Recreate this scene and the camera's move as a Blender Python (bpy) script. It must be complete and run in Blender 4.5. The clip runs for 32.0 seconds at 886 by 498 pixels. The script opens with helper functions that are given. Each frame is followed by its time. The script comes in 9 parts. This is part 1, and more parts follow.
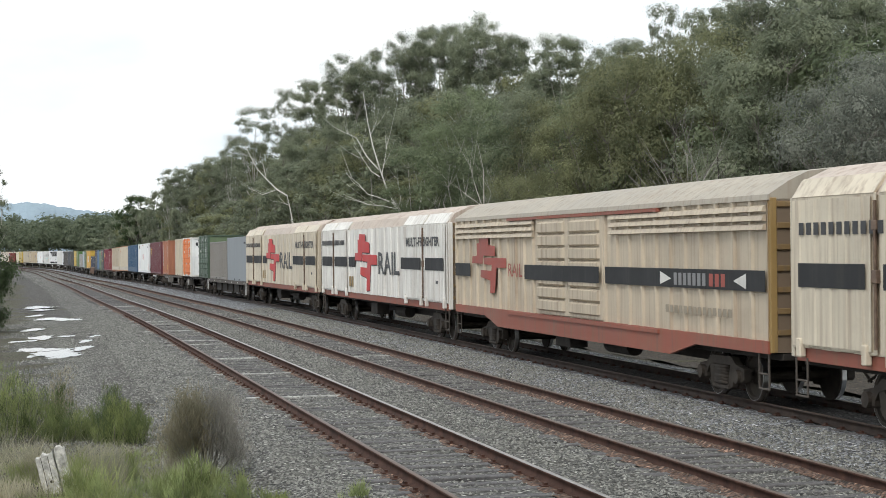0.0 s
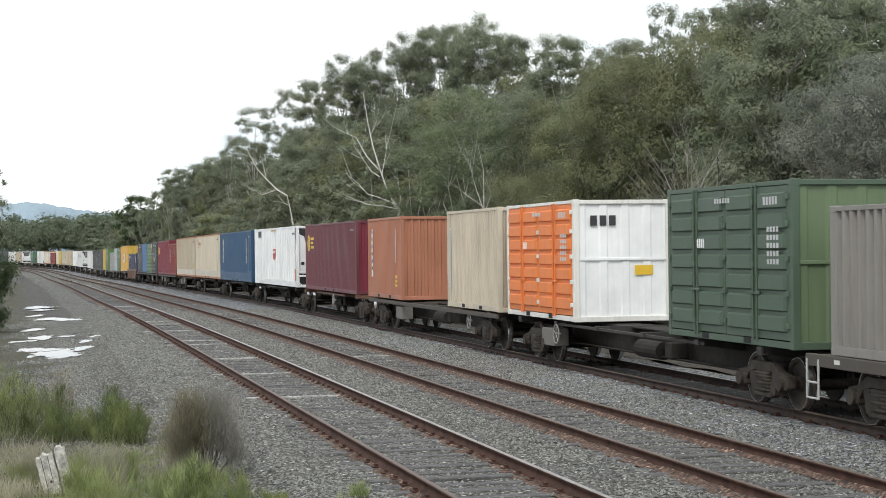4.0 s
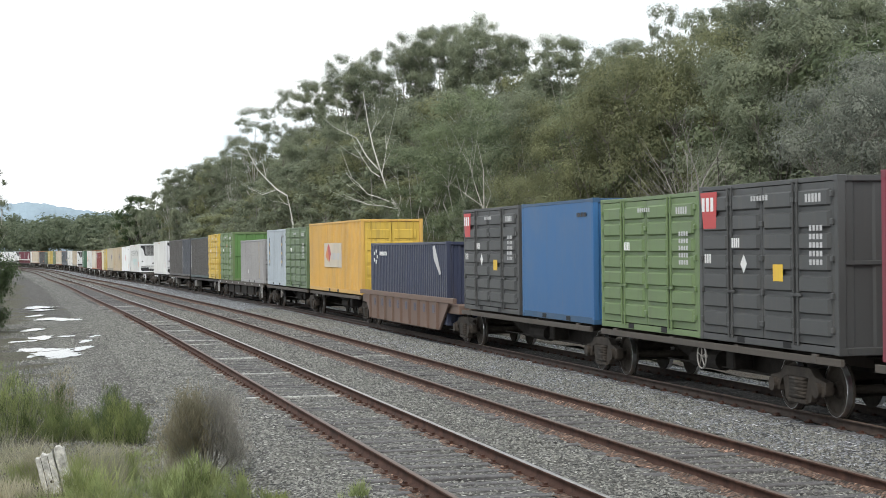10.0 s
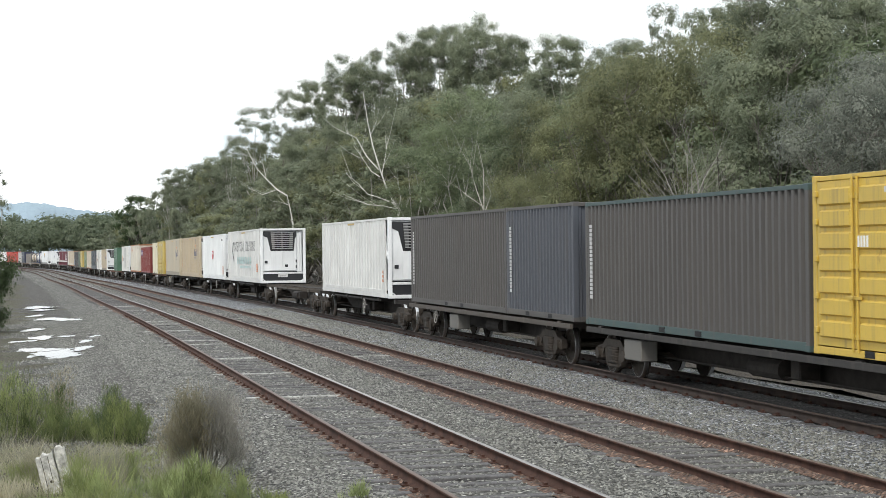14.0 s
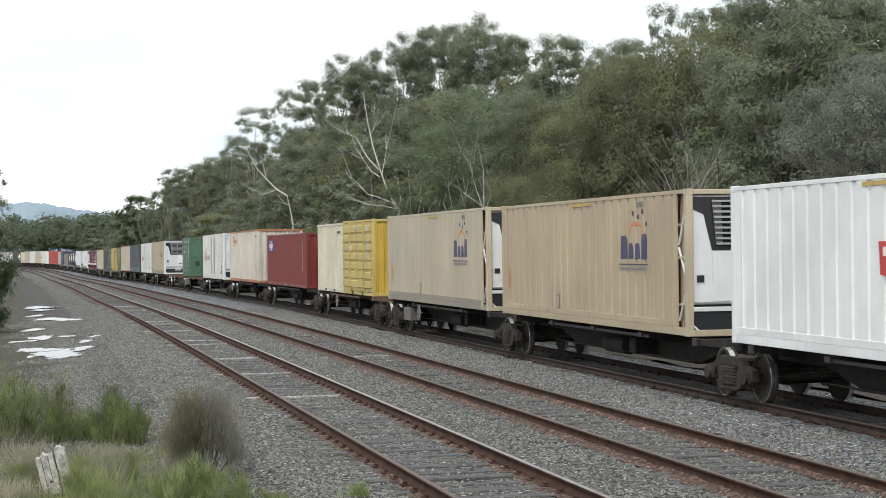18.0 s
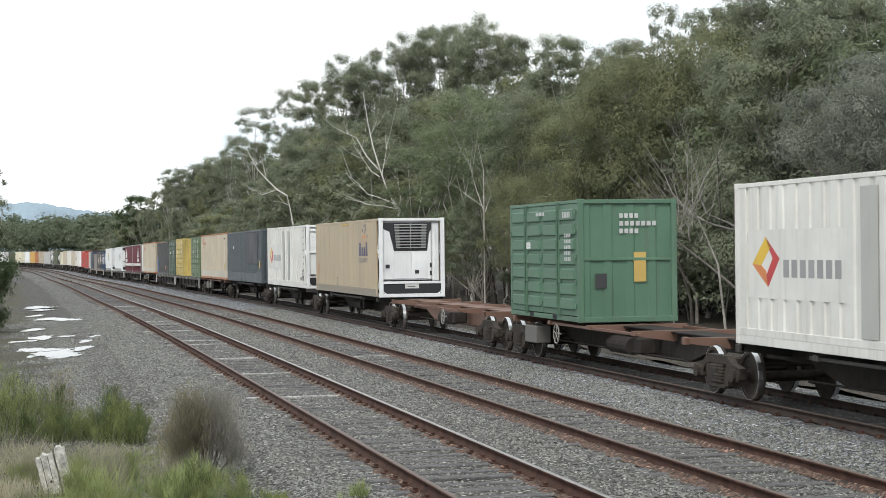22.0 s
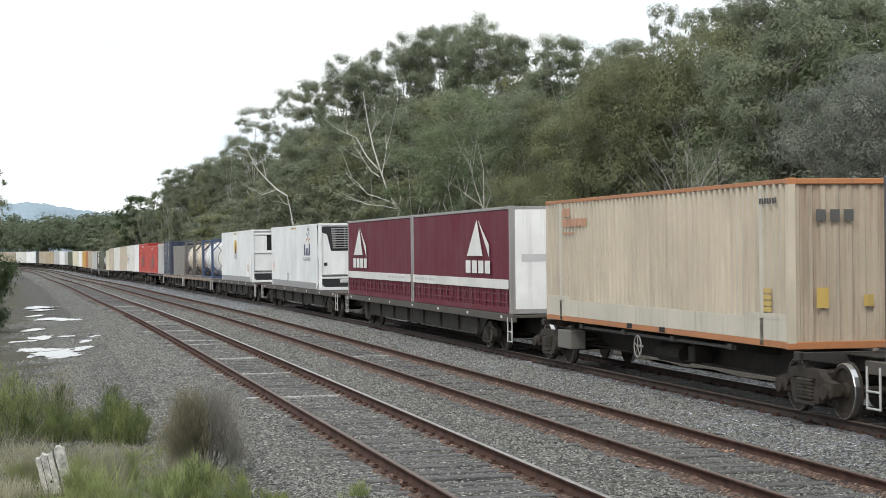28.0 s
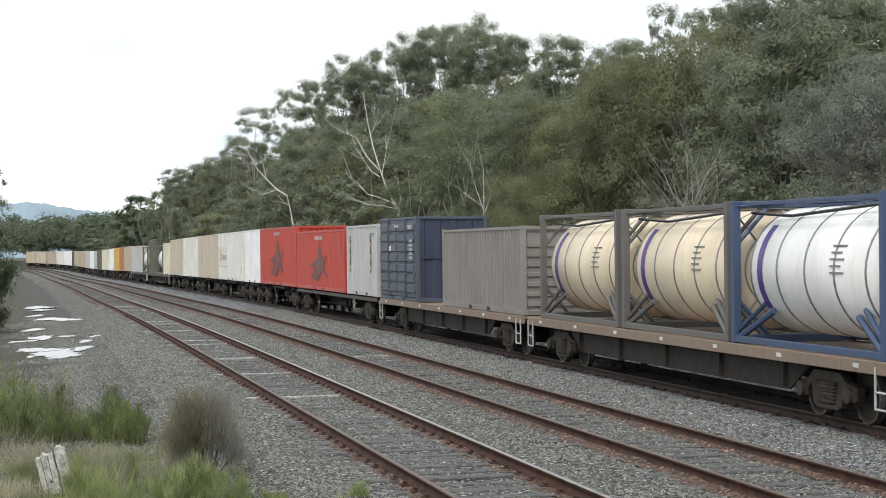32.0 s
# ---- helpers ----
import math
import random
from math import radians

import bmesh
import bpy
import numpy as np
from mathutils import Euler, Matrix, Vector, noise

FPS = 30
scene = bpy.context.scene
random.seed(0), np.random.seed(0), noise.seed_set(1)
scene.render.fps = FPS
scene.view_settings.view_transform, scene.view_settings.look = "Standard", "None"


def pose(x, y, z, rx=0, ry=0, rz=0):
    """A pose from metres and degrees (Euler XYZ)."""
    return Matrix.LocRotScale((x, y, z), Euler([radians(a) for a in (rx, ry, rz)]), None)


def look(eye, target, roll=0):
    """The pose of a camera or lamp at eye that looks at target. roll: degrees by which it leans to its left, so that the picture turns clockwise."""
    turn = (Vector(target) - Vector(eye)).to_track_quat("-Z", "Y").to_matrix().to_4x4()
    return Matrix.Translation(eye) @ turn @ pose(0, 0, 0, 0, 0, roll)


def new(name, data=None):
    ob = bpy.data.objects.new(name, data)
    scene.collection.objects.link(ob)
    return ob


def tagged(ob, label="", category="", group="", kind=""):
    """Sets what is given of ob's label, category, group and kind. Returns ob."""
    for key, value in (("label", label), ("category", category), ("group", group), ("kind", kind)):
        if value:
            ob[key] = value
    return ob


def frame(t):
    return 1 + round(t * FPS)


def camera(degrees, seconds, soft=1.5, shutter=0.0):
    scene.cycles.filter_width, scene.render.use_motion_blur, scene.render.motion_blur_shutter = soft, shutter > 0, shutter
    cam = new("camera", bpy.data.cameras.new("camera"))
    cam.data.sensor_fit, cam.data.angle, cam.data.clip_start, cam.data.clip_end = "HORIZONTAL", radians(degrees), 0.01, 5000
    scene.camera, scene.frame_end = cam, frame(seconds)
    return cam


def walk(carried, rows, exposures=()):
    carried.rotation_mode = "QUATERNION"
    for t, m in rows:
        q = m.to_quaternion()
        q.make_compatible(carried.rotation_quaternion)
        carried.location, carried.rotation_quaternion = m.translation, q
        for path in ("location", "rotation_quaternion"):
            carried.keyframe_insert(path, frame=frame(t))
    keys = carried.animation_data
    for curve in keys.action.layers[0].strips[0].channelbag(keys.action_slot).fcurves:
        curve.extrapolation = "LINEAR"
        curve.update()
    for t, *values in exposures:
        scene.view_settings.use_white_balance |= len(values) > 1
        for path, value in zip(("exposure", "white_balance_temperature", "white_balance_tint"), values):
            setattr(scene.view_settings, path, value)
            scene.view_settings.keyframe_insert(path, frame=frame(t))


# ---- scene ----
# The camera stands still on the bank beside the line.
cam = camera(27.32, 32.0, soft=0.8, shutter=0.04)
EYE = (0.0, 0.0, 2.881)
STAND = look(EYE, (0.0, 100.0, 2.801), -0.63)
walk(cam, [(0.0, STAND), (32.0, STAND)], exposures=[(0.0, 0.0), (3.0, 0.06), (7.0, 0.14), (9.0, 0.17), (10.0, 0.2), (12.0, 0.13), (14.0, 0.22), (17.0, -0.05), (18.0, 0.0), (20.0, 0.08), (22.0, 0.13), (24.0, 0.08), (24.6, 0.2), (25.2, 0.18), (28.0, 0.06), (29.0, 0.06), (30.0, -0.09), (31.0, -0.07), (32.0, 0.04)])

# ---- world: overcast daylight ----
world = bpy.data.worlds.new("overcast_sky")
scene.world = world
world.use_nodes = True
wn, wl = world.node_tree.nodes, world.node_tree.links
wn.clear()
w_out, w_bg = wn.new("ShaderNodeOutputWorld"), wn.new("ShaderNodeBackground")
w_sky = wn.new("ShaderNodeTexSky")
w_sky.sky_type, w_sky.sun_disc = "NISHITA", False
w_sky.sun_elevation, w_sky.sun_rotation = radians(47), radians(196)
w_sky.dust_density, w_sky.air_density = 4.0, 1.0
w_co, w_map, w_noise = wn.new("ShaderNodeTexCoord"), wn.new("ShaderNodeMapping"), wn.new("ShaderNodeTexNoise")
w_map.inputs["Scale"].default_value = (1.6, 1.6, 5.0)
w_noise.inputs["Scale"].default_value, w_noise.inputs["Detail"].default_value = 2.2, 6.0
w_ramp = wn.new("ShaderNodeValToRGB")
w_ramp.color_ramp.elements[0].position, w_ramp.color_ramp.elements[1].position = 0.38, 0.62
w_ramp.color_ramp.elements[0].color, w_ramp.color_ramp.elements[1].color = (8.6, 9.6, 10.4, 1), (11.2, 11.4, 11.4, 1)
w_mix = wn.new("ShaderNodeMixRGB")
w_mix.inputs["Fac"].default_value = 0.86
wl.new(w_co.outputs["Generated"], w_map.inputs["Vector"])
wl.new(w_map.outputs["Vector"], w_noise.inputs["Vector"])
wl.new(w_noise.outputs["Fac"], w_ramp.inputs["Fac"])
wl.new(w_sky.outputs["Color"], w_mix.inputs["Color1"])
wl.new(w_ramp.outputs["Color"], w_mix.inputs["Color2"])
wl.new(w_mix.outputs["Color"], w_bg.inputs["Color"])
w_bg.inputs["Strength"].default_value = 0.118
wl.new(w_bg.outputs["Background"], w_out.inputs["Surface"])

sun = new("sun", bpy.data.lights.new("sun", "SUN"))
sun.data.energy, sun.data.angle, sun.data.color = 1.5, radians(14), (1.0, 0.965, 0.91)
sun.matrix_world = look((-25, -85, 95), (0, 0, 0))

# ---- materials ----
MATS = {}


def nodes_of(m):
    m.use_nodes = True
    t = m.node_tree
    t.nodes.clear()
    out, bsdf = t.nodes.new("ShaderNodeOutputMaterial"), t.nodes.new("ShaderNodeBsdfPrincipled")
    t.links.new(bsdf.outputs["BSDF"], out.inputs["Surface"])
    return t, t.nodes, t.links, bsdf


def noise_node(t, vec, scale, detail=4.0, rough=0.6):
    n = t.nodes.new("ShaderNodeTexNoise")
    n.inputs["Scale"].default_value, n.inputs["Detail"].default_value, n.inputs["Roughness"].default_value = scale, detail, rough
    t.links.new(vec, n.inputs["Vector"])
    return n.outputs["Fac"]


def ramp_node(t, fac, a, b, ca=(0, 0, 0), cb=(1, 1, 1)):
    n = t.nodes.new("ShaderNodeValToRGB")
    e = n.color_ramp.elements
    e[0].position, e[1].position, e[0].color, e[1].color = a, b, (*ca, 1), (*cb, 1)
    t.links.new(fac, n.inputs["Fac"])
    return n.outputs["Color"]


def mix_node(t, fac, a, b, kind="MIX"):
    n = t.nodes.new("ShaderNodeMixRGB")
    n.blend_type = kind
    for name, v in (("Fac", fac), ("Color1", a), ("Color2", b)):
        if hasattr(v, "links"):
            t.links.new(v, n.inputs[name])
        else:
            n.inputs[name].default_value = v if isinstance(v, (int, float)) else (*v, 1)
    return n.outputs["Color"]


def bump_node(t, height, strength, distance, bsdf):
    n = t.nodes.new("ShaderNodeBump")
    n.inputs["Strength"].default_value, n.inputs["Distance"].default_value = strength, distance
    t.links.new(height, n.inputs["Height"])
    t.links.new(n.outputs["Normal"], bsdf.inputs["Normal"])


def coords(t, scale=(1, 1, 1), shift=True):
    """Object coordinates, moved by a random step for each object."""
    co = t.nodes.new("ShaderNodeTexCoord")
    v = co.outputs["Object"]
    if shift:
        info, mul, add = t.nodes.new("ShaderNodeObjectInfo"), t.nodes.new("ShaderNodeMath"), t.nodes.new("ShaderNodeVectorMath")
        mul.operation, mul.inputs[1].default_value, add.operation = "MULTIPLY", 37.0, "ADD"
        t.links.new(info.outputs["Random"], mul.inputs[0])
        t.links.new(v, add.inputs[0])
        t.links.new(mul.outputs[0], add.inputs[1])
        v = add.outputs[0]
    mp = t.nodes.new("ShaderNodeMapping")
    mp.inputs["Scale"].default_value = scale
    t.links.new(v, mp.inputs["Vector"])
    return mp.outputs["Vector"]


def scaled(t, vec, scale):
    mp = t.nodes.new("ShaderNodeMapping")
    mp.inputs["Scale"].default_value = scale
    t.links.new(vec, mp.inputs["Vector"])
    return mp.outputs["Vector"]


def paint(key, color, rough=0.45, dirt=0.35, rust=0.0, metal=0.0, fade=0.12, grime=(0.11, 0.095, 0.075), runs=0.0):
    """Weathered paint on steel: faded patches, runs of dirt down the sides, fine grain, some rust."""
    if key in MATS:
        return MATS[key]
    m = MATS[key] = bpy.data.materials.new(key)
    t, N, L, bsdf = nodes_of(m)
    vec = coords(t)
    dirt = min(0.85, dirt * 1.6)
    streak = noise_node(t, scaled(t, vec, (3.4, 3.4, 0.14)), 1.6, 7, 0.68)
    patch = noise_node(t, vec, 0.55, 5, 0.6)
    grain = noise_node(t, vec, 22, 4, 0.7)
    light = tuple(min(1, c * (1 + fade) + 0.25 * fade * sum(color) / 3) for c in color)
    dark = tuple(c * (1 - fade) for c in color)
    col = mix_node(t, ramp_node(t, patch, 0.3, 0.7), dark, light)
    col = mix_node(t, mix_node(t, ramp_node(t, streak, 0.52, 0.78), (0, 0, 0), (dirt,) * 3), col, grime)
    col = mix_node(t, mix_node(t, ramp_node(t, grain, 0.62, 0.75), (0, 0, 0), (dirt * 0.5,) * 3), col, grime)
    if runs > 0:
        run = noise_node(t, scaled(t, vec, (2.2, 2.2, 0.09)), 2.4, 5, 0.6)
        col = mix_node(t, mix_node(t, ramp_node(t, run, 0.50, 0.72), (0, 0, 0), (runs,) * 3), col, (0.20, 0.115, 0.065))
        soot = noise_node(t, scaled(t, vec, (0.5, 0.5, 0.8)), 1.3, 6, 0.65)
        col = mix_node(t, mix_node(t, ramp_node(t, soot, 0.52, 0.75), (0, 0, 0), (runs * 0.6,) * 3), col, (0.24, 0.17, 0.115))
    if rust > 0:
        spot = noise_node(t, scaled(t, vec, (1, 1, 0.45)), 2.3, 8, 0.72)
        col = mix_node(t, ramp_node(t, spot, 0.74 - 0.22 * rust, 0.84 - 0.12 * rust), col, (0.16, 0.06, 0.025))
    L.new(col, bsdf.inputs["Base Color"])
    r = ramp_node(t, patch, 0.25, 0.75, (rough * 0.8,) * 3, (min(1, rough * 1.3),) * 3)
    L.new(r, bsdf.inputs["Roughness"])
    bsdf.inputs["Metallic"].default_value = metal
    bump_node(t, patch, 0.12, 0.02, bsdf)
    return m


def plain(key, color, rough=0.6, metal=0.0, var=0.25, scale=6.0, bump=0.2):
    if key in MATS:
        return MATS[key]
    m = MATS[key] = bpy.data.materials.new(key)
    t, N, L, bsdf = nodes_of(m)
    vec = coords(t)
    a = noise_node(t, vec, scale, 5, 0.65)
    b = noise_node(t, vec, scale * 9, 3, 0.7)
    col = mix_node(t, ramp_node(t, a, 0.3, 0.7), tuple(c * (1 - var) for c in color), tuple(min(1, c * (1 + var)) for c in color))
    col = mix_node(t, mix_node(t, ramp_node(t, b, 0.5, 0.8), (0, 0, 0), (0.3, 0.3, 0.3)), col, tuple(c * 0.5 for c in color))
    L.new(col, bsdf.inputs["Base Color"])
    bsdf.inputs["Roughness"].default_value, bsdf.inputs["Metallic"].default_value = rough, metal
    if sum(color) < 0.12:
        bsdf.inputs["Specular IOR Level"].default_value = 0.2
    bump_node(t, b, bump, 0.01, bsdf)
    return m


def gravel(key, stones, scale, dirt, dirt_amount, green=0.0):
    """Crushed stone: cells of many greys, shade painted into the gaps between them, patches of fines and weeds."""
    m = MATS[key] = bpy.data.materials.new(key)
    t, N, L, bsdf = nodes_of(m)
    vec = coords(t, shift=False)
    vor = t.nodes.new("ShaderNodeTexVoronoi")
    vor.inputs["Scale"].default_value = scale
    L.new(vec, vor.inputs["Vector"])
    vor2 = t.nodes.new("ShaderNodeTexVoronoi")
    vor2.inputs["Scale"].default_value = scale * 2.3
    L.new(vec, vor2.inputs["Vector"])
    sep = t.nodes.new("ShaderNodeSeparateColor")
    L.new(vor.outputs["Color"], sep.inputs["Color"])
    lo, hi = stones
    col = mix_node(t, ramp_node(t, sep.outputs["Red"], 0.0, 1.0), lo, hi)
    col = mix_node(t, ramp_node(t, sep.outputs["Green"], 0.93, 0.96), col, tuple(min(1, 2.0 * c) for c in hi))
    # Shade between stones, painted as a dark colour at the cell edges.
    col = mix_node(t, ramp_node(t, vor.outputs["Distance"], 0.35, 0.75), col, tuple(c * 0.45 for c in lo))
    big = noise_node(t, vec, 0.35, 5, 0.62)
    mid = noise_node(t, vec, 1.7, 5, 0.65)
    col = mix_node(t, mix_node(t, ramp_node(t, mid, 0.42, 0.68), (0, 0, 0), (dirt_amount,) * 3), col, dirt)
    col = mix_node(t, mix_node(t, ramp_node(t, big, 0.45, 0.7), (0, 0, 0), (dirt_amount * 0.7,) * 3), col, tuple(c * 0.75 for c in dirt))
    lump = noise_node(t, vec, 6.5, 3, 0.6)
    col = mix_node(t, 1.0, col, ramp_node(t, lump, 0.32, 0.68, (0.7, 0.7, 0.7), (1.3, 1.3, 1.3)), "MULTIPLY")
    if green > 0:
        weeds = noise_node(t, vec, 0.8, 7, 0.7)
        col = mix_node(t, ramp_node(t, weeds, 0.66 - 0.3 * green, 0.74 - 0.2 * green), col, (0.07, 0.085, 0.028))
    L.new(col, bsdf.inputs["Base Color"])
    bsdf.inputs["Roughness"].default_value = 0.85
    inv = t.nodes.new("ShaderNodeMath")
    inv.operation, inv.inputs[0].default_value = "SUBTRACT", 1.0
    L.new(vor.outputs["Distance"], inv.inputs[1])
    add = t.nodes.new("ShaderNodeMath")
    add.operation = "ADD"
    L.new(inv.outputs[0], add.inputs[0])
    L.new(mid, add.inputs[1])
    bump_node(t, add.outputs[0], 1.0, 0.06, bsdf)
    return m


def leafy(key, c1, c2, c3, rough=0.6):
    """Foliage whose leaves differ in hue, each leaf plain; light shows through a little."""
    m = MATS[key] = bpy.data.materials.new(key)
    t, N, L, bsdf = nodes_of(m)
    geo = t.nodes.new("ShaderNodeNewGeometry")
    info = t.nodes.new("ShaderNodeObjectInfo")
    col = mix_node(t, geo.outputs["Random Per Island"], c1, c2)
    big = noise_node(t, coords(t), 0.5, 3, 0.6)
    col = mix_node(t, ramp_node(t, big, 0.4, 0.7), col, c3)
    tuft = noise_node(t, coords(t), 1.1, 2, 0.5)
    col = mix_node(t, 1.0, col, ramp_node(t, tuft, 0.34, 0.66, (0.68, 0.71, 0.69), (1.34, 1.32, 1.26)), "MULTIPLY")
    tint = mix_node(t, info.outputs["Random"], (0.84, 0.86, 0.82), (1.08, 1.1, 1.03))
    col = mix_node(t, 1.0, col, tint, "MULTIPLY")
    L.new(col, bsdf.inputs["Base Color"])
    bsdf.inputs["Roughness"].default_value = rough
    bsdf.inputs["Specular IOR Level"].default_value = 0.15
    tr = t.nodes.new("ShaderNodeBsdfTranslucent")
    L.new(col, tr.inputs["Color"])
    mx = t.nodes.new("ShaderNodeMixShader")
    mx.inputs["Fac"].default_value = 0.5
    L.new(bsdf.outputs["BSDF"], mx.inputs[1])
    L.new(tr.outputs["BSDF"], mx.inputs[2])
    out = [n for n in N if n.type == "OUTPUT_MATERIAL"][0]
    L.new(mx.outputs["Shader"], out.inputs["Surface"])
    return m


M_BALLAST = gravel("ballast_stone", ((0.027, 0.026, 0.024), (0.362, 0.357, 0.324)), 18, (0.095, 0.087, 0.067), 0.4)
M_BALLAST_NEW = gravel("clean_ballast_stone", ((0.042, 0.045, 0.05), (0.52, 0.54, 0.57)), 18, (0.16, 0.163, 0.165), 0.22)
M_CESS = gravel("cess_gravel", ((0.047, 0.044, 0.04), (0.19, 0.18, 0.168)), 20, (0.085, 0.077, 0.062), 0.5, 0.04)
M_EARTH = gravel("rough_grass_earth", ((0.075, 0.068, 0.045), (0.15, 0.138, 0.09)), 34, (0.11, 0.102, 0.06), 0.7, 0.3)
M_RUSTY = gravel("rust_stained_ballast", ((0.05, 0.03, 0.021), (0.27, 0.165, 0.115)), 16, (0.13, 0.07, 0.043), 0.5)
M_RAIL = plain("rusty_rail_steel", (0.063, 0.031, 0.022), 0.78, 0.1, 0.5, 4)
# Rails of the train's track: oil, and shade put into the colour.
M_RAILWORN = plain("oily_shaded_rail_steel", (0.042, 0.029, 0.023), 0.7, 0.2, 0.5, 4)
M_CHEEK = plain("grille_cheek_grey", (0.16, 0.16, 0.16), 0.6, 0.1, 0.2, 6)
M_RAILTOP = plain("polished_rail_head", (0.34, 0.31, 0.285), 0.36, 0.9, 0.3, 8, 0.05)
M_RAILDULL = plain("dull_rail_head", (0.125, 0.085, 0.063), 0.55, 0.3, 0.3, 8, 0.1)
M_SLEEPER = plain("weathered_sleeper_timber", (0.098, 0.094, 0.094), 0.85, 0, 0.6, 9, 0.9)
M_SLEEPER_PALE = plain("pale_concrete_sleeper", (0.34, 0.34, 0.32), 0.85, 0, 0.6, 5, 0.6)
M_STEELDARK = plain("grimy_bogie_steel", (0.047, 0.039, 0.032), 0.75, 0.1, 0.4, 5)
M_TREAD = plain("bright_wheel_tread", (0.62, 0.62, 0.62), 0.28, 1.0, 0.1, 10, 0.03)
M_UNDER = plain("underframe_dark", (0.028, 0.024, 0.021), 0.8, 0.0, 0.4, 4)
# Ballast colour darkened to stand for the shade under the train.
M_BEDSHADE = gravel("shade_dark_ballast", ((0.02, 0.019, 0.017), (0.14, 0.13, 0.12)), 19, (0.035, 0.03, 0.026), 0.5)
M_BLACK = plain("black_rubber", (0.015, 0.015, 0.016), 0.6, 0, 0.2, 6)
M_WHITE = paint("white_paint", (0.78, 0.78, 0.76), 0.4, 0.1)
M_STEPGREY = paint("worn_grey_step", (0.42, 0.42, 0.41), 0.5, 0.3)
M_REFLECT = paint("white_marker_plate", (0.6, 0.6, 0.58), 0.35, 0.15)
M_LEAF = leafy("eucalypt_leaves", (0.215, 0.234, 0.177), (0.248, 0.269, 0.208), (0.218, 0.238, 0.177))
M_LEAF2 = leafy("wattle_leaves", (0.205, 0.212, 0.130), (0.243, 0.250, 0.156), (0.220, 0.226, 0.138))
M_LEAF5 = leafy("blue_green_leaves", (0.186, 0.218, 0.146), (0.226, 0.258, 0.174), (0.201, 0.233, 0.152))
M_LEAF3 = leafy("grey_leaves", (0.210, 0.220, 0.199), (0.300, 0.310, 0.286), (0.240, 0.250, 0.228))
M_LEAF4 = leafy("dark_bush_leaves", (0.075, 0.105, 0.055), (0.12, 0.155, 0.085), (0.085, 0.12, 0.062))
M_BROOM = leafy("broom_stems", (0.177, 0.212, 0.088), (0.307, 0.342, 0.165), (0.224, 0.248, 0.112))
M_BROOMDARK = leafy("dark_broom_stems", (0.086, 0.115, 0.048), (0.149, 0.178, 0.086), (0.109, 0.132, 0.063))
M_SHOOT = leafy("soft_green_shoots", (0.231, 0.273, 0.133), (0.357, 0.399, 0.217), (0.273, 0.315, 0.154))
M_BROWN = leafy("dry_brown_twigs", (0.23, 0.20, 0.145), (0.34, 0.30, 0.23), (0.27, 0.24, 0.175))
M_TWIGGREY = leafy("grey_twigs", (0.22, 0.20, 0.19), (0.36, 0.335, 0.325), (0.27, 0.25, 0.24))
M_GRASS = leafy("grass_blades", (0.202, 0.235, 0.101), (0.347, 0.375, 0.190), (0.280, 0.291, 0.146))
M_STRAW = leafy("dry_grass", (0.27, 0.245, 0.19), (0.48, 0.45, 0.37), (0.36, 0.33, 0.26))
M_BARK = plain("grey_bark", (0.20, 0.182, 0.16), 0.85, 0, 0.4, 3, 0.5)
M_BARKPALE = plain("pale_gum_bark", (0.42, 0.40, 0.36), 0.8, 0, 0.35, 2.5, 0.4)
M_BARKGUM = plain("smooth_gum_bark", (0.30, 0.285, 0.255), 0.8, 0, 0.4, 2.5, 0.4)
M_BARKWHITE = plain("bleached_dead_wood", (0.62, 0.60, 0.56), 0.8, 0, 0.3, 2.5, 0.3)
M_BARKDEAD = plain("grey_dead_wood", (0.19, 0.178, 0.162), 0.85, 0, 0.35, 2.5, 0.4)
M_BARKDARK = plain("dark_bark", (0.06, 0.052, 0.044), 0.9, 0, 0.4, 3, 0.5)
M_STUMP = plain("bleached_timber", (0.52, 0.51, 0.47), 0.9, 0, 0.55, 14, 1.0)
# The hill's blue-grey has the haze of distance painted in.
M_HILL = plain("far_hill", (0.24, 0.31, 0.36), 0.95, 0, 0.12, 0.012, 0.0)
M_WATER = bpy.data.materials.new("puddle_water")
_t, _n, _l, _b = nodes_of(M_WATER)
_b.inputs["Base Color"].default_value, _b.inputs["Roughness"].default_value = (0.06, 0.055, 0.045, 1), 0.03
_b.inputs["IOR"].default_value = 1.33


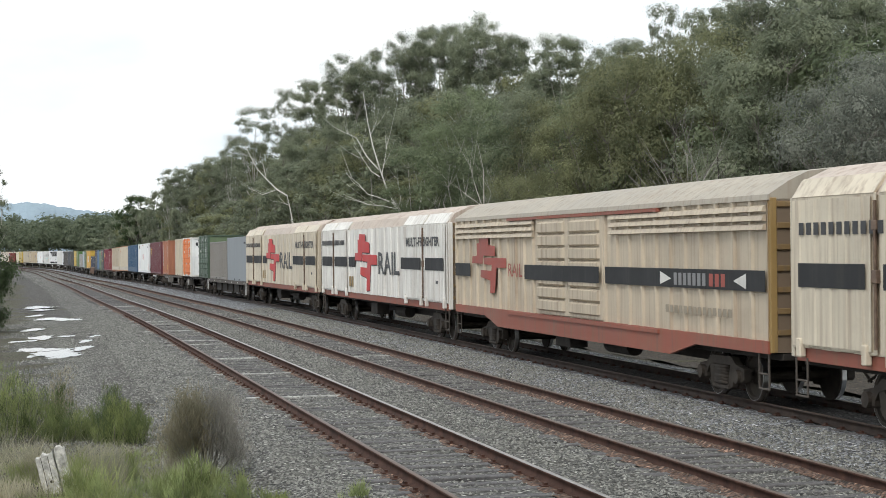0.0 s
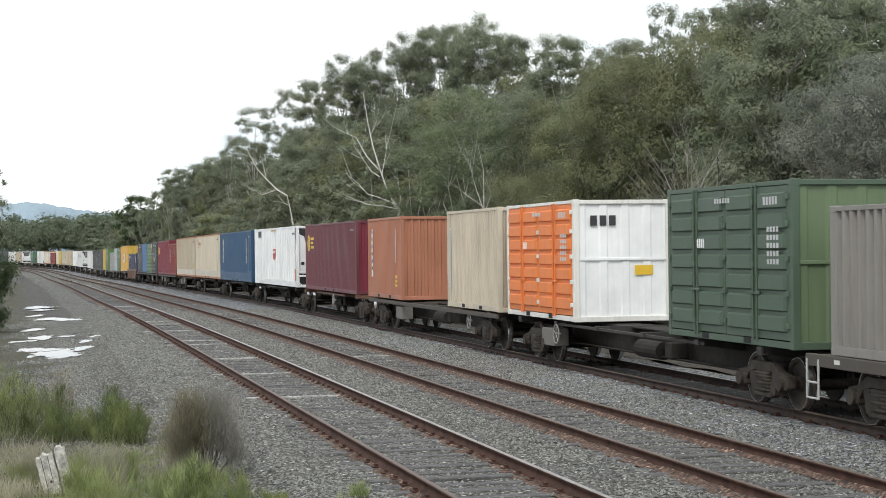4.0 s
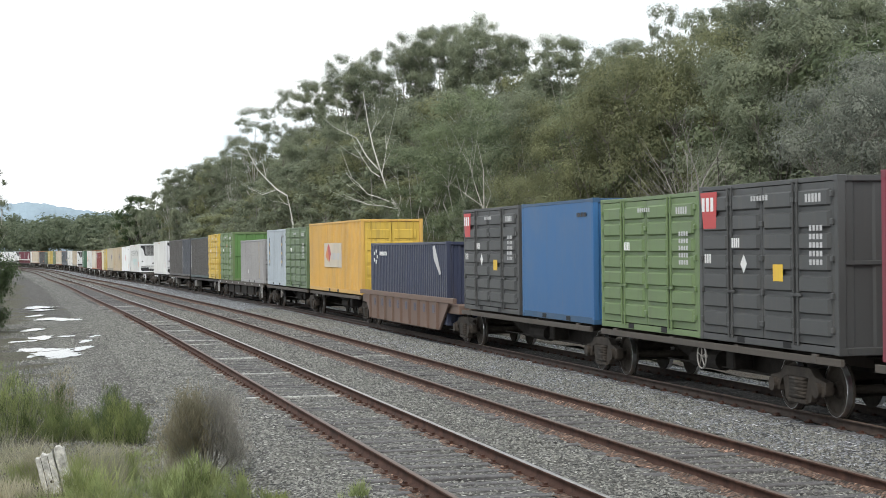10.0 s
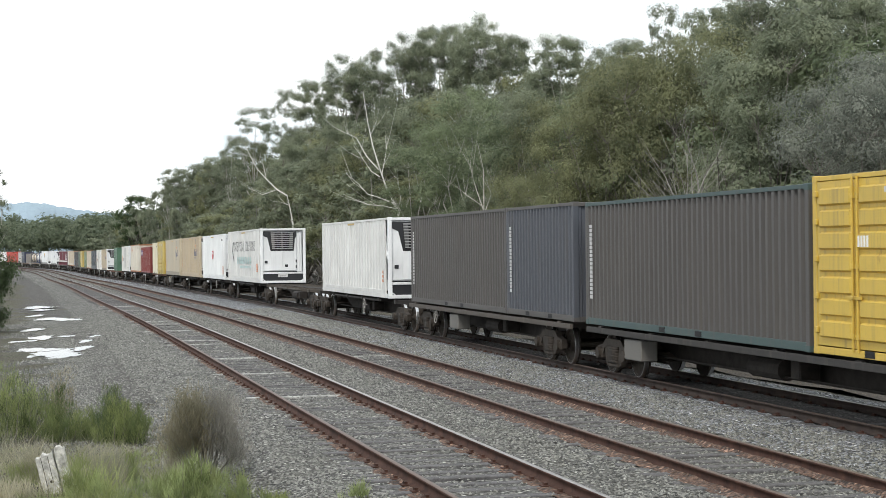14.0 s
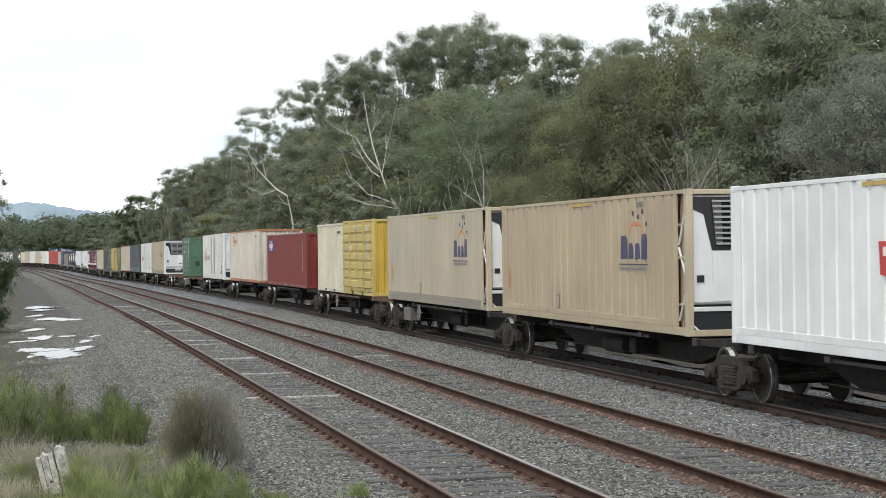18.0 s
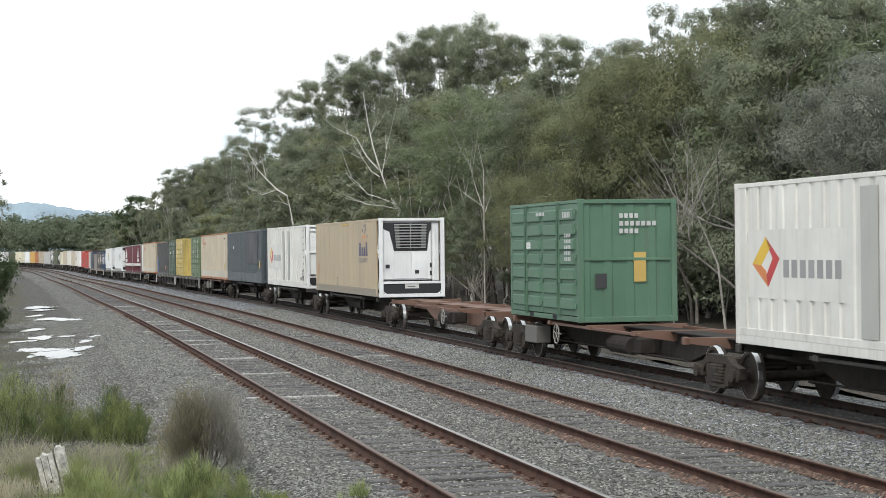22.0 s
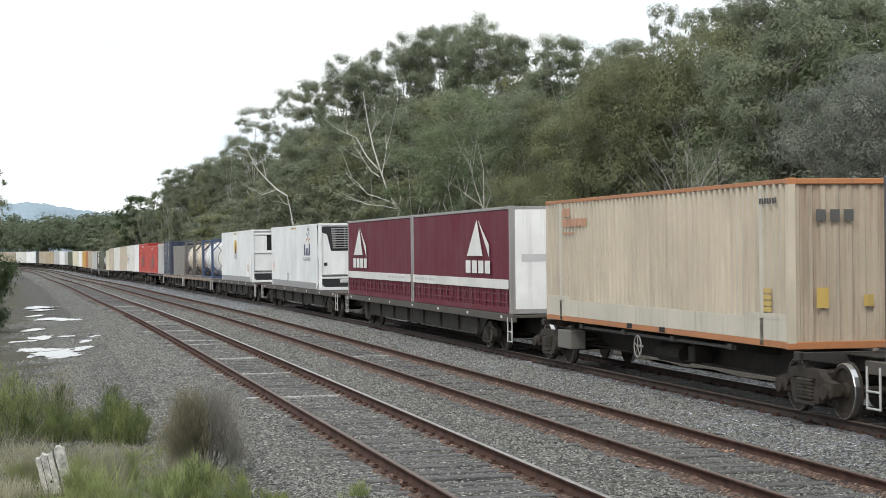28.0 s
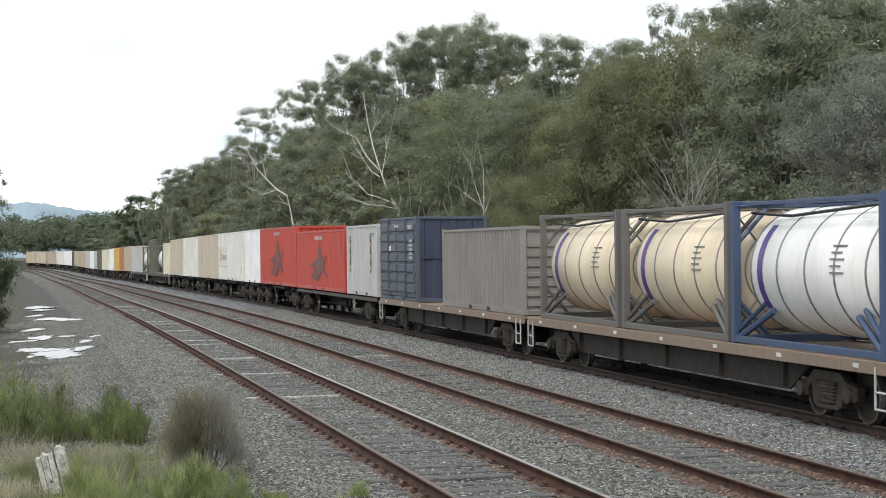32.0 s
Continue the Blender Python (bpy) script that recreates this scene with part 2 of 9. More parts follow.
# ---- mesh building ----
class Shape:
    """Collects verts and faces of one mesh."""

    def __init__(self):
        self.v, self.f = [], []

    def add(self, verts, faces):
        o = len(self.v)
        self.v += [tuple(p) for p in verts]
        self.f += [tuple(i + o for i in f) for f in faces]
        return self

    def box(self, x0, x1, y0, y1, z0, z1, c=0.0):
        if c <= 0:
            vs = [(x, y, z) for x in (x0, x1) for y in (y0, y1) for z in (z0, z1)]
            return self.add(vs, [(0, 1, 3, 2), (4, 6, 7, 5), (0, 4, 5, 1), (2, 3, 7, 6), (0, 2, 6, 4), (1, 5, 7, 3)])
        vs, idx = [], {}
        for i, x in enumerate((x0, x1)):
            for j, y in enumerate((y0, y1)):
                for k, z in enumerate((z0, z1)):
                    sx, sy, sz = (1, -1)[i] * c, (1, -1)[j] * c, (1, -1)[k] * c
                    for a, p in enumerate(((x, y + sy, z + sz), (x + sx, y, z + sz), (x + sx, y + sy, z))):
                        idx[i, j, k, a] = len(vs)
                        vs.append(p)
        fs = []
        for i in (0, 1):
            fs.append([idx[i, j, k, 0] for j, k in ((0, 0), (0, 1), (1, 1), (1, 0))][:: 1 if i == 0 else -1])
            fs.append([idx[j, i, k, 1] for j, k in ((0, 0), (1, 0), (1, 1), (0, 1))][:: 1 if i == 0 else -1])
            fs.append([idx[j, k, i, 2] for j, k in ((0, 0), (0, 1), (1, 1), (1, 0))][:: 1 if i == 0 else -1])
        for a in (0, 1):
            for b in (0, 1):
                fs.append((idx[a, b, 0, 0], idx[a, b, 0, 1], idx[a, b, 1, 1], idx[a, b, 1, 0]))
                fs.append((idx[a, 0, b, 0], idx[a, 0, b, 2], idx[a, 1, b, 2], idx[a, 1, b, 0]))
                fs.append((idx[0, a, b, 1], idx[0, a, b, 2], idx[1, a, b, 2], idx[1, a, b, 1]))
        for i in (0, 1):
            for j in (0, 1):
                for k in (0, 1):
                    fs.append((idx[i, j, k, 0], idx[i, j, k, 1], idx[i, j, k, 2]))
        return self.add(vs, fs)

    def prism(self, outline, a0, a1, axis="y"):
        """An outline extruded along an axis; the outline's pairs are the two other axes in order."""
        n = len(outline)
        put = {"x": lambda p, a: (a, p[0], p[1]), "y": lambda p, a: (p[0], a, p[1]), "z": lambda p, a: (p[0], p[1], a)}[axis]
        vs = [put(p, a0) for p in outline] + [put(p, a1) for p in outline]
        fs = [tuple(range(n)), tuple(range(2 * n - 1, n - 1, -1))] + [(i, i + n, (i + 1) % n + n, (i + 1) % n) for i in range(n)]
        return self.add(vs, fs)

    def rod(self, p, q, r0, r1=None, n=8, caps=True):
        p, q = Vector(p), Vector(q)
        r1 = r0 if r1 is None else r1
        d = (q - p).normalized()
        a = d.orthogonal().normalized()
        b = d.cross(a)
        ring = [(a * math.cos(6.28318 * i / n) + b * math.sin(6.28318 * i / n)) for i in range(n)]
        vs = [p + w * r0 for w in ring] + [q + w * r1 for w in ring]
        fs = [(i, (i + 1) % n, (i + 1) % n + n, i + n) for i in range(n)]
        if caps:
            fs += [tuple(range(n - 1, -1, -1)), tuple(range(n, 2 * n))]
        return self.add(vs, fs)

    def lathe(self, profile, axis="y", centre=(0, 0, 0), n=20):
        """Turns (along, radius) pairs round an axis."""
        vs, fs = [], []
        for a, r in profile:
            for i in range(n):
                c, s = r * math.cos(6.28318 * i / n), r * math.sin(6.28318 * i / n)
                p = {"x": (a, c, s), "y": (s, a, c), "z": (c, s, a)}[axis]
                vs.append((p[0] + centre[0], p[1] + centre[1], p[2] + centre[2]))
        for k in range(len(profile) - 1):
            for i in range(n):
                j = (i + 1) % n
                fs.append((k * n + i, k * n + j, k * n + n + j, k * n + n + i))
        if profile[0][1] > 1e-6:
            fs.append(tuple(range(n - 1, -1, -1)))
        if profile[-1][1] > 1e-6:
            fs.append(tuple(range(len(vs) - n, len(vs))))
        return self.add(vs, fs)

    def mesh(self, name, material, smooth=False):
        me = bpy.data.meshes.new(name)
        me.from_pydata(self.v, [], self.f)
        bm = bmesh.new()
        bm.from_mesh(me)
        bmesh.ops.recalc_face_normals(bm, faces=bm.faces)
        bm.to_mesh(me)
        bm.free()
        me.materials.append(material)
        if smooth:
            me.polygons.foreach_set("use_smooth", [True] * len(me.polygons))
        return me


def part(name, shape, material, parent, label="", smooth=False):
    me = shape if isinstance(shape, bpy.types.Mesh) else shape.mesh(name, material, smooth)
    ob = new(name, me)
    ob.parent = parent
    if label:
        ob["label"] = label
    return ob


def thing(name, label, category, group="", kind=""):
    return tagged(new(name), label, category, group, kind)


def bulk(name, verts, faces, material):
    """One mesh from numpy arrays of verts and equal-sided faces."""
    me = bpy.data.meshes.new(name)
    k = faces.shape[1]
    me.vertices.add(len(verts))
    me.vertices.foreach_set("co", np.asarray(verts, dtype=np.float32).ravel())
    me.loops.add(faces.size)
    me.loops.foreach_set("vertex_index", np.asarray(faces, dtype=np.int32).ravel())
    me.polygons.add(len(faces))
    me.polygons.foreach_set("loop_start", np.arange(0, faces.size, k, dtype=np.int32))
    me.update(calc_edges=True)
    me.materials.append(material)
    return me


# ---- the line: a near-straight railway that bends away ----
ST = np.arange(-900.0, 1400.0, 1.0)
_bend = np.interp(ST, [0, 70, 90, 120, 160, 220, 290, 360, 430, 520, 640], [0.2271e-3, -0.5641e-3, 0.4963e-3, 0.1008e-3, -0.2231e-3, 0.1153e-3, -0.2172e-3, -0.5922e-3, -0.6741e-3, -0.6899e-3, 0.0])
_bend[ST < -5] = 0.0
_i0 = int(np.where(ST == -5.0)[0][0])
_head = np.concatenate([[0], np.cumsum(_bend[:-1])])
_head = _head - _head[_i0] - 0.2274
_px = np.concatenate([[0], np.cumsum(np.sin(_head[:-1]))])
_py = np.concatenate([[0], np.cumsum(np.cos(_head[:-1]))])
_px += 11.1034 - _px[_i0]
_py += 10.0 - _py[_i0]


def line(s, lat=0.0):
    """Place and heading at s metres along the line, lat metres to the forest side of the train's nearer rail."""
    x, y, h = np.interp(s, ST, _px), np.interp(s, ST, _py), np.interp(s, ST, _head)
    return x + np.cos(h) * lat, y - np.sin(h) * lat, h


def dip(s):
    """The line sinks a metre into a shallow sag before the bend."""
    return np.interp(s, [85, 110, 160, 200, 235, 265, 300, 400, 600], [0, -0.08, -0.32, -0.52, -0.76, -0.93, -1.02, -0.95, -0.95])


MID_C, MID_B, MID_A = 0.7525, -2.91 - 0.84, -2.91 - 1.6835 - 1.9637 - 0.84


def ground_z(s, lat):
    """Height of the natural ground."""
    right = np.clip((lat - 3.0) / 3.0, 0, 1)
    z = -0.42 - 0.25 * right + 0.2 * np.clip((lat - 8) / 30, 0, 4)
    bank = np.clip((-10.2 - lat) / 2.2, 0, 1) * np.clip((2 - s) / 9, 0, 1)
    z = z + 1.6 * bank * bank * (3 - 2 * bank) + 0.1 * np.clip((-11.5 - lat) / 3, 0, 1)
    return z


def strip(name, lats, heights, s0, s1, step, material, label, rough=0.0, seed=1):
    """A long band of ground that follows the line."""
    rng = np.random.default_rng(seed)
    s = np.arange(s0, s1 + step, step)
    cols = []
    for la, he in zip(lats, heights):
        x, y, _ = line(s, la)
        z = (he(s, la) if callable(he) else np.full_like(s, he)) + dip(s) + rng.normal(0, rough, len(s))
        cols.append(np.stack([x, y, z], 1))
    v = np.stack(cols, 1).reshape(-1, 3)
    k, n = len(lats), len(s)
    i = (np.arange(n - 1)[:, None] * k + np.arange(k - 1)[None, :]).ravel()
    f = np.stack([i, i + 1, i + k + 1, i + k], 1)
    me = bulk(name, v, f, material)
    me.polygons.foreach_set("use_smooth", [True] * len(me.polygons))
    return tagged(new(name, me), label, name.replace("_", " "), kind="structure")


def lay_ground():
    lats = [-2600, -900, -300, -120, -60, -35, -24, -18, -15, -13.5, -12.4, -11.4, -10.4, -9.2, 0, 3, 4.5, 6, 8, 11, 15, 20, 30, 50, 90, 250, 900, 2600]
    s = np.concatenate([np.arange(-880, -20, 40), np.arange(-20, 130, 1.5), np.arange(130, 1300, 15)])
    rng = np.random.default_rng(3)
    cols = []
    for la in lats:
        x, y, h = line(s, 0)
        if abs(la) > 100:
            x, y = x + np.cos(0.27) * la, y + np.sin(0.27) * la
        else:
            x, y, h = line(s, la)
        z = ground_z(s, np.full_like(s, la)) + dip(s) + rng.normal(0, 0.035 if la < -10 or la > 4 else 0.0, len(s))
        cols.append(np.stack([x, y, z], 1))
    v = np.stack(cols, 1).reshape(-1, 3)
    k, n = len(lats), len(s)
    i = (np.arange(n - 1)[:, None] * k + np.arange(k - 1)[None, :]).ravel()
    me = bulk("ground", v, np.stack([i, i + 1, i + k + 1, i + k], 1), M_EARTH)
    me.polygons.foreach_set("use_smooth", [True] * len(me.polygons))
    tagged(new("ground", me), "rough grassy earth beside and beyond the railway", "ground", kind="structure")


lay_ground()
strip("cess", [-34.0, -24.0, -17.5, -15.5, -13.8, -12.2, -11.2, -10.4], [-0.42, -0.395, -0.39, -0.385, -0.38, -0.375, -0.37, -0.36], 27, 420, 1.0, M_CESS, "dark fine gravel with mud and puddles beside the track", 0.012, 4)
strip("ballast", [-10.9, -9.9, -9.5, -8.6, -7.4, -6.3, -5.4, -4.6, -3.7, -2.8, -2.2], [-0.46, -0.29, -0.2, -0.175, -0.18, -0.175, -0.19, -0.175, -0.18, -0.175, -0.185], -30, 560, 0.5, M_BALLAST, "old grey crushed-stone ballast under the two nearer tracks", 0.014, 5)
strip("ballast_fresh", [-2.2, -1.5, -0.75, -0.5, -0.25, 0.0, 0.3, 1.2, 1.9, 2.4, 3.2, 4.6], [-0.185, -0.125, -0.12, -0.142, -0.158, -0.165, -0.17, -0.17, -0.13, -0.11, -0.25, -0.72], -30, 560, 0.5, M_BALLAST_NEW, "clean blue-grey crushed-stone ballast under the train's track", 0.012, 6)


def rail_mesh(name, lat, material, s0, s1, s_step, profile):
    s = np.arange(s0, s1, s_step)
    v = []
    for dx, dz in profile:
        x, y, _ = line(s, lat + dx)
        v.append(np.stack([x, y, dz + dip(s)], 1))
    v = np.stack(v, 1).reshape(-1, 3)
    k, n = len(profile), len(s)
    f = []
    i = np.arange(n - 1)
    for a in range(k):
        b = (a + 1) % k
        f.append(np.stack([i * k + a, i * k + b, i * k + k + b, i * k + k + a], 1))
    return bulk(name, v, np.concatenate(f), material)


RAIL = [(-0.07, -0.155), (-0.07, -0.145), (-0.012, -0.12), (-0.01, -0.045), (-0.034, -0.03), (-0.035, -0.006), (0.035, -0.006), (0.034, -0.03), (0.01, -0.045), (0.012, -0.12), (0.07, -0.145), (0.07, -0.155)]
HEAD = [(-0.0345, -0.008), (-0.031, 0.0), (0.031, 0.0), (0.0345, -0.008)]


def lay_track(name, mid, half, tops, label, sleepers, seed):
    rng = random.Random(seed)
    tr = thing(name, label, "railway track", kind="structure")
    for side, top in ((-half, tops[0]), (half, tops[1])):
        r = part("rail", rail_mesh("rail", mid + side, M_RAILWORN if mid == MID_C else M_RAIL, -60, 640, 2.0, RAIL), None, tr)
        part("rail_head", rail_mesh("rail_head", mid + side, top, -60, 640, 2.0, HEAD), None, r)
    shapes = []
    for i in range(4):
        sh = Shape()
        w, l = 0.115 + 0.01 * rng.random(), 1.3 + 0.03 * rng.random()
        sh.box(-w, w, -l, l, -0.13, 0.0, 0.012)
        shapes.append(sh.mesh("sleeper", M_SLEEPER))
    pale = Shape().box(-0.055, 0.055, -1.27, 1.27, -0.13, 0.0, 0.015).mesh("sleeper", M_SLEEPER_PALE)
    fast, rest = Shape(), Shape()
    s0, s1, step, lift, pales = sleepers
    n = int((s1 - s0) / step)
    for i in range(n):
        s = s0 + i * step + rng.uniform(-0.05, 0.05)
        if s > 95:
            x, y, h = line(s, mid)
            m = pose(x, y, dip(s) + lift - 0.002, 0, 0, math.degrees(-h) + 90)
            k = Shape().box(-0.12, 0.12, -1.3, 1.3, -0.13, 0.0)
            rest.add([m @ Vector(p) for p in k.v], k.f)
            continue
        is_pale = any(abs(s - q) < 0.34 for q in pales)
        x, y, h = line(s, mid + rng.uniform(-0.05, 0.05))
        o = part("sleeper", pale if is_pale else rng.choice(shapes), None, tr, "pale sleeper" if is_pale else "")
        o.matrix_basis = pose(x, y, dip(s) + lift + (0.006 if is_pale else rng.uniform(-0.02, 0.006)), 0, 0, math.degrees(-h) + rng.uniform(-1.2, 1.2) + 90)
        if s < 75 and mid != MID_B:
            for side in (-half, half):
                x, y, h = line(s, mid + side)
                m = pose(x, y, -0.162, 0, 0, math.degrees(-h) + 90)
                k = Shape().box(-0.09, 0.09, -0.16, 0.16, 0, 0.022, 0.006).box(-0.05, 0.05, -0.12, -0.08, 0.02, 0.055).box(-0.05, 0.05, 0.08, 0.12, 0.02, 0.055)
                fast.add([m @ Vector(p) for p in k.v], k.f)
    tagged(part("far_sleepers", rest, M_SLEEPER, tr), kind="stuff")
    tagged(part("rail_fastening", fast, M_RAIL, tr), kind="stuff")


M_LITTER = gravel("leaf_litter", ((0.03, 0.024, 0.017), (0.10, 0.078, 0.055)), 12, (0.05, 0.04, 0.028), 0.5)
strip("forest_floor", [4.9, 6.0, 8.0, 11.0, 15.0, 20.0, 30.0, 50.0], [lambda s, la: ground_z(s, np.full_like(s, la)) + 0.06] * 8, 0, 420, 2.0, M_LITTER, "dark brown leaf litter under the trees", 0.03, 9)
# Dark strip between the rails that paints the train's shade on the bed.
strip("oily_bed", [0.07, 0.16, 0.4, 1.1, 1.35, 1.44], [-0.157, -0.146, -0.143, -0.143, -0.146, -0.157], -30, 400, 0.5, M_BEDSHADE, "grease-blackened ballast between the train's rails", 0.008, 8)
for _lat in (MID_A - 0.84, MID_A + 0.84, MID_B - 0.84, MID_B + 0.84):
    for _d in (-1, 1):
        strip("rust_stain", [_lat + _d * 0.06, _lat + _d * 0.11, _lat + _d * (0.25 if _lat < -4.5 else 0.19)], [-0.150, -0.155, -0.172] if _lat < -4.6 else [-0.118, -0.135, -0.172], -20, 260, 0.5, M_RUSTY, "rust-stained ballast along a rail", 0.01, int(abs(_lat * 10)) + _d)
lay_track("track_near", MID_A, 0.84, (M_RAILDULL, M_RAILTOP), "nearest railway track with rusty rails and weathered timber sleepers", (6, 190, 0.66, -0.160, (24.9, 32.4, 38.8, 47.2, 49.4, 57.6, 64.0, 67.2, 82.5, 90.1)), 11)
lay_track("track_middle", MID_B, 0.84, (M_RAILDULL, M_RAILDULL), "middle railway track with rusty rails half buried in ballast", (8, 170, 0.66, -0.156, (38.5,)), 12)
lay_track("track_far", MID_C, 0.7525, (M_RAILDULL, M_RAILTOP), "train's railway track with rusty-sided worn rails on grey sleepers", (4, 150, 0.66, -0.150, ()), 13)

# ---- the train ----
# Its own measure u runs back from the head; a point u lies at s = u - gone(t) on the line.
MOVERS = []      # (thing, u of the two bogies, offset pose)
WHEELS = []      # (wheelset, u, its place in the bogie)
WHEEL_R = 0.46


def gone(t):
    return 23.7166 * t + 0.004516 * (t - 16.0) ** 2


def ride(ua, ub, t):
    """Pose of a wagon whose bogies are at ua (front) and ub (rear)."""
    xa, ya, _ = line(ua - gone(t), MID_C)
    xb, yb, _ = line(ub - gone(t), MID_C)
    za, zb = dip(ua - gone(t)), dip(ub - gone(t))
    tilt = -math.degrees(math.atan2(za - zb, math.hypot(xa - xb, ya - yb)))
    return pose((xa + xb) / 2, (ya + yb) / 2, (za + zb) / 2, 0, tilt, math.degrees(math.atan2(ya - yb, xa - xb)))


def side_frame(y):
    sh = Shape()
    top = [(-1.12, 0.40), (-1.12, 0.60), (-0.72, 0.66), (-0.5, 0.80), (0.5, 0.80), (0.72, 0.66), (1.12, 0.60), (1.12, 0.40), (0.78, 0.40), (0.62, 0.58), (0.42, 0.64), (-0.42, 0.64), (-0.62, 0.58), (-0.78, 0.40)]
    sh.prism(top, y - 0.07, y + 0.07)
    sh.prism([(-0.62, 0.58), (-0.42, 0.64), (-0.30, 0.30), (-0.36, 0.20), (-0.52, 0.24)], y - 0.06, y + 0.06)
    sh.prism([(0.62, 0.58), (0.42, 0.64), (0.30, 0.30), (0.36, 0.20), (0.52, 0.24)], y - 0.06, y + 0.06)
    sh.box(-0.40, 0.40, y - 0.09, y + 0.09, 0.18, 0.27, 0.02)
    for x in (-0.9, 0.9):
        sh.box(x - 0.16, x + 0.16, y - 0.1, y + 0.1, 0.34, 0.56, 0.03)
        sh.rod((x, y - 0.16, 0.46), (x, y + 0.1, 0.46), 0.13, n=12)
    return sh


def spring_nest(y):
    out = []
    for k in range(6):
        z = 0.275 + 0.06 * k
        out += [(-0.27, z), (-0.30, z + 0.02), (-0.30, z + 0.035), (-0.27, z + 0.055)]
    return Shape().prism(out + [(-x, z) for x, z in out[::-1]], y - 0.1, y + 0.1)


def wheel_set():
    sh = Shape()
    sh.rod((0, -0.95, 0), (0, 0.95, 0), 0.075, n=10)
    for s in (-1, 1):
        pr = [(0.685, 0.08), (0.69, 0.44), (0.68, 0.485), (0.715, 0.485), (0.72, 0.462), (0.815, 0.457)]
        pr += [(0.817, 0.385), (0.775, 0.36), (0.755, 0.15), (0.81, 0.13), (0.83, 0.08)]
        sh.lathe([(s * a, r) for a, r in pr], "y", n=18)
    return sh


def wheel_band():
    sh = Shape()
    for s in (-1, 1):
        sh.lathe([(s * 0.722, 0.4635), (s * 0.812, 0.459), (s * 0.8185, 0.456), (s * 0.8188, 0.447)], "y", n=18)
    sh.f = [f for f in sh.f if len(f) == 4]
    return sh


def wheel_mesh():
    a, b = wheel_set(), wheel_band()
    n = len(a.f)
    a.add(b.v, b.f)
    me = a.mesh("wheelset", M_STEELDARK)
    me.materials.append(M_TREAD)
    for i in range(n, len(a.f)):
        me.polygons[i].material_index = 1
    return me


BOGIE = {
    "bolster": Shape().box(-0.2, 0.2, -1.0, 1.0, 0.56, 0.76, 0.04).box(-0.28, 0.28, -0.35, 0.35, 0.7, 0.86, 0.03).mesh("bogie", M_STEELDARK),
    "frames": [side_frame(-1.02).mesh("side_frame", M_STEELDARK), side_frame(1.02).mesh("side_frame", M_STEELDARK)],
    "springs": [spring_nest(-1.02).mesh("spring_nest", M_STEELDARK, True), spring_nest(1.02).mesh("spring_nest", M_STEELDARK, True)],
    "wheels": wheel_mesh(),
    "brake": Shape().box(-0.5, -0.42, -0.8, 0.8, 0.3, 0.42, 0.01).box(0.42, 0.5, -0.8, 0.8, 0.3, 0.42, 0.01).mesh("brake_beam", M_UNDER),
}


def bogie(wagon, x, u):
    b = part("bogie", BOGIE["bolster"], None, wagon)
    b.location = (x, 0, 0)
    for m in BOGIE["frames"]:
        part("side_frame", m, None, b)
    for m in BOGIE["springs"]:
        part("spring_nest", m, None, b)
    part("brake_beam", BOGIE["brake"], None, b)
    for dx in (-0.9, 0.9):
        w = part("wheelset", BOGIE["wheels"], None, b)
        w.location = (dx, 0, WHEEL_R)
        WHEELS.append((w, u - dx, (dx, 0, WHEEL_R)))


def hand_wheel(wagon, x, y=-1.2, z=0.74, r=0.23, mat=None):
    sh = Shape()
    n = 20
    for i in range(n):
        a, b = 6.28318 * i / n, 6.28318 * (i + 1) / n
        sh.rod((x + r * math.cos(a), y, z + r * math.sin(a)), (x + r * math.cos(b), y, z + r * math.sin(b)), 0.016, n=5, caps=False)
    for i in range(5):
        a = 6.28318 * i / 5 + 0.3
        sh.rod((x, y, z), (x + r * math.cos(a), y, z + r * math.sin(a)), 0.012, n=5)
    sh.rod((x, y - 0.02, z), (x, y + 0.12, z), 0.025, n=6)
    part("handbrake_wheel", sh, mat or paint("wheel_grey", (0.27, 0.26, 0.24), 0.5, 0.3), wagon, "pale spoked handbrake wheel")


def coupler(wagon, x, d):
    sh = Shape()
    sh.box(min(x, x + d * 0.55), max(x, x + d * 0.55), -0.09, 0.09, 0.76, 0.94, 0.02)
    sh.box(min(x + d * 0.45, x + d * 0.72), max(x + d * 0.45, x + d * 0.72), -0.17, 0.17, 0.72, 0.99, 0.05)
    sh.rod((x, 0.35, 0.72), (x + d * 0.5, 0.3, 0.5), 0.025, n=6)
    part("coupler", sh, M_STEELDARK, wagon)


def steps(wagon, x, mat):
    for y in (-1.3, 1.3):
        sh = Shape()
        for dx in (-0.22, 0.22):
            sh.rod((x + dx, y, 1.0), (x + dx, y, 0.35), 0.02, n=6)
        for z in (0.36, 0.62):
            sh.rod((x - 0.22, y, z), (x + 0.22, y, z), 0.02, n=6)
        part("foot_step", sh, mat, wagon)


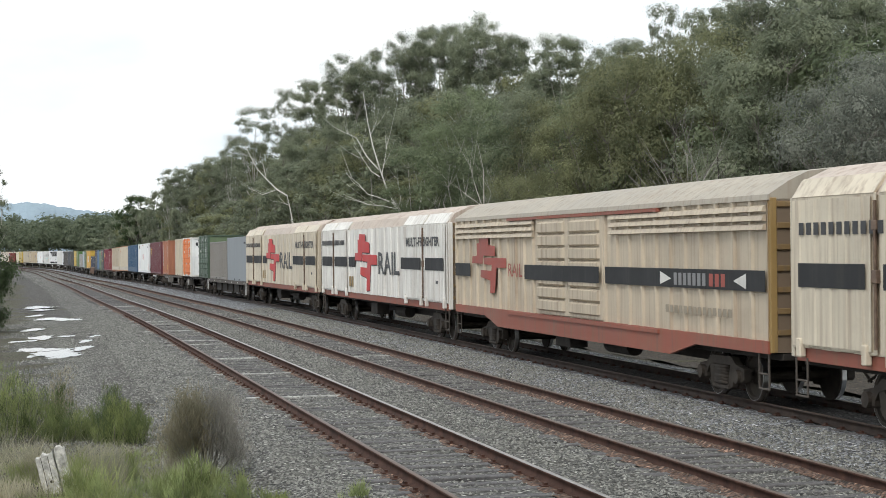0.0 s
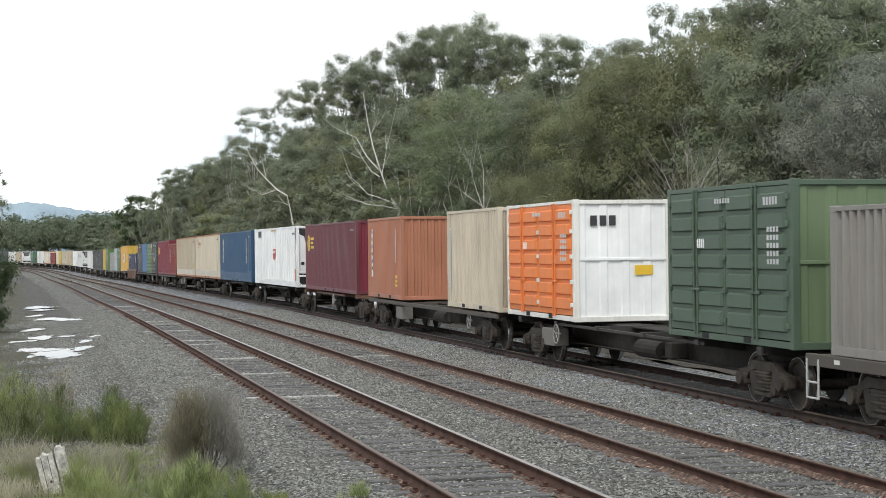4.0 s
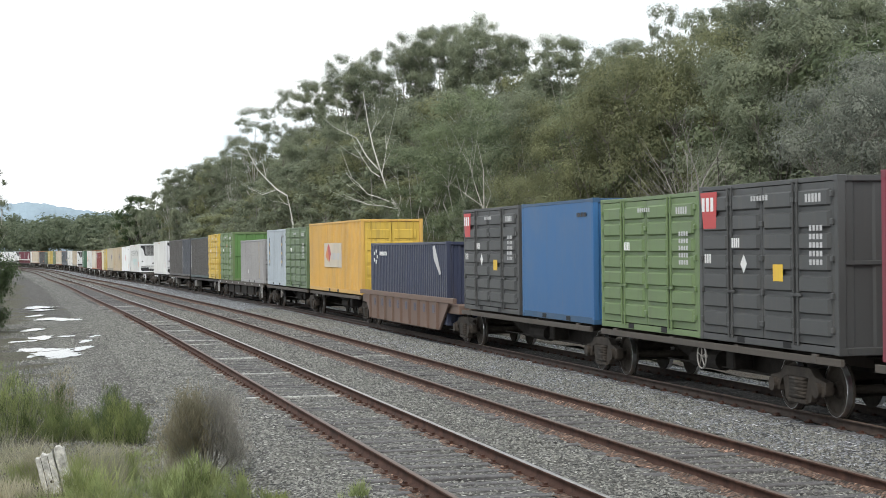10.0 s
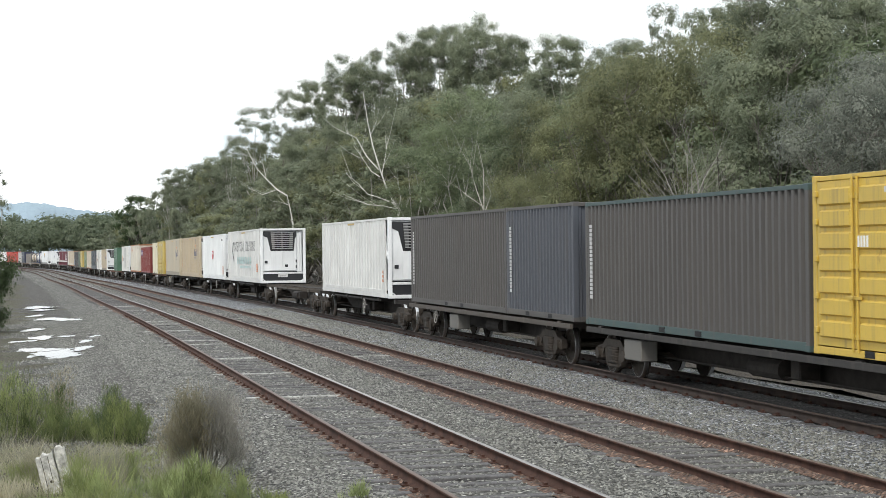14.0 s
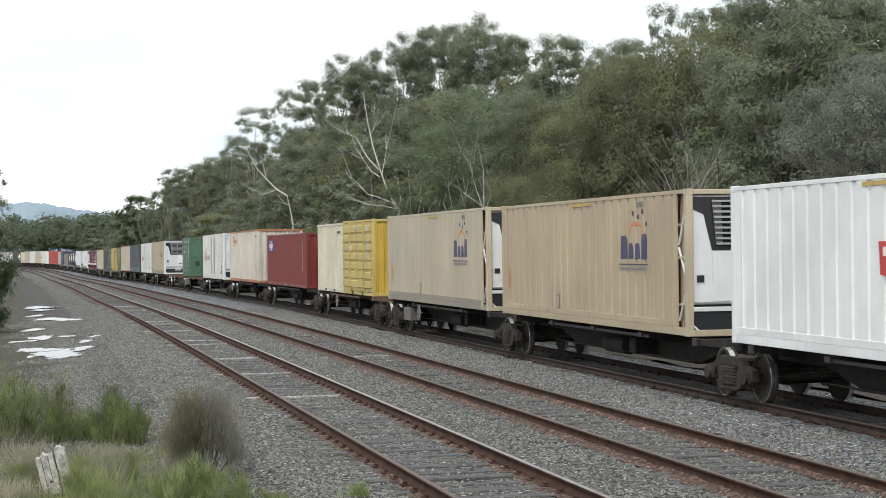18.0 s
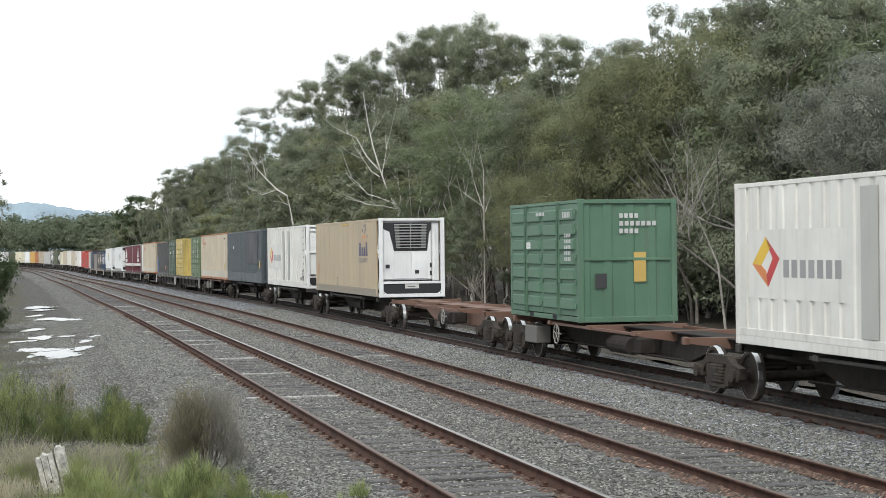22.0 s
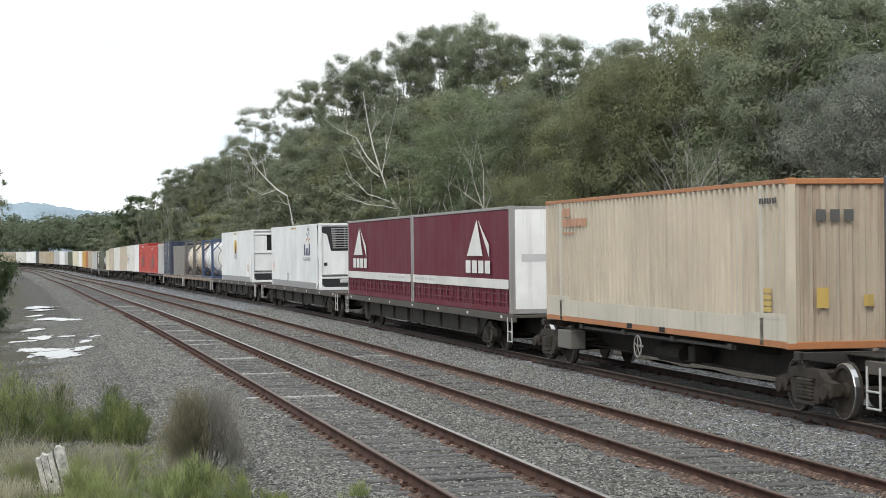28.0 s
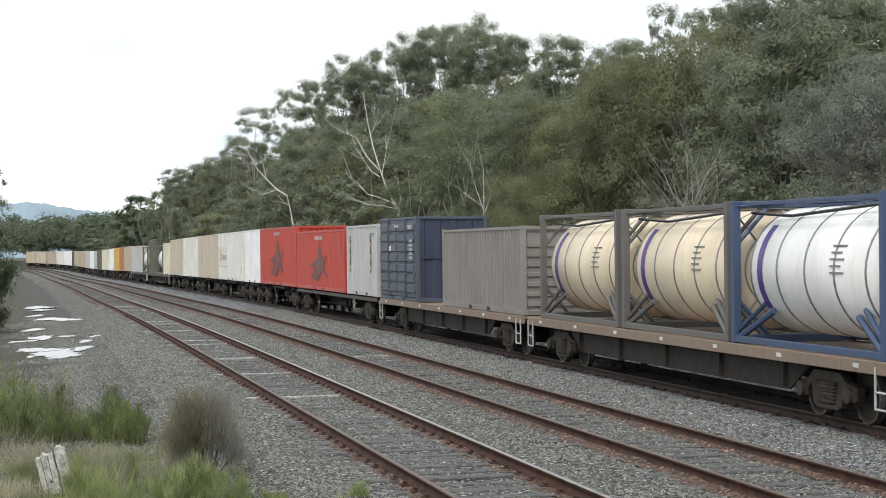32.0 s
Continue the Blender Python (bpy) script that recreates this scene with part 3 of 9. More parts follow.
def wagon(kind, u0, u1, ua, ub, deck, label, couple=(True, True), bogies=(True, True), hand=None, box=None, step=True, top=1.08, beam=M_UNDER):
    """A container wagon from u0 (front) to u1 (rear) on bogies at ua and ub. Returns it and the way to place things on it."""
    w = thing("container_wagon", label, "railway wagon", "wagons of the freight train")
    um = (ua + ub) / 2
    x1, x0 = um - u0, um - u1
    fa, fb = um - ua, um - ub
    if kind == "flat":
        for s in (-1, 1):
            y = s * 1.24
            part("side_sill", Shape().box(x0, x1, y - 0.05, y + 0.05, top - 0.2, top, 0.008), deck, w)
            e = 3.2
            out = [(x0 + e, 0.90), (x1 - e, 0.90), (x1 - e - 0.9, 0.40), (x0 + e + 0.9, 0.40)]
            part("fishbelly_web", Shape().prism(out, y * 0.9 - 0.02, y * 0.9 + 0.02), beam, w)
            k = int((x1 - x0 - 2 * e - 2) / 2.4)
            for i in range(k + 1):
                x = x0 + e + 1.0 + i * (x1 - x0 - 2 * e - 2.0) / max(k, 1)
                part("web_stiffener", Shape().prism([(x - 0.04, 0.9), (x + 0.04, 0.9), (x + 0.02, 0.44), (x - 0.02, 0.44)], y * 0.9, y * 0.9 + s * 0.10), beam, w)
            for i in range(7):
                x = x0 + 1.2 + i * (x1 - x0 - 2.4) / 6
                ya, yb = sorted((y + s * 0.05, y + s * 0.056))
                part("reflector", Shape().box(x - 0.1, x + 0.1, ya, yb, top - 0.125, top - 0.055), M_REFLECT, w, "white reflector plate")
        dk = Shape().box(x0 + 0.05, x1 - 0.05, -1.19, 1.19, top - 0.09, top - 0.02, 0.005)
        part("deck", dk, deck, w)
        cs = Shape().box(x0, x1, -0.25, 0.25, 0.5, top - 0.09, 0.01)
        part("centre_sill", cs, beam, w)
        if step:
            steps(w, x1 - 0.3, M_STEPGREY)
            steps(w, x0 + 0.3, M_STEPGREY)
    elif kind in ("skel", "open"):
        e = 2.3
        web = [(x0, top - 0.08), (x0, 0.74), (x0 + e, 0.74), (x0 + e + 1.3, 0.44), (x1 - e - 1.3, 0.44), (x1 - e, 0.74), (x1, 0.74), (x1, top - 0.08)]
        part("centre_sill", Shape().prism(web, -0.22, 0.22), beam, w)
        part("top_flange", Shape().box(x0, x1, -0.36, 0.36, top - 0.08, top - 0.05, 0.006), beam, w)
        part("bottom_flange", Shape().box(x0 + e + 1.3, x1 - e - 1.3, -0.3, 0.3, 0.415, 0.44, 0.005), beam, w)
        xs = [x0 + 1.3, x1 - 1.3]
        n = max(2, round((x1 - x0 - 2.6) / 3.1))
        xs += [x0 + 1.3 + i * (x1 - x0 - 2.6) / n for i in range(1, n)]
        for x in xs:
            arm = Shape().prism([(-1.2, top - 0.03), (1.2, top - 0.03), (1.2, top - 0.13), (0.3, top - 0.26), (-0.3, top - 0.26), (-1.2, top - 0.13)], x - 0.1, x + 0.1, "x")
            part("cross_bearer", arm, deck, w)
        if kind == "open":
            for s in (-1, 1):
                part("side_sill", Shape().box(x0 + 0.3, x1 - 0.3, s * 1.2 - 0.035, s * 1.2 + 0.035, top - 0.17, top - 0.05, 0.005), deck, w)
        else:
            for s in (-1, 1):
                part("side_rail", Shape().box(x0 + 4.2, x1 - 4.2, s * 1.12 - 0.03, s * 1.12 + 0.03, top - 0.13, top - 0.07, 0.005), deck, w)
        for x in xs[:2]:
            for s in (-1, 1):
                part("twistlock", Shape().box(x - 0.1, x + 0.1, s * 1.19 - 0.05, s * 1.19 + 0.05, top - 0.16, top - 0.01, 0.01), deck, w)
        under = Shape()
        under.rod((-0.7, -0.55, 0.62), (0.75, -0.55, 0.62), 0.2, n=14)
        under.box(1.3, 1.7, -0.75, -0.35, 0.5, 0.85, 0.03)
        under.rod((x0 + 3, -0.6, 0.5), (x1 - 3, -0.6, 0.5), 0.02, n=6)
        part("air_reservoir", under, M_UNDER, w)
    elif kind == "well":
        for s in (-1, 1):
            y = s * 1.28
            part("side_sill", Shape().box(x0 + 0.2, x1 - 0.2, y - 0.06, y + 0.06, 1.18, 1.34, 0.01), deck, w)
            out = [(x0 + 0.9, 1.18), (x1 - 0.9, 1.18), (x1 - 2.2, 0.32), (x0 + 2.2, 0.32)]
            part("well_side", Shape().prism(out, y - 0.03, y + 0.03), deck, w)
            for i in range(9):
                x = x0 + 2.3 + i * (x1 - x0 - 4.6) / 8
                part("well_rib", Shape().box(x - 0.05, x + 0.05, min(y, y + s * 0.11), max(y, y + s * 0.11), 0.34, 1.18), deck, w)
                if i < 8:
                    xm = x + (x1 - x0 - 4.6) / 16
                    part("well_opening", Shape().box(xm - 0.15, xm + 0.15, min(y + s * 0.031, y + s * 0.036), max(y + s * 0.031, y + s * 0.036), 0.82, 1.08), PAINT_NAVY, w)
        part("well_floor", Shape().box(x0 + 2.2, x1 - 2.2, -1.2, 1.2, 0.34, 0.48, 0.01), M_UNDER, w)
        for x, d in ((x1, -1), (x0, 1)):
            part("end_platform", Shape().box(min(x, x + d * 1.9), max(x, x + d * 1.9), -1.2, 1.2, 0.86, 1.14, 0.02), deck, w)
    if box is not None:
        part("equipment_box", Shape().box(box - 0.55, box + 0.55, -1.18, -0.8, 0.42, 0.86, 0.02), paint("pale_box", (0.135, 0.128, 0.115), 0.6, 0.5), w, "pale equipment box")
    if hand is not None:
        hand_wheel(w, hand)
    for on, x, u in ((bogies[0], fa, ua), (bogies[1], fb, ub)):
        if on:
            bogie(w, x, u)
    if couple[0]:
        coupler(w, x1, 1)
    if couple[1]:
        coupler(w, x0, -1)
    MOVERS.append((w, ua, ub, None))
    return (ua, ub, um, top)


def set_on(ob, place, uc, z=None):
    """Lets a thing ride on a wagon, its middle at uc."""
    ua, ub, um, top = place
    MOVERS.append((ob, ua, ub, pose(um - uc, 0, top if z is None else z)))


# ---- containers ----
SCALE_L = 1.012
FT = {20: 6.058 * SCALE_L, 30: 9.125 * SCALE_L, 40: 12.192 * SCALE_L, 46: 14.05 * SCALE_L, 48: 14.63 * SCALE_L, 50: 15.1 * SCALE_L}
HW = 1.219
CAST = {}


def casting(parent, x, y, z, mat):
    key = mat.name
    if key not in CAST:
        CAST[key] = Shape().box(-0.09, 0.09, -0.083, 0.083, -0.06, 0.06, 0.012).mesh("corner_casting", mat)
    o = part("corner_casting", CAST[key], None, parent)
    o.location = (x, y, z)


def corrugated(x0, x1, z0, z1, y, out, pitch=0.278, depth=0.075, crest=0.36, slope=0.12):
    """A ribbed sheet in the x-z plane; out is the outward sign of y."""
    sh = Shape()
    n = max(2, round((x1 - x0) / pitch))
    p = (x1 - x0) / n
    xs = []
    for i in range(n):
        a = x0 + i * p
        xs += [(a, 0), (a + p * crest, 0), (a + p * (crest + slope), 1), (a + p * (1 - slope), 1)]
    xs.append((x1, 0))
    vs = [(x, y - out * depth * d, z) for z in (z0, z1) for x, d in xs]
    k = len(xs)
    fs = [(i, i + 1, i + k + 1, i + k) for i in range(k - 1)]
    return sh.add(vs, fs)


def embossed(x0, x1, y, out, rows, depth=0.045, bevel=0.05):
    """A panel with raised fields one above the other; rows: (bottom, top) of each field."""
    zs = []
    for a, b in rows:
        zs += [(a, 0), (a + bevel * 0.5, 1), (b - bevel * 0.5, 1), (b, 0)]
    xs = [(x0, 0), (x0 + bevel, 1), (x1 - bevel, 1), (x1, 0)]
    vs = [(x, y + out * depth * d * e, z) for z, d in zs for x, e in xs]
    fs = [(j * 4 + i, j * 4 + i + 1, j * 4 + i + 5, j * 4 + i + 4) for j in range(len(zs) - 1) for i in range(3)]
    return Shape().add(vs, fs)


def turned(sh):
    """Swaps x and y, to use a side's sheet as an end's."""
    sh.v = [(y, x, z) for x, y, z in sh.v]
    return sh


def bars(parent, name, x0, x1, z0, z1, mat, y=-HW - 0.004, n=1, vertical=False, label="", gap=0.35):
    """Plain bars in place of small writing on the nearer side."""
    sh = Shape()
    if n == 1:
        sh.box(x0, x1, y - 0.003, y, z0, z1)
    elif vertical:
        h = (z1 - z0) / n
        for i in range(n):
            sh.box(x0, x1, y - 0.003, y, z0 + i * h, z0 + i * h + h * (1 - gap))
    else:
        w = (x1 - x0) / n
        for i in range(n):
            sh.box(x0 + i * w, x0 + i * w + w * (1 - gap), y - 0.003, y, z0, z1)
    o = part(name, sh, mat, parent, label)
    return tagged(o, kind="stuff") if n > 1 else o


def end_bars(parent, name, y0, y1, z0, z1, mat, x, n=1, label=""):
    sh = Shape()
    w = (y1 - y0) / n
    for i in range(n):
        sh.box(x, x + 0.004, y0 + i * w, y0 + i * w + w * (0.7 if n > 1 else 1), z0, z1)
    o = part(name, sh, mat, parent, label)
    return tagged(o, kind="stuff") if n > 1 else o


def polygon(parent, name, pts, mat, y=-HW - 0.005, label=""):
    return part(name, Shape().prism(pts, y - 0.003, y), mat, parent, label)


def words(parent, name, text, x, z, size, mat, y=-HW - 0.006, width=None, bold=0.0, label=""):
    """Lettering on the nearer side, its left end (seen from beside the line) at x."""
    cu = bpy.data.curves.new(name, "FONT")
    cu.body, cu.size, cu.offset = text, size, bold
    cu.resolution_u = 2
    tmp = bpy.data.objects.new(name, cu)
    scene.collection.objects.link(tmp)
    me = bpy.data.meshes.new_from_object(tmp.evaluated_get(bpy.context.evaluated_depsgraph_get()))
    bpy.data.objects.remove(tmp)
    xs = [v.co.x for v in me.vertices]
    w0, w1 = min(xs), max(xs)
    k = 1.0 if width is None else width / (w1 - w0)
    for v in me.vertices:
        v.co = Vector((x + (v.co.x - w0) * k, y, z + v.co.y))
    me.materials.clear()
    me.materials.append(mat)
    return part(name, me, None, parent, label)


def frame_of(c, L, H, mat, cast=None, post=None, front=None):
    """Posts, rails and castings."""
    h = L / 2
    for sx in (-1, 1):
        for sy in (-1, 1):
            x, y = sx * (h - 0.075), sy * (HW - 0.07)
            part("corner_post", Shape().box(x - 0.075, x + 0.075, y - 0.07, y + 0.07, 0.06, H - 0.06, 0.012), (front if sx > 0 and front else post or mat), c)
            for z in (0.06, H - 0.06):
                casting(c, sx * (h - 0.088), sy * (HW - 0.08), z, (front if sx > 0 and front else cast or mat))
        for z0, z1 in ((H - 0.11, H - 0.012), (0.0, 0.13)):
            part("end_rail", Shape().box(sx * (h - 0.06) - 0.05, sx * (h - 0.06) + 0.05, -HW + 0.12, HW - 0.12, z0, z1, 0.01), (front if sx > 0 and front else mat), c)
    for sy in (-1, 1):
        y = sy * (HW - 0.03)
        part("top_rail", Shape().box(-h + 0.14, h - 0.14, y - 0.028, y + 0.028, H - 0.09, H - 0.012, 0.006), mat, c)


def lower_rail(c, L, mat, tall=0.16, pockets=True):
    h = L / 2
    for sy in (-1, 1):
        y = sy * (HW - 0.035)
        part("bottom_rail", Shape().box(-h + 0.14, h - 0.14, y - 0.03, y + 0.03, 0.012, tall, 0.006), mat, c)
    if pockets:
        for x in (-1.03, 1.03):
            # Black plate painted for the shade inside the pocket; no hole is cut.
            part("forklift_pocket", Shape().box(x - 0.17, x + 0.17, -HW + 0.0, -HW + 0.02, 0.03, 0.135), M_BLACK, c, "dark forklift pocket")


def roof_of(c, L, H, mat):
    h = L / 2
    part("roof", corrugated(-h + 0.14, h - 0.14, -HW + 0.05, HW - 0.05, H - 0.03, 1, 0.42, 0.02), mat, c).data.transform(Matrix(((1, 0, 0, 0), (0, 0, 1, 0), (0, 1, 0, 0), (0, 0, 0, 1))))


def end_wall(c, L, H, mat, sx, kind, rods=None, frame_mat=None):
    h = L / 2
    x = sx * (h - 0.05)
    if kind == "wall":
        part("end_wall", turned(corrugated(-HW + 0.13, HW - 0.13, 0.13, H - 0.11, x, sx, 0.25, 0.04)), mat, c)
    elif kind == "ribs":
        k = int((H - 0.4) / 0.26)
        rows = [(0.13, 0.15)] + [(0.22 + i * 0.26, 0.36 + i * 0.26) for i in range(k)] + [(H - 0.13, H - 0.11)]
        part("end_wall", turned(embossed(-HW + 0.13, HW - 0.13, x - sx * 0.03, sx, rows, 0.05, 0.04)), mat, c)
    elif kind == "panel":
        part("end_wall", turned(corrugated(-HW + 0.13, HW - 0.13, 0.13, H - 0.11, x, sx, 0.52, 0.03, 0.28, 0.08)), mat, c)
        part("end_bar", Shape().box(min(x, x + sx * 0.03), max(x, x + sx * 0.03), -HW + 0.14, HW - 0.14, H * 0.5, H * 0.5 + 0.07, 0.008), mat, c)
    else:
        for sy in (-1, 1):
            a, b = sorted((sy * 0.01, sy * (HW - 0.14)))
            d = part("door", Shape().box(x - 0.03, x + 0.01, a, b, 0.14, H - 0.12, 0.01), mat, c)
            rows = [(0.3 + i * (H - 0.6) / 5, 0.3 + (i + 1) * (H - 0.6) / 5 - 0.1) for i in range(5)]
            part("door_panel", turned(embossed(a + 0.08, b - 0.08, x + sx * 0.008, sx, rows, 0.03, 0.05)), mat, d)
            for yy in (a + 0.25, b - 0.25):
                part("lock_rod", Shape().rod((x + sx * 0.05, yy, 0.06), (x + sx * 0.05, yy, H - 0.06), 0.02, n=8).box(x + sx * 0.05 - 0.02, x + sx * 0.05 + 0.02, yy - 0.02, yy + 0.3, 1.0, 1.05), rods or mat, d)


def side_wall(c, L, H, mat, sy, style, bottom, inset=0.14):
    h = L / 2
    x0, x1, z0, z1 = -h + 0.14, h - inset, bottom, H - 0.088
    y = sy * (HW - 0.008)
    if style == "corr":
        part("side_wall", corrugated(x0, x1, z0, z1, y, sy), mat, c)
    elif style == "fine":
        part("side_wall", corrugated(x0, x1, z0, z1, y, sy, 0.2, 0.04, 0.36, 0.1), mat, c)
    elif style == "wide":
        part("side_wall", corrugated(x0, x1, z0, z1, y, sy, 0.56, 0.03), mat, c)
    elif style == "smooth":
        sh = Shape().box(x0, x1, min(y, y - sy * 0.03), max(y, y - sy * 0.03), z0, z1)
        part("side_wall", sh, mat, c)
    elif style == "reefer":
        part("side_wall", corrugated(x0, x1, z0, z1, y - sy * 0.002, sy, 0.56, 0.03, 0.62, 0.06), mat, c)
    elif style == "seams":
        part("side_wall", corrugated(x0, x1, z0, z1, y - sy * 0.004, sy, 1.15, 0.016, 0.955, 0.012), mat, c)


def container(place, uc, ft, H, body, label, side="corr", rail=None, front="wall", rear="doors", bottom=0.16, marks=None, roof=None, L=None, z=None, end_mat=None, band=None, cast=None, pockets=True):
    """A steel box container riding on a wagon."""
    L = L or FT[ft]
    rail = rail or body
    c = thing("shipping_container", label, "container", "containers of the freight train")
    frame_of(c, L, H, rail, cast, body)
    if band is None:
        lower_rail(c, L, rail, bottom, pockets)
        for sy in (-1, 1):
            side_wall(c, L, H, body, sy, side, bottom)
    else:
        lower_rail(c, L, rail, 0.13, pockets)
        for sy in (-1, 1):
            y = sy * (HW - 0.02)
            part("lower_panel", Shape().box(-L / 2 + 0.14, L / 2 - 0.14, y - 0.015, y + 0.015, 0.13, 0.52, 0.004).box(-L / 2 + 0.15, -L / 2 + 1.9, y - sy * 0.0 - 0.02, y + 0.02, 0.50, 0.60).box(L / 2 - 1.9, L / 2 - 0.15, y - 0.02, y + 0.02, 0.50, 0.60), band, c)
            side_wall(c, L, H, body, sy, side, 0.52)
            for x in (-L / 2 + 1.22, L / 2 - 1.22):
                yy = sy * (HW - 0.005)
                part("stacking_post", Shape().box(x - 0.09, x + 0.09, min(yy, yy - sy * 0.05), max(yy, yy - sy * 0.05), 0.02, H - 0.02, 0.008), band, c)
    if end_mat is None and body.name in ("beige_paint", "pale_beige_paint", "clean_beige_paint", "cream_paint", "tan_paint", "light_tan_paint"):
        end_mat = paint("stained_beige_end", (0.42, 0.35, 0.265), 0.6, 0.6, 0.2, grime=(0.09, 0.06, 0.04), runs=0.6)
    end_wall(c, L, H, end_mat or body, 1, front)
    end_wall(c, L, H, end_mat or body, -1, rear)
    roof_of(c, L, H, roof or body)
    if marks:
        marks(c, L, H)
    set_on(c, place, uc, z)
    return c


def side_door_container(place, uc, H, body, label, rail=None, front="panel", end_mat=None, marks=None, L=None):
    """A twenty-foot box whose whole long side opens in four ribbed doors."""
    L = L or FT[20]
    rail = rail or body
    c = thing("side_door_container", label, "container", "containers of the freight train")
    frame_of(c, L, H, rail)
    lower_rail(c, L, rail, 0.13)
    y = -HW + 0.01
    w = (L - 0.3) / 4
    for i in range(4):
        a = -L / 2 + 0.15 + i * w
        d = part("door", Shape().box(a + 0.012, a + w - 0.012, y, y + 0.04, 0.15, H - 0.1, 0.006), body, c)
        hh = (H - 0.42) / 7
        rows = [(0.24 + k * hh + 0.04, 0.24 + (k + 1) * hh - 0.03) for k in range(7)]
        part("door_panel", embossed(a + 0.13, a + w - 0.11, y - 0.002, -1, rows, 0.05, 0.06), body, d)
        rods = Shape()
        for xx in ((a + w - 0.09,) if i % 2 == 0 else (a + 0.09,)):
            rods.rod((xx, y - 0.035, 0.1), (xx, y - 0.035, H - 0.06), 0.022, n=8)
            rods.box(xx - 0.15, xx + 0.15, y - 0.06, y - 0.03, 0.92, 0.97, 0.005)
            for z in (0.3, 1.4, H - 0.4):
                rods.box(xx - 0.05, xx + 0.05, y - 0.05, y, z, z + 0.08)
        tagged(part("lock_rod", rods, body, d), kind="stuff")
        hg = Shape()
        xx = a + (0.03 if i % 2 == 0 else w - 0.03)
        for z in (0.35, 0.9, 1.5, 2.1, H - 0.35):
            hg.box(xx - 0.05, xx + 0.05, y - 0.05, y, z, z + 0.1, 0.01)
        tagged(part("hinge", hg, rail, d), kind="stuff")
    side_wall(c, L, H, body, 1, "corr", 0.13)
    if end_mat is None and body.name in ("beige_paint", "pale_beige_paint", "cream_paint", "tan_paint", "light_tan_paint"):
        end_mat = paint("stained_beige_end", (0.42, 0.35, 0.265), 0.6, 0.6, 0.2, grime=(0.09, 0.06, 0.04), runs=0.6)
    end_wall(c, L, H, end_mat or body, 1, front)
    end_wall(c, L, H, end_mat or body, -1, "wall")
    roof_of(c, L, H, body)
    if marks:
        marks(c, L, H)
    set_on(c, place, uc)
    return c


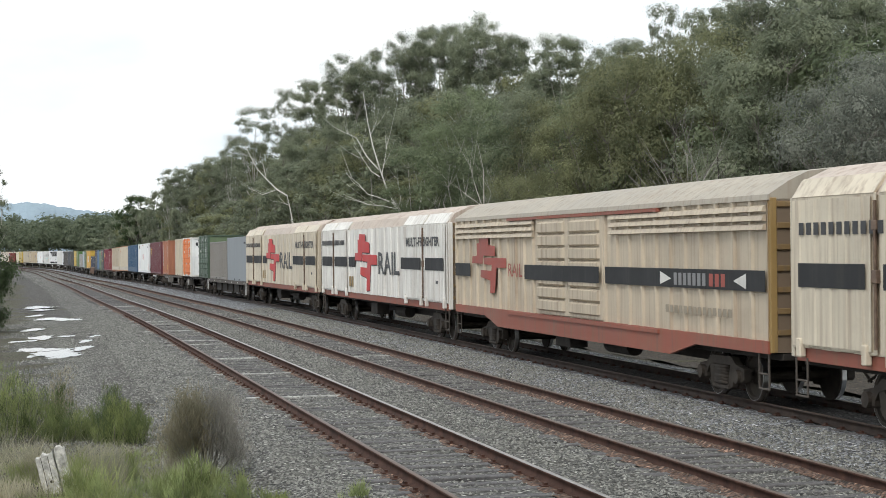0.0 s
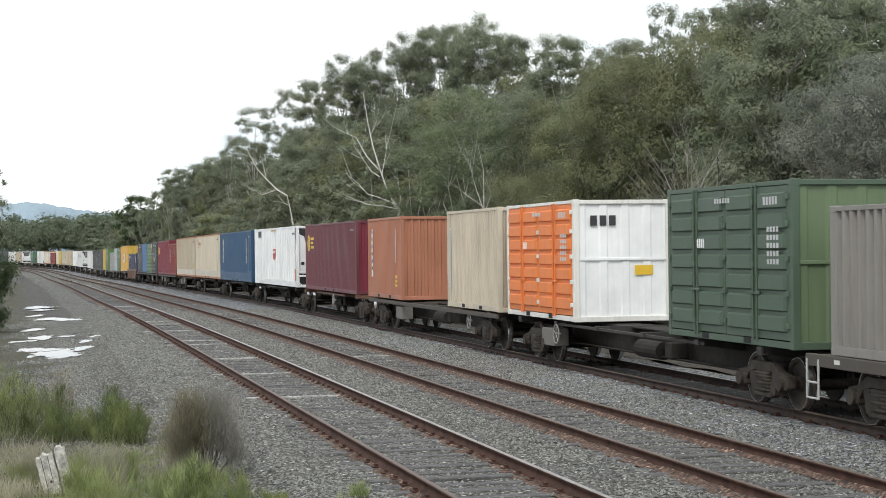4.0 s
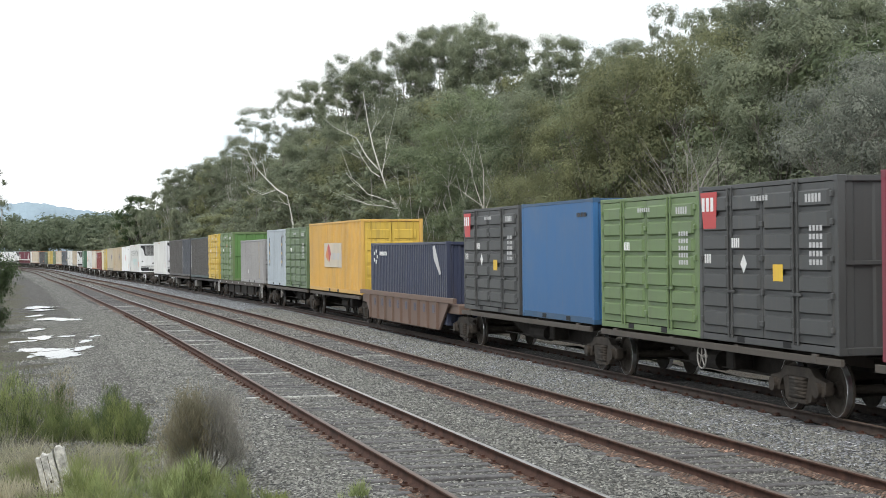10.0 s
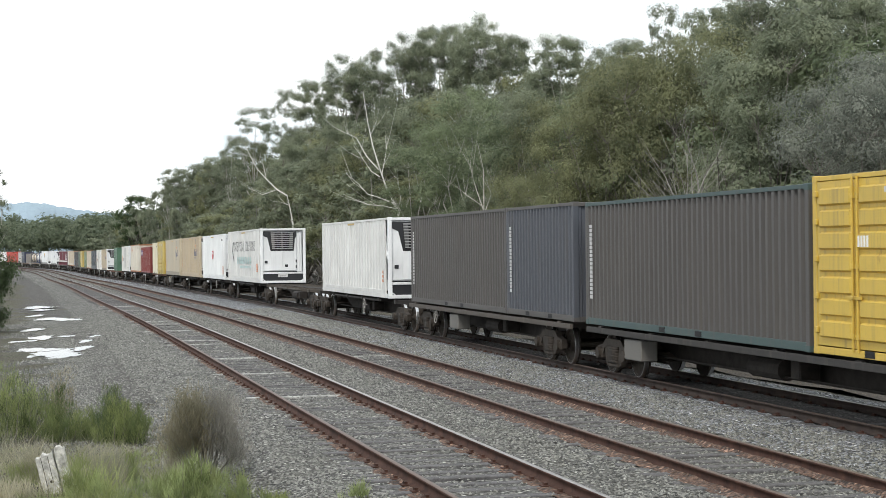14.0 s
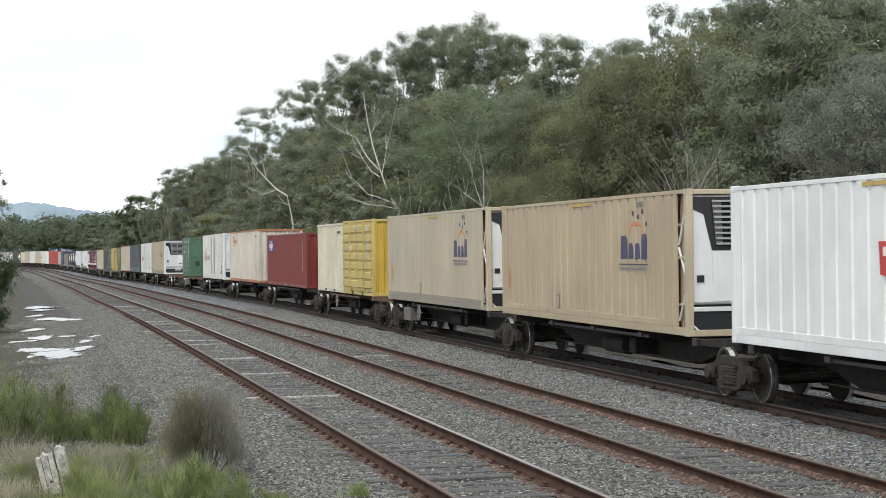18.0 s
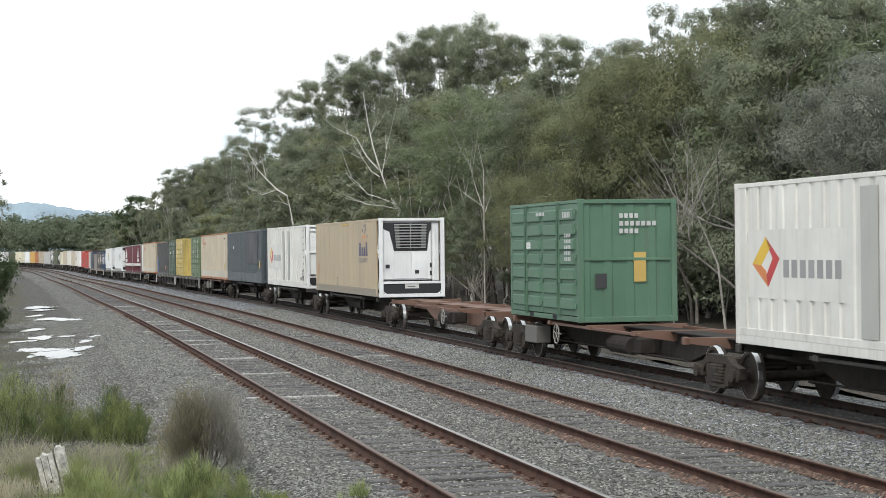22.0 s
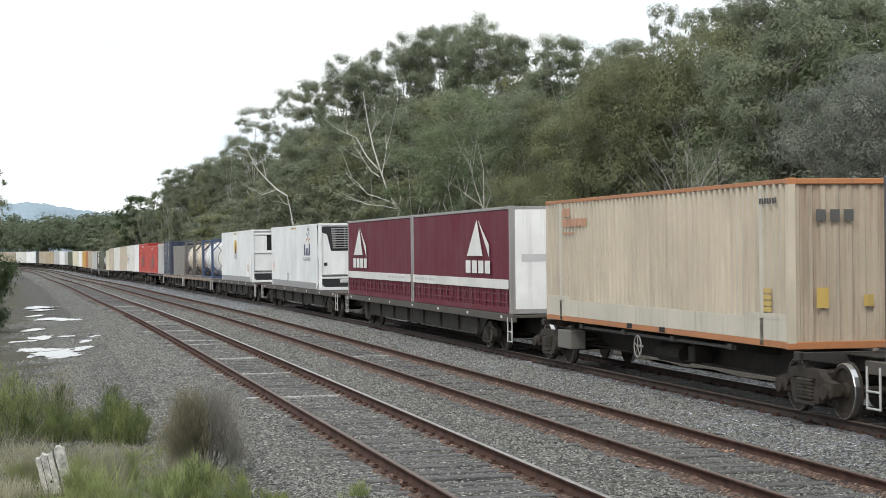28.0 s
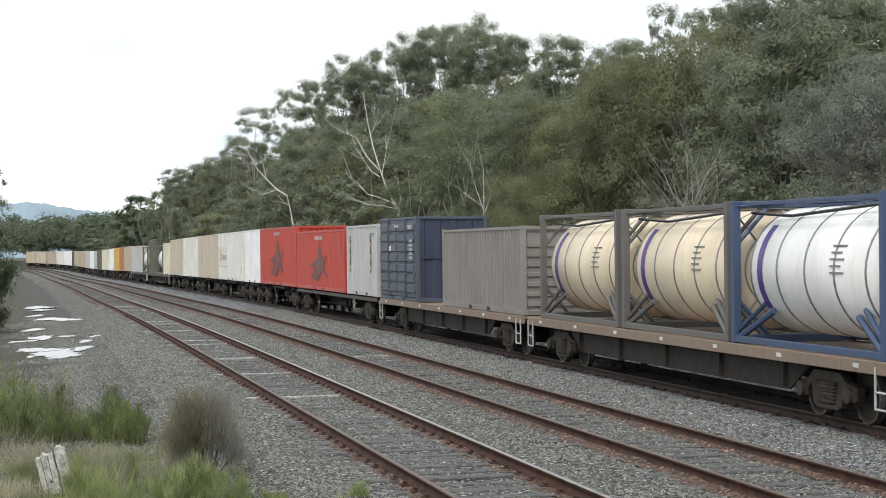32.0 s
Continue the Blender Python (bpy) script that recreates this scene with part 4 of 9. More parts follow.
def reefer(place, uc, L, H, body, label, unit="black_top", marks=None, trim=None, side="reefer", base=None, front=None):
    """A refrigerated container with its cooling machine on the front end."""
    c = thing("refrigerated_container", label, "container", "containers of the freight train")
    white = paint("reefer_white", (0.76, 0.77, 0.77), 0.35, 0.1)
    trim = trim or body
    h = L / 2
    frame_of(c, L, H, trim, None, None, front or white)
    lower_rail(c, L, base or trim, 0.17, False)
    for sy in (-1, 1):
        y = sy * (HW - 0.002)
        side_wall(c, L, H, body, sy, side, 0.17, 0.7)
        part("kick_rail", Shape().box(-h + 0.15, h - 0.8, min(y, y - sy * 0.03), max(y, y - sy * 0.03), 0.17, 0.3, 0.006), base or trim, c)
        part("frame_post", Shape().box(h - 0.78, h - 0.6, min(y, y - sy * 0.05), max(y, y - sy * 0.05), 0.05, H - 0.05, 0.008), trim, c)
        part("frame_post", Shape().box(-h + 0.45, -h + 0.52, min(y, y - sy * 0.05), max(y, y - sy * 0.05), 0.05, H - 0.05, 0.008), trim, c)
    roof_of(c, L, H, body)
    end_wall(c, L, H, body, -1, "doors", M_REFLECT)
    x = h - 0.42
    part("bulkhead", Shape().box(h - 0.68, x, -HW + 0.12, HW - 0.12, 0.13, H - 0.1), white if front is None else trim, c)
    for sy in (-1, 1):
        y = sy * (HW - 0.06)
        for z0, z1 in ((0.3, 1.0), (1.75, 1.05), (1.8, H - 0.25)):
            part("diagonal_brace", Shape().rod((h - 0.6, y, z0), (h - 0.13, y, z1), 0.024, n=6), white, c)
        for z in (0.62, 1.55, 2.2):
            part("rung", Shape().box(h - 0.6, h - 0.14, y - 0.02, y + 0.02, z - 0.025, z + 0.025, 0.005), trim, c)
    y1 = HW - 0.46 if unit == "black_top" else HW - 0.33
    m = part("cooling_machine", Shape().box(x, h - 0.1, -HW + 0.11, y1, 0.62, H - 0.13, 0.05), white, c, "white cooling machine casing")
    xf = h - 0.098
    # Black strip drawn as the shade in the gap below the casing.
    part("shadow_gap", Shape().box(x, h - 0.12, -HW + 0.13, y1, 0.585, 0.625), M_BLACK, m)
    part("lower_panel", Shape().box(x, h - 0.06, -HW + 0.09, HW - 0.09, 0.06, 0.485, 0.01), M_MACHINE, m, "black lower panel")
    part("cross_bar", Shape().box(h - 0.1, h - 0.02, -HW + 0.1, HW - 0.1, 0.49, 0.58, 0.01), white, m)
    for sy in (-1, 1):
        part("corner_brace", Shape().rod((h - 0.04, sy * (HW - 0.1), 0.24), (h - 0.04, sy * (HW - 0.32), 0.06), 0.025, n=6), white, m)
    if unit == "black_top":
        part("data_plate", Shape().box(h - 0.059, h - 0.05, -0.27, 0.25, 0.32, 0.5), M_REFLECT, m, "white data plate")
        part("print_bar", Shape().box(h - 0.05, h - 0.047, -0.18, 0.12, 0.37, 0.395), M_MACHINE, m)
        out = [(-HW + 0.125, H - 0.16), (0.74, H - 0.16), (0.74, H - 0.42), (0.655, H - 0.55), (0.58, H - 1.21), (-0.66, H - 1.21), (-0.83, H - 0.5), (-HW + 0.125, H - 0.38)]
        part("black_cowl", Shape().prism(out, xf, xf + 0.012, "x"), M_MACHINE, m, "black cowl round the grille")
        grey = paint("grille_grey", (0.36, 0.36, 0.36), 0.4, 0.1)
        gr = part("grille", Shape().prism([(-0.69, H - 0.2), (0.59, H - 0.2), (0.53, H - 1.13), (-0.58, H - 1.13)], xf + 0.013, xf + 0.02, "x"), M_BLACK, m, "dark intake grille")
        for y2, y3 in ((-0.66, -0.47), (0.38, 0.56)):
            part("grille_cheek", Shape().prism([(y2, H - 0.23), (y3, H - 0.23), (y3 * 0.93, H - 1.1), (y2 * 0.88, H - 1.1)], xf + 0.021, xf + 0.03, "x"), M_CHEEK, gr)
        for i in range(9):
            z = H - 0.24 - i * 0.105
            part("grille_slat", Shape().box(xf + 0.03, xf + 0.08, -0.665 + i * 0.011, 0.565 - i * 0.006, z - 0.024, z + 0.018, 0.004), grey, gr)
        part("grille_bar", Shape().box(xf + 0.03, xf + 0.05, -0.06, -0.03, H - 1.12, H - 0.2), grey, gr)
        for a, b in ((-0.66, -0.02), (0.0, 0.6)):
            part("service_door", Shape().box(xf, xf + 0.02, a, b, 0.68, H - 1.23, 0.012), white, m)
        part("door_latch", Shape().box(xf + 0.02, xf + 0.03, 0.11, 0.26, 0.86, 0.99), M_MACHINE, m)
        part("gauge", Shape().box(xf + 0.003, xf + 0.02, -0.98, -0.83, 1.06, 1.2), M_MACHINE, m)
        for z in (0.8, 1.09):
            part("socket", Shape().box(xf, xf + 0.012, 0.68, 0.745, z, z + 0.16), M_MACHINE, m)
        part("cable_duct", Shape().box(x, h - 0.14, HW - 0.45, HW - 0.2, 0.6, H - 0.2, 0.012).rod((h - 0.12, HW - 0.33, 0.7), (h - 0.12, HW - 0.33, H - 0.3), 0.03, n=6), white, m)
    else:
        gr = part("grille", Shape().box(xf, xf + 0.02, -0.35, HW - 0.4, H - 1.15, H - 0.25), M_BLACK, m, "black grille")
        sl = Shape()
        for i in range(16):
            z = H - 0.3 - i * 0.053
            sl.box(xf + 0.02, xf + 0.035, -0.33, HW - 0.42, z - 0.01, z)
        part("grille_slat", sl, M_MACHINE, gr)
        bd = Shape()
        for i in range(6):
            bd.box(xf, xf + 0.012, -HW + 0.2, -0.37, H - 0.35 - i * 0.17, H - 0.21 - i * 0.17, 0.004)
        part("louvre_panel", bd, white, m)
        part("service_door", Shape().box(xf, xf + 0.015, -HW + 0.2, -0.3, 0.66, H - 1.3, 0.01).box(xf, xf + 0.015, -0.27, HW - 0.4, 0.66, H - 1.3, 0.01), white, m)
        lad = Shape()
        for z in (0.55, 1.65, H - 0.25):
            lad.box(h - 0.14, h - 0.02, -HW + 0.12, HW - 0.12, z - 0.04, z + 0.03, 0.008)
        part("cross_rail", lad, white, m)
    if marks:
        marks(c, L, H)
    set_on(c, place, uc)
    return c


K_GREYBLOCK = paint("grey_block_print", (0.30, 0.30, 0.30), 0.5, 0.1)
K_GREYPRINT = paint("grey_print", (0.22, 0.22, 0.21), 0.5, 0.1)


def tank_container(place, uc, label, frame_mat, tank_mat, stripe=True):
    """A frame with a lying tank of twenty feet."""
    L, H = FT[20], 2.59
    c = thing("tank_container", label, "tank container", "containers of the freight train")
    h = L / 2
    for sx in (-1, 1):
        x = sx * (h - 0.08)
        for sy in (-1, 1):
            part("corner_post", Shape().box(x - 0.075, x + 0.075, sy * (HW - 0.08) - 0.075, sy * (HW - 0.08) + 0.075, 0, H, 0.012), frame_mat, c)
            for p, q, rr in (((x, sy * (HW - 0.14), 0.75), (x, sy * 0.5, 0.12), 0.045), ((x, sy * (HW - 0.14), H - 0.75), (x, sy * 0.5, H - 0.12), 0.045), ((x, sy * (HW - 0.1), 0.2), (x - sx * 1.0, sy * 0.98, 0.75), 0.045), ((x, sy * (HW - 0.1), H - 0.1), (x - sx * 1.5, sy * 0.8, H - 0.1), 0.03), ((x - sx * 0.1, sy * (HW - 0.1), 0.1), (x - sx * 1.3, sy * 0.95, 0.62), 0.06)):
                part("brace", Shape().rod(p, q, rr, n=6), frame_mat, c)
        for z0, z1 in ((0, 0.14), (H - 0.12, H)):
            part("end_rail", Shape().box(x - 0.06, x + 0.06, -HW + 0.1, HW - 0.1, z0, z1, 0.01), frame_mat, c)
    for sy in (-1, 1):
        part("side_rail", Shape().box(-h + 0.15, h - 0.15, sy * (HW - 0.06) - 0.05, sy * (HW - 0.06) + 0.05, 0.02, 0.14, 0.008), frame_mat, c)
        part("top_rail", Shape().box(-h + 0.15, h - 0.15, sy * (HW - 0.2) - 0.035, sy * (HW - 0.2) + 0.035, H - 0.1, H - 0.03, 0.008), frame_mat, c)
    r = 1.13
    e = h - 0.22
    pr = [(-e, 0.0), (-e + 0.03, 0.35), (-e + 0.12, 0.72), (-e + 0.28, 0.98), (-e + 0.5, r)]
    pr += [(a * -1, b) for a, b in pr[::-1]]
    t = part("tank", Shape().lathe(pr, "x", (0, 0, 1.33), 40), tank_mat, c, smooth=True)
    bd = Shape()
    for k in range(5):
        x = -e + 0.55 + k * (2 * e - 1.1) / 4
        bd.lathe([(x - 0.028, r - 0.004), (x - 0.028, r + 0.01), (x + 0.028, r + 0.01), (x + 0.028, r - 0.004)], "x", (0, 0, 1.33), 40)
    part("cladding_band", bd, plain("band_steel", (0.25, 0.25, 0.25), 0.4, 0.6), t)
    if stripe:
        sh = Shape()
        x = -e + 0.95
        sh.lathe([(x - 0.11, r + 0.004), (x - 0.11, r + 0.010), (x + 0.11, r + 0.010), (x + 0.11, r + 0.004)], "x", (0, 0, 1.33), 40)
        sh.f = [f for f in sh.f if len(f) == 4 and all(sh.v[i][1] < 0.0 and 0.55 < sh.v[i][2] < 2.15 for i in f)]
        part("stripe", sh, PAINT_VIOLET, t, "dark violet stripe")
    mk = Shape()
    for i in range(5):
        z = 1.75 - i * 0.11
        yy = -math.sqrt(max(0.01, (r + 0.01) ** 2 - (z - 1.33) ** 2))
        mk.box(1.0, 1.5 - 0.12 * (i % 2), yy - 0.006, yy + 0.03, z, z + 0.028)
    part("small_print", mk, K_GREYPRINT, t, "rows of small dark writing")
    for sy in (-1, 1):
        for z0, z1 in ((0.12, 1.02), (H - 0.12, 1.64)):
            part("end_strap", Shape().rod((h - 0.1, sy * (HW - 0.14), z0), (e + 0.02, sy * 0.36, z1), 0.02, n=6), frame_mat, c)
    part("end_ring", Shape().lathe([(e - 0.115, 0.70), (e - 0.095, 0.715), (e - 0.1, 0.735), (e - 0.125, 0.735)], "x", (0, 0, 1.33), 40), K_GREYPRINT, t, "thin dark ring on the tank end")
    part("vent_pipe", Shape().rod((-h + 0.2, -0.86, H - 0.22), (-h + 1.6, -0.7, H - 0.3), 0.03, n=6).rod((-h + 1.6, -0.7, H - 0.3), (h - 0.9, -0.62, H - 0.16), 0.03, n=6), M_MACHINE, c)
    part("walkway", Shape().box(-h + 0.5, h - 0.5, -0.25, 0.25, H - 0.08, H - 0.05), frame_mat, c)
    set_on(c, place, uc)
    return c, t, e, r

# paints of the train
PAINT_NAVY = paint("navy_paint", (0.034, 0.042, 0.078), 0.45, 0.25)
PAINT_VIOLET = paint("violet_paint", (0.06, 0.03, 0.20), 0.4, 0.1)
M_DARKMARK = paint("dark_marking", (0.035, 0.035, 0.038), 0.5, 0.1)
M_MACHINE = paint("black_machine_panel", (0.022, 0.023, 0.026), 0.4, 0.08)
P_WHITE = paint("white_reefer_paint", (0.79, 0.80, 0.79), 0.4, 0.07)
P_WHITE2 = paint("soiled_white_paint", (0.70, 0.69, 0.645), 0.45, 0.17, runs=0.16)
P_BEIGE = paint("beige_paint", (0.45, 0.385, 0.285), 0.5, 0.25, runs=0.16)
P_BEIGE3 = paint("clean_beige_paint", (0.575, 0.51, 0.40), 0.5, 0.12, runs=0.05)
P_BEIGE2 = paint("pale_beige_paint", (0.53, 0.465, 0.36), 0.5, 0.25, runs=0.16)
P_TAN = paint("tan_paint", (0.455, 0.365, 0.24), 0.5, 0.2, runs=0.16)
P_TAN2 = paint("light_tan_paint", (0.49, 0.42, 0.30), 0.5, 0.2, runs=0.16)
P_CREAM = paint("cream_paint", (0.66, 0.62, 0.48), 0.5, 0.12, runs=0.16)
P_GREY = paint("blue_grey_paint", (0.235, 0.26, 0.28), 0.5, 0.18)
P_TAUPE = paint("taupe_grey_paint", (0.225, 0.21, 0.19), 0.55, 0.35)
P_ASH = paint("ash_grey_paint", (0.31, 0.305, 0.30), 0.55, 0.25)
P_BASETAN = paint("grey_tan_base_paint", (0.29, 0.255, 0.20), 0.6, 0.3)
P_PALEBLUE = paint("pale_blue_grey_paint", (0.40, 0.45, 0.49), 0.5, 0.2)
P_DGREEN = paint("dark_green_paint", (0.062, 0.10, 0.066), 0.5, 0.3, 0.3)
P_GREEN = paint("faded_green_paint", (0.125, 0.18, 0.095), 0.5, 0.3, 0.3)
P_LGREEN = paint("light_green_paint", (0.135, 0.20, 0.085), 0.5, 0.3, 0.3)
P_BGREEN = paint("bright_green_paint", (0.10, 0.215, 0.06), 0.5, 0.2)
P_SGREEN = paint("sea_green_paint", (0.082, 0.168, 0.108), 0.5, 0.3, 0.3)
P_ORANGE = paint("orange_paint", (0.72, 0.20, 0.045), 0.5, 0.2)
P_ORANGERAIL = paint("orange_rail_paint", (0.42, 0.17, 0.065), 0.55, 0.4)
P_BRICK = paint("brick_paint", (0.37, 0.15, 0.085), 0.5, 0.2)
P_MAROON = paint("maroon_paint", (0.135, 0.035, 0.045), 0.5, 0.15)
P_MAROON2 = paint("crimson_paint", (0.19, 0.025, 0.045), 0.5, 0.15)
P_RED = paint("brown_red_paint", (0.20, 0.032, 0.026), 0.5, 0.12)
P_BRED = paint("bright_red_paint", (0.46, 0.06, 0.04), 0.5, 0.15)
P_BLUE = paint("mid_blue_paint", (0.022, 0.075, 0.155), 0.5, 0.12)
P_BLUE2 = paint("clear_blue_paint", (0.026, 0.12, 0.29), 0.5, 0.15)
P_WHITE3 = paint("dulled_white_paint", (0.66, 0.66, 0.635), 0.5, 0.15, runs=0.14)
P_TEALRAIL = paint("worn_teal_paint", (0.05, 0.082, 0.08), 0.6, 0.45, 0.2)
P_DARK = paint("charcoal_paint", (0.058, 0.06, 0.06), 0.5, 0.3, 0.3)
P_DARK2 = paint("dark_brown_grey_paint", (0.075, 0.070, 0.066), 0.55, 0.25)
P_DARKB = paint("dark_blue_grey_paint", (0.066, 0.073, 0.088), 0.55, 0.3)
P_SLATE = paint("slate_paint", (0.070, 0.086, 0.096), 0.5, 0.2)
P_SLATE2 = paint("slate_patch_paint", (0.030, 0.029, 0.037), 0.5, 0.1)
P_YELLOW = paint("golden_yellow_paint", (0.60, 0.36, 0.085), 0.5, 0.2)
P_YELLOW2 = paint("yellow_paint", (0.57, 0.39, 0.06), 0.5, 0.38, 0.4)
P_YELLOW3 = paint("lemon_yellow_paint", (0.53, 0.41, 0.125), 0.5, 0.45, 0.45)
P_TARP = paint("dark_tarp_paint", (0.065, 0.065, 0.066), 0.55, 0.15)
P_LBAND = paint("pale_band_paint", (0.55, 0.505, 0.415), 0.5, 0.3)
P_OLIVE = paint("olive_paint", (0.085, 0.10, 0.055), 0.5, 0.3)
K_RED = paint("red_marking", (0.52, 0.035, 0.035), 0.45, 0.08)
K_YEL = paint("yellow_marking", (0.72, 0.46, 0.03), 0.45, 0.1)
K_NAVY = paint("navy_marking", (0.03, 0.03, 0.10), 0.45, 0.08)
K_ORANGE = paint("orange_marking", (0.62, 0.20, 0.05), 0.45, 0.1)
K_ORANGEFADE = paint("faded_orange_marking", (0.50, 0.25, 0.14), 0.5, 0.2)
K_YEL_OLD2 = paint("worn_yellow_marking", (0.52, 0.36, 0.10), 0.5, 0.3)
K_BLUE = paint("blue_marking", (0.04, 0.08, 0.34), 0.45, 0.05)
K_CYAN = paint("cyan_marking", (0.50, 0.66, 0.64), 0.5, 0.2)
K_GREYMARK = paint("worn_dark_marking", (0.09, 0.088, 0.085), 0.5, 0.3)
K_GREY = paint("grey_marking", (0.22, 0.22, 0.22), 0.5, 0.1)
D_RUST = paint("rusty_brown_deck", (0.155, 0.085, 0.06), 0.65, 0.4, 0.3)
D_RUSTPALE = paint("pale_rusty_deck", (0.23, 0.165, 0.12), 0.65, 0.4, 0.35)
D_GREY = paint("grey_brown_deck", (0.072, 0.061, 0.051), 0.75, 0.4, 0.2)
D_DARK = paint("dark_deck", (0.03, 0.027, 0.025), 0.75, 0.3)
D_WELL = paint("brown_well_paint", (0.16, 0.105, 0.08), 0.65, 0.4, 0.2)


# ---- markings ----
def plates(c, L, H, mat=M_DARKMARK):
    """Small rows of writing near the front top, as on every box."""
    bars(c, "id_number", L / 2 - 1.25, L / 2 - 0.45, H - 0.42, H - 0.32, mat, n=7, label="row of small painted digits as bars")


def m_orange_label(c, L, H):
    bars(c, "company_name", -L / 2 + 1.45, -L / 2 + 2.1, H - 0.42, H - 0.22, K_ORANGEFADE, n=3, gap=0.2, label="faded orange block lettering")
    bars(c, "company_name", -L / 2 + 1.45, -L / 2 + 3.4, H - 0.66, H - 0.47, K_ORANGEFADE, n=8, gap=0.15, label="faded orange block lettering")
    bars(c, "small_print", -L / 2 + 1.45, -L / 2 + 2.4, H - 0.84, H - 0.79, K_ORANGEFADE)
    bars(c, "warning_sticker", L / 2 - 1.1, L / 2 - 0.75, 0.62, 1.05, K_YEL_OLD2, n=4, vertical=True, gap=0.2)
    plates(c, L, H)


def m_end_logo(c, L, H):
    m_orange_label(c, L, H)
    end_bars(c, "company_name", -0.72, 0.05, H - 0.74, H - 0.54, K_GREYMARK, L / 2 + 0.004, 3, "dark block lettering")
    end_bars(c, "warning_sticker", -0.72, -0.5, 0.7, 1.05, K_YEL_OLD2, L / 2 + 0.004)
    end_bars(c, "warning_sticker", 0.15, 0.33, 0.72, 0.92, K_YEL_OLD2, L / 2 + 0.004)


def m_yellow_logo(c, L, H):
    x, z = -L / 2 + 0.97, H - 0.84
    polygon(c, "logo", [(x + 0.38 * math.cos(a / 10 * 6.283), z + 0.37 * math.sin(a / 10 * 6.283)) for a in range(10)], K_YEL, label="yellow oval emblem")
    for i in range(4):
        bars(c, "logo_stripe", x - 0.1, x + 0.12, z - 0.24 + 0.13 * i, z - 0.18 + 0.13 * i, P_MAROON, y=-HW - 0.009)
    for i in range(3):
        bars(c, "company_name", x + 0.5, x + 1.45 - 0.25 * (i % 2), z + 0.14 - 0.19 * i, z + 0.25 - 0.19 * i, K_YEL, n=5, gap=0.2, label="yellow lettering")
    plates(c, L, H, K_GREY)


def m_red_square(c, L, H):
    polygon(c, "logo", [(-0.3, 1.32), (0.2, 1.24), (0.5, 1.4), (0.55, 1.84), (-0.35, 1.82)], K_RED, label="red square emblem")
    bars(c, "logo_mark", -0.2, 0.4, 1.6, 1.74, M_WHITE, y=-HW - 0.009, n=3)
    bars(c, "warning_sticker", L / 2 - 0.55, L / 2 - 0.2, H * 0.12, H * 0.3, K_ORANGE, n=1)
    bars(c, "roof_sticker", -0.9, 0.6, H - 0.185, H - 0.115, K_YEL_OLD2, n=1)
    plates(c, L, H)


def m_dark_name(c, L, H):
    m_red_square(c, L, H)
    for dx in (0.0, 0.38, 0.76):
        bars(c, "company_name", -L / 2 + 1.55 + dx, -L / 2 + 1.87 + dx, H - 0.45, H - 0.14, M_DARKMARK)


def arc_name(c, x, z, k, q, mat, swirl):
    """A dark blue name as four plain shapes under an orange arc, wider than high."""
    for a, b, d, e in ((0.0, 0.56, 0.0, 1.0), (0.66, 1.06, 0.0, 0.68), (1.16, 1.58, 0.0, 0.68), (1.66, 2.1, 0.0, 1.05)):
        polygon(c, "company_name", [(x + px * k, z + pz * q) for px, pz in ((a, d), (b, d + 0.04), (b - 0.04, e - 0.12), (b - 0.14, e), (a + 0.04, e - 0.03))], mat, y=-HW + 0.011, label="dark blue plain shape of a name")
    arc = []
    for i in range(9):
        t = 0.1 + 2.6 * i / 8
        arc.append((x + (1.25 + 0.62 * math.cos(t)) * k, z + (0.8 + 0.75 * math.sin(t)) * q))
    arc += [(px, pz - 0.13 * q) for px, pz in arc[::-1]]
    polygon(c, "swirl", arc, swirl[1], y=-HW + 0.0105, label="orange arc")
    for dx, dz in ((1.4, 1.65), (1.0, 1.8), (1.75, 1.85), (2.05, 1.35)):
        bars(c, "star", x + dx * k, x + (dx + 0.12) * k, z + dz * q, z + (dz + 0.18) * q, mat)
    bars(c, "underline", x - 0.1 * k, x + 2.2 * k, z - 0.22 * q, z - 0.17 * q, mat)
    bars(c, "slogan", x, x + 2.1 * k, z - 0.42 * q, z - 0.32 * q, K_GREY, n=9)


def m_arc_name(c, L, H):
    body = [o for o in c.children if o.name.startswith("side_wall")][0].data.materials[0]
    arc_name(c, L / 2 - 4.1, 1.5, 0.82, 0.52, K_NAVY, (body, K_ORANGE))
    bars(c, "roof_sticker", -0.6, 0.9, H - 0.185, H - 0.115, K_YEL_OLD2, n=1)
    bars(c, "warning_sticker", -L / 2 + 0.65, -L / 2 + 0.85, H * 0.25, H * 0.42, K_ORANGE, n=4, vertical=True)
    bars(c, "serial_number", L / 2 - 3.0, L / 2 - 2.5, H - 0.3, H - 0.18, K_GREY, n=3)
    bars(c, "hatch", -1.9, -1.65, H * 0.1, H * 0.22, K_GREY)
    bars(c, "hatch_inner", -1.86, -1.69, H * 0.115, H * 0.205, body, y=-HW - 0.009)


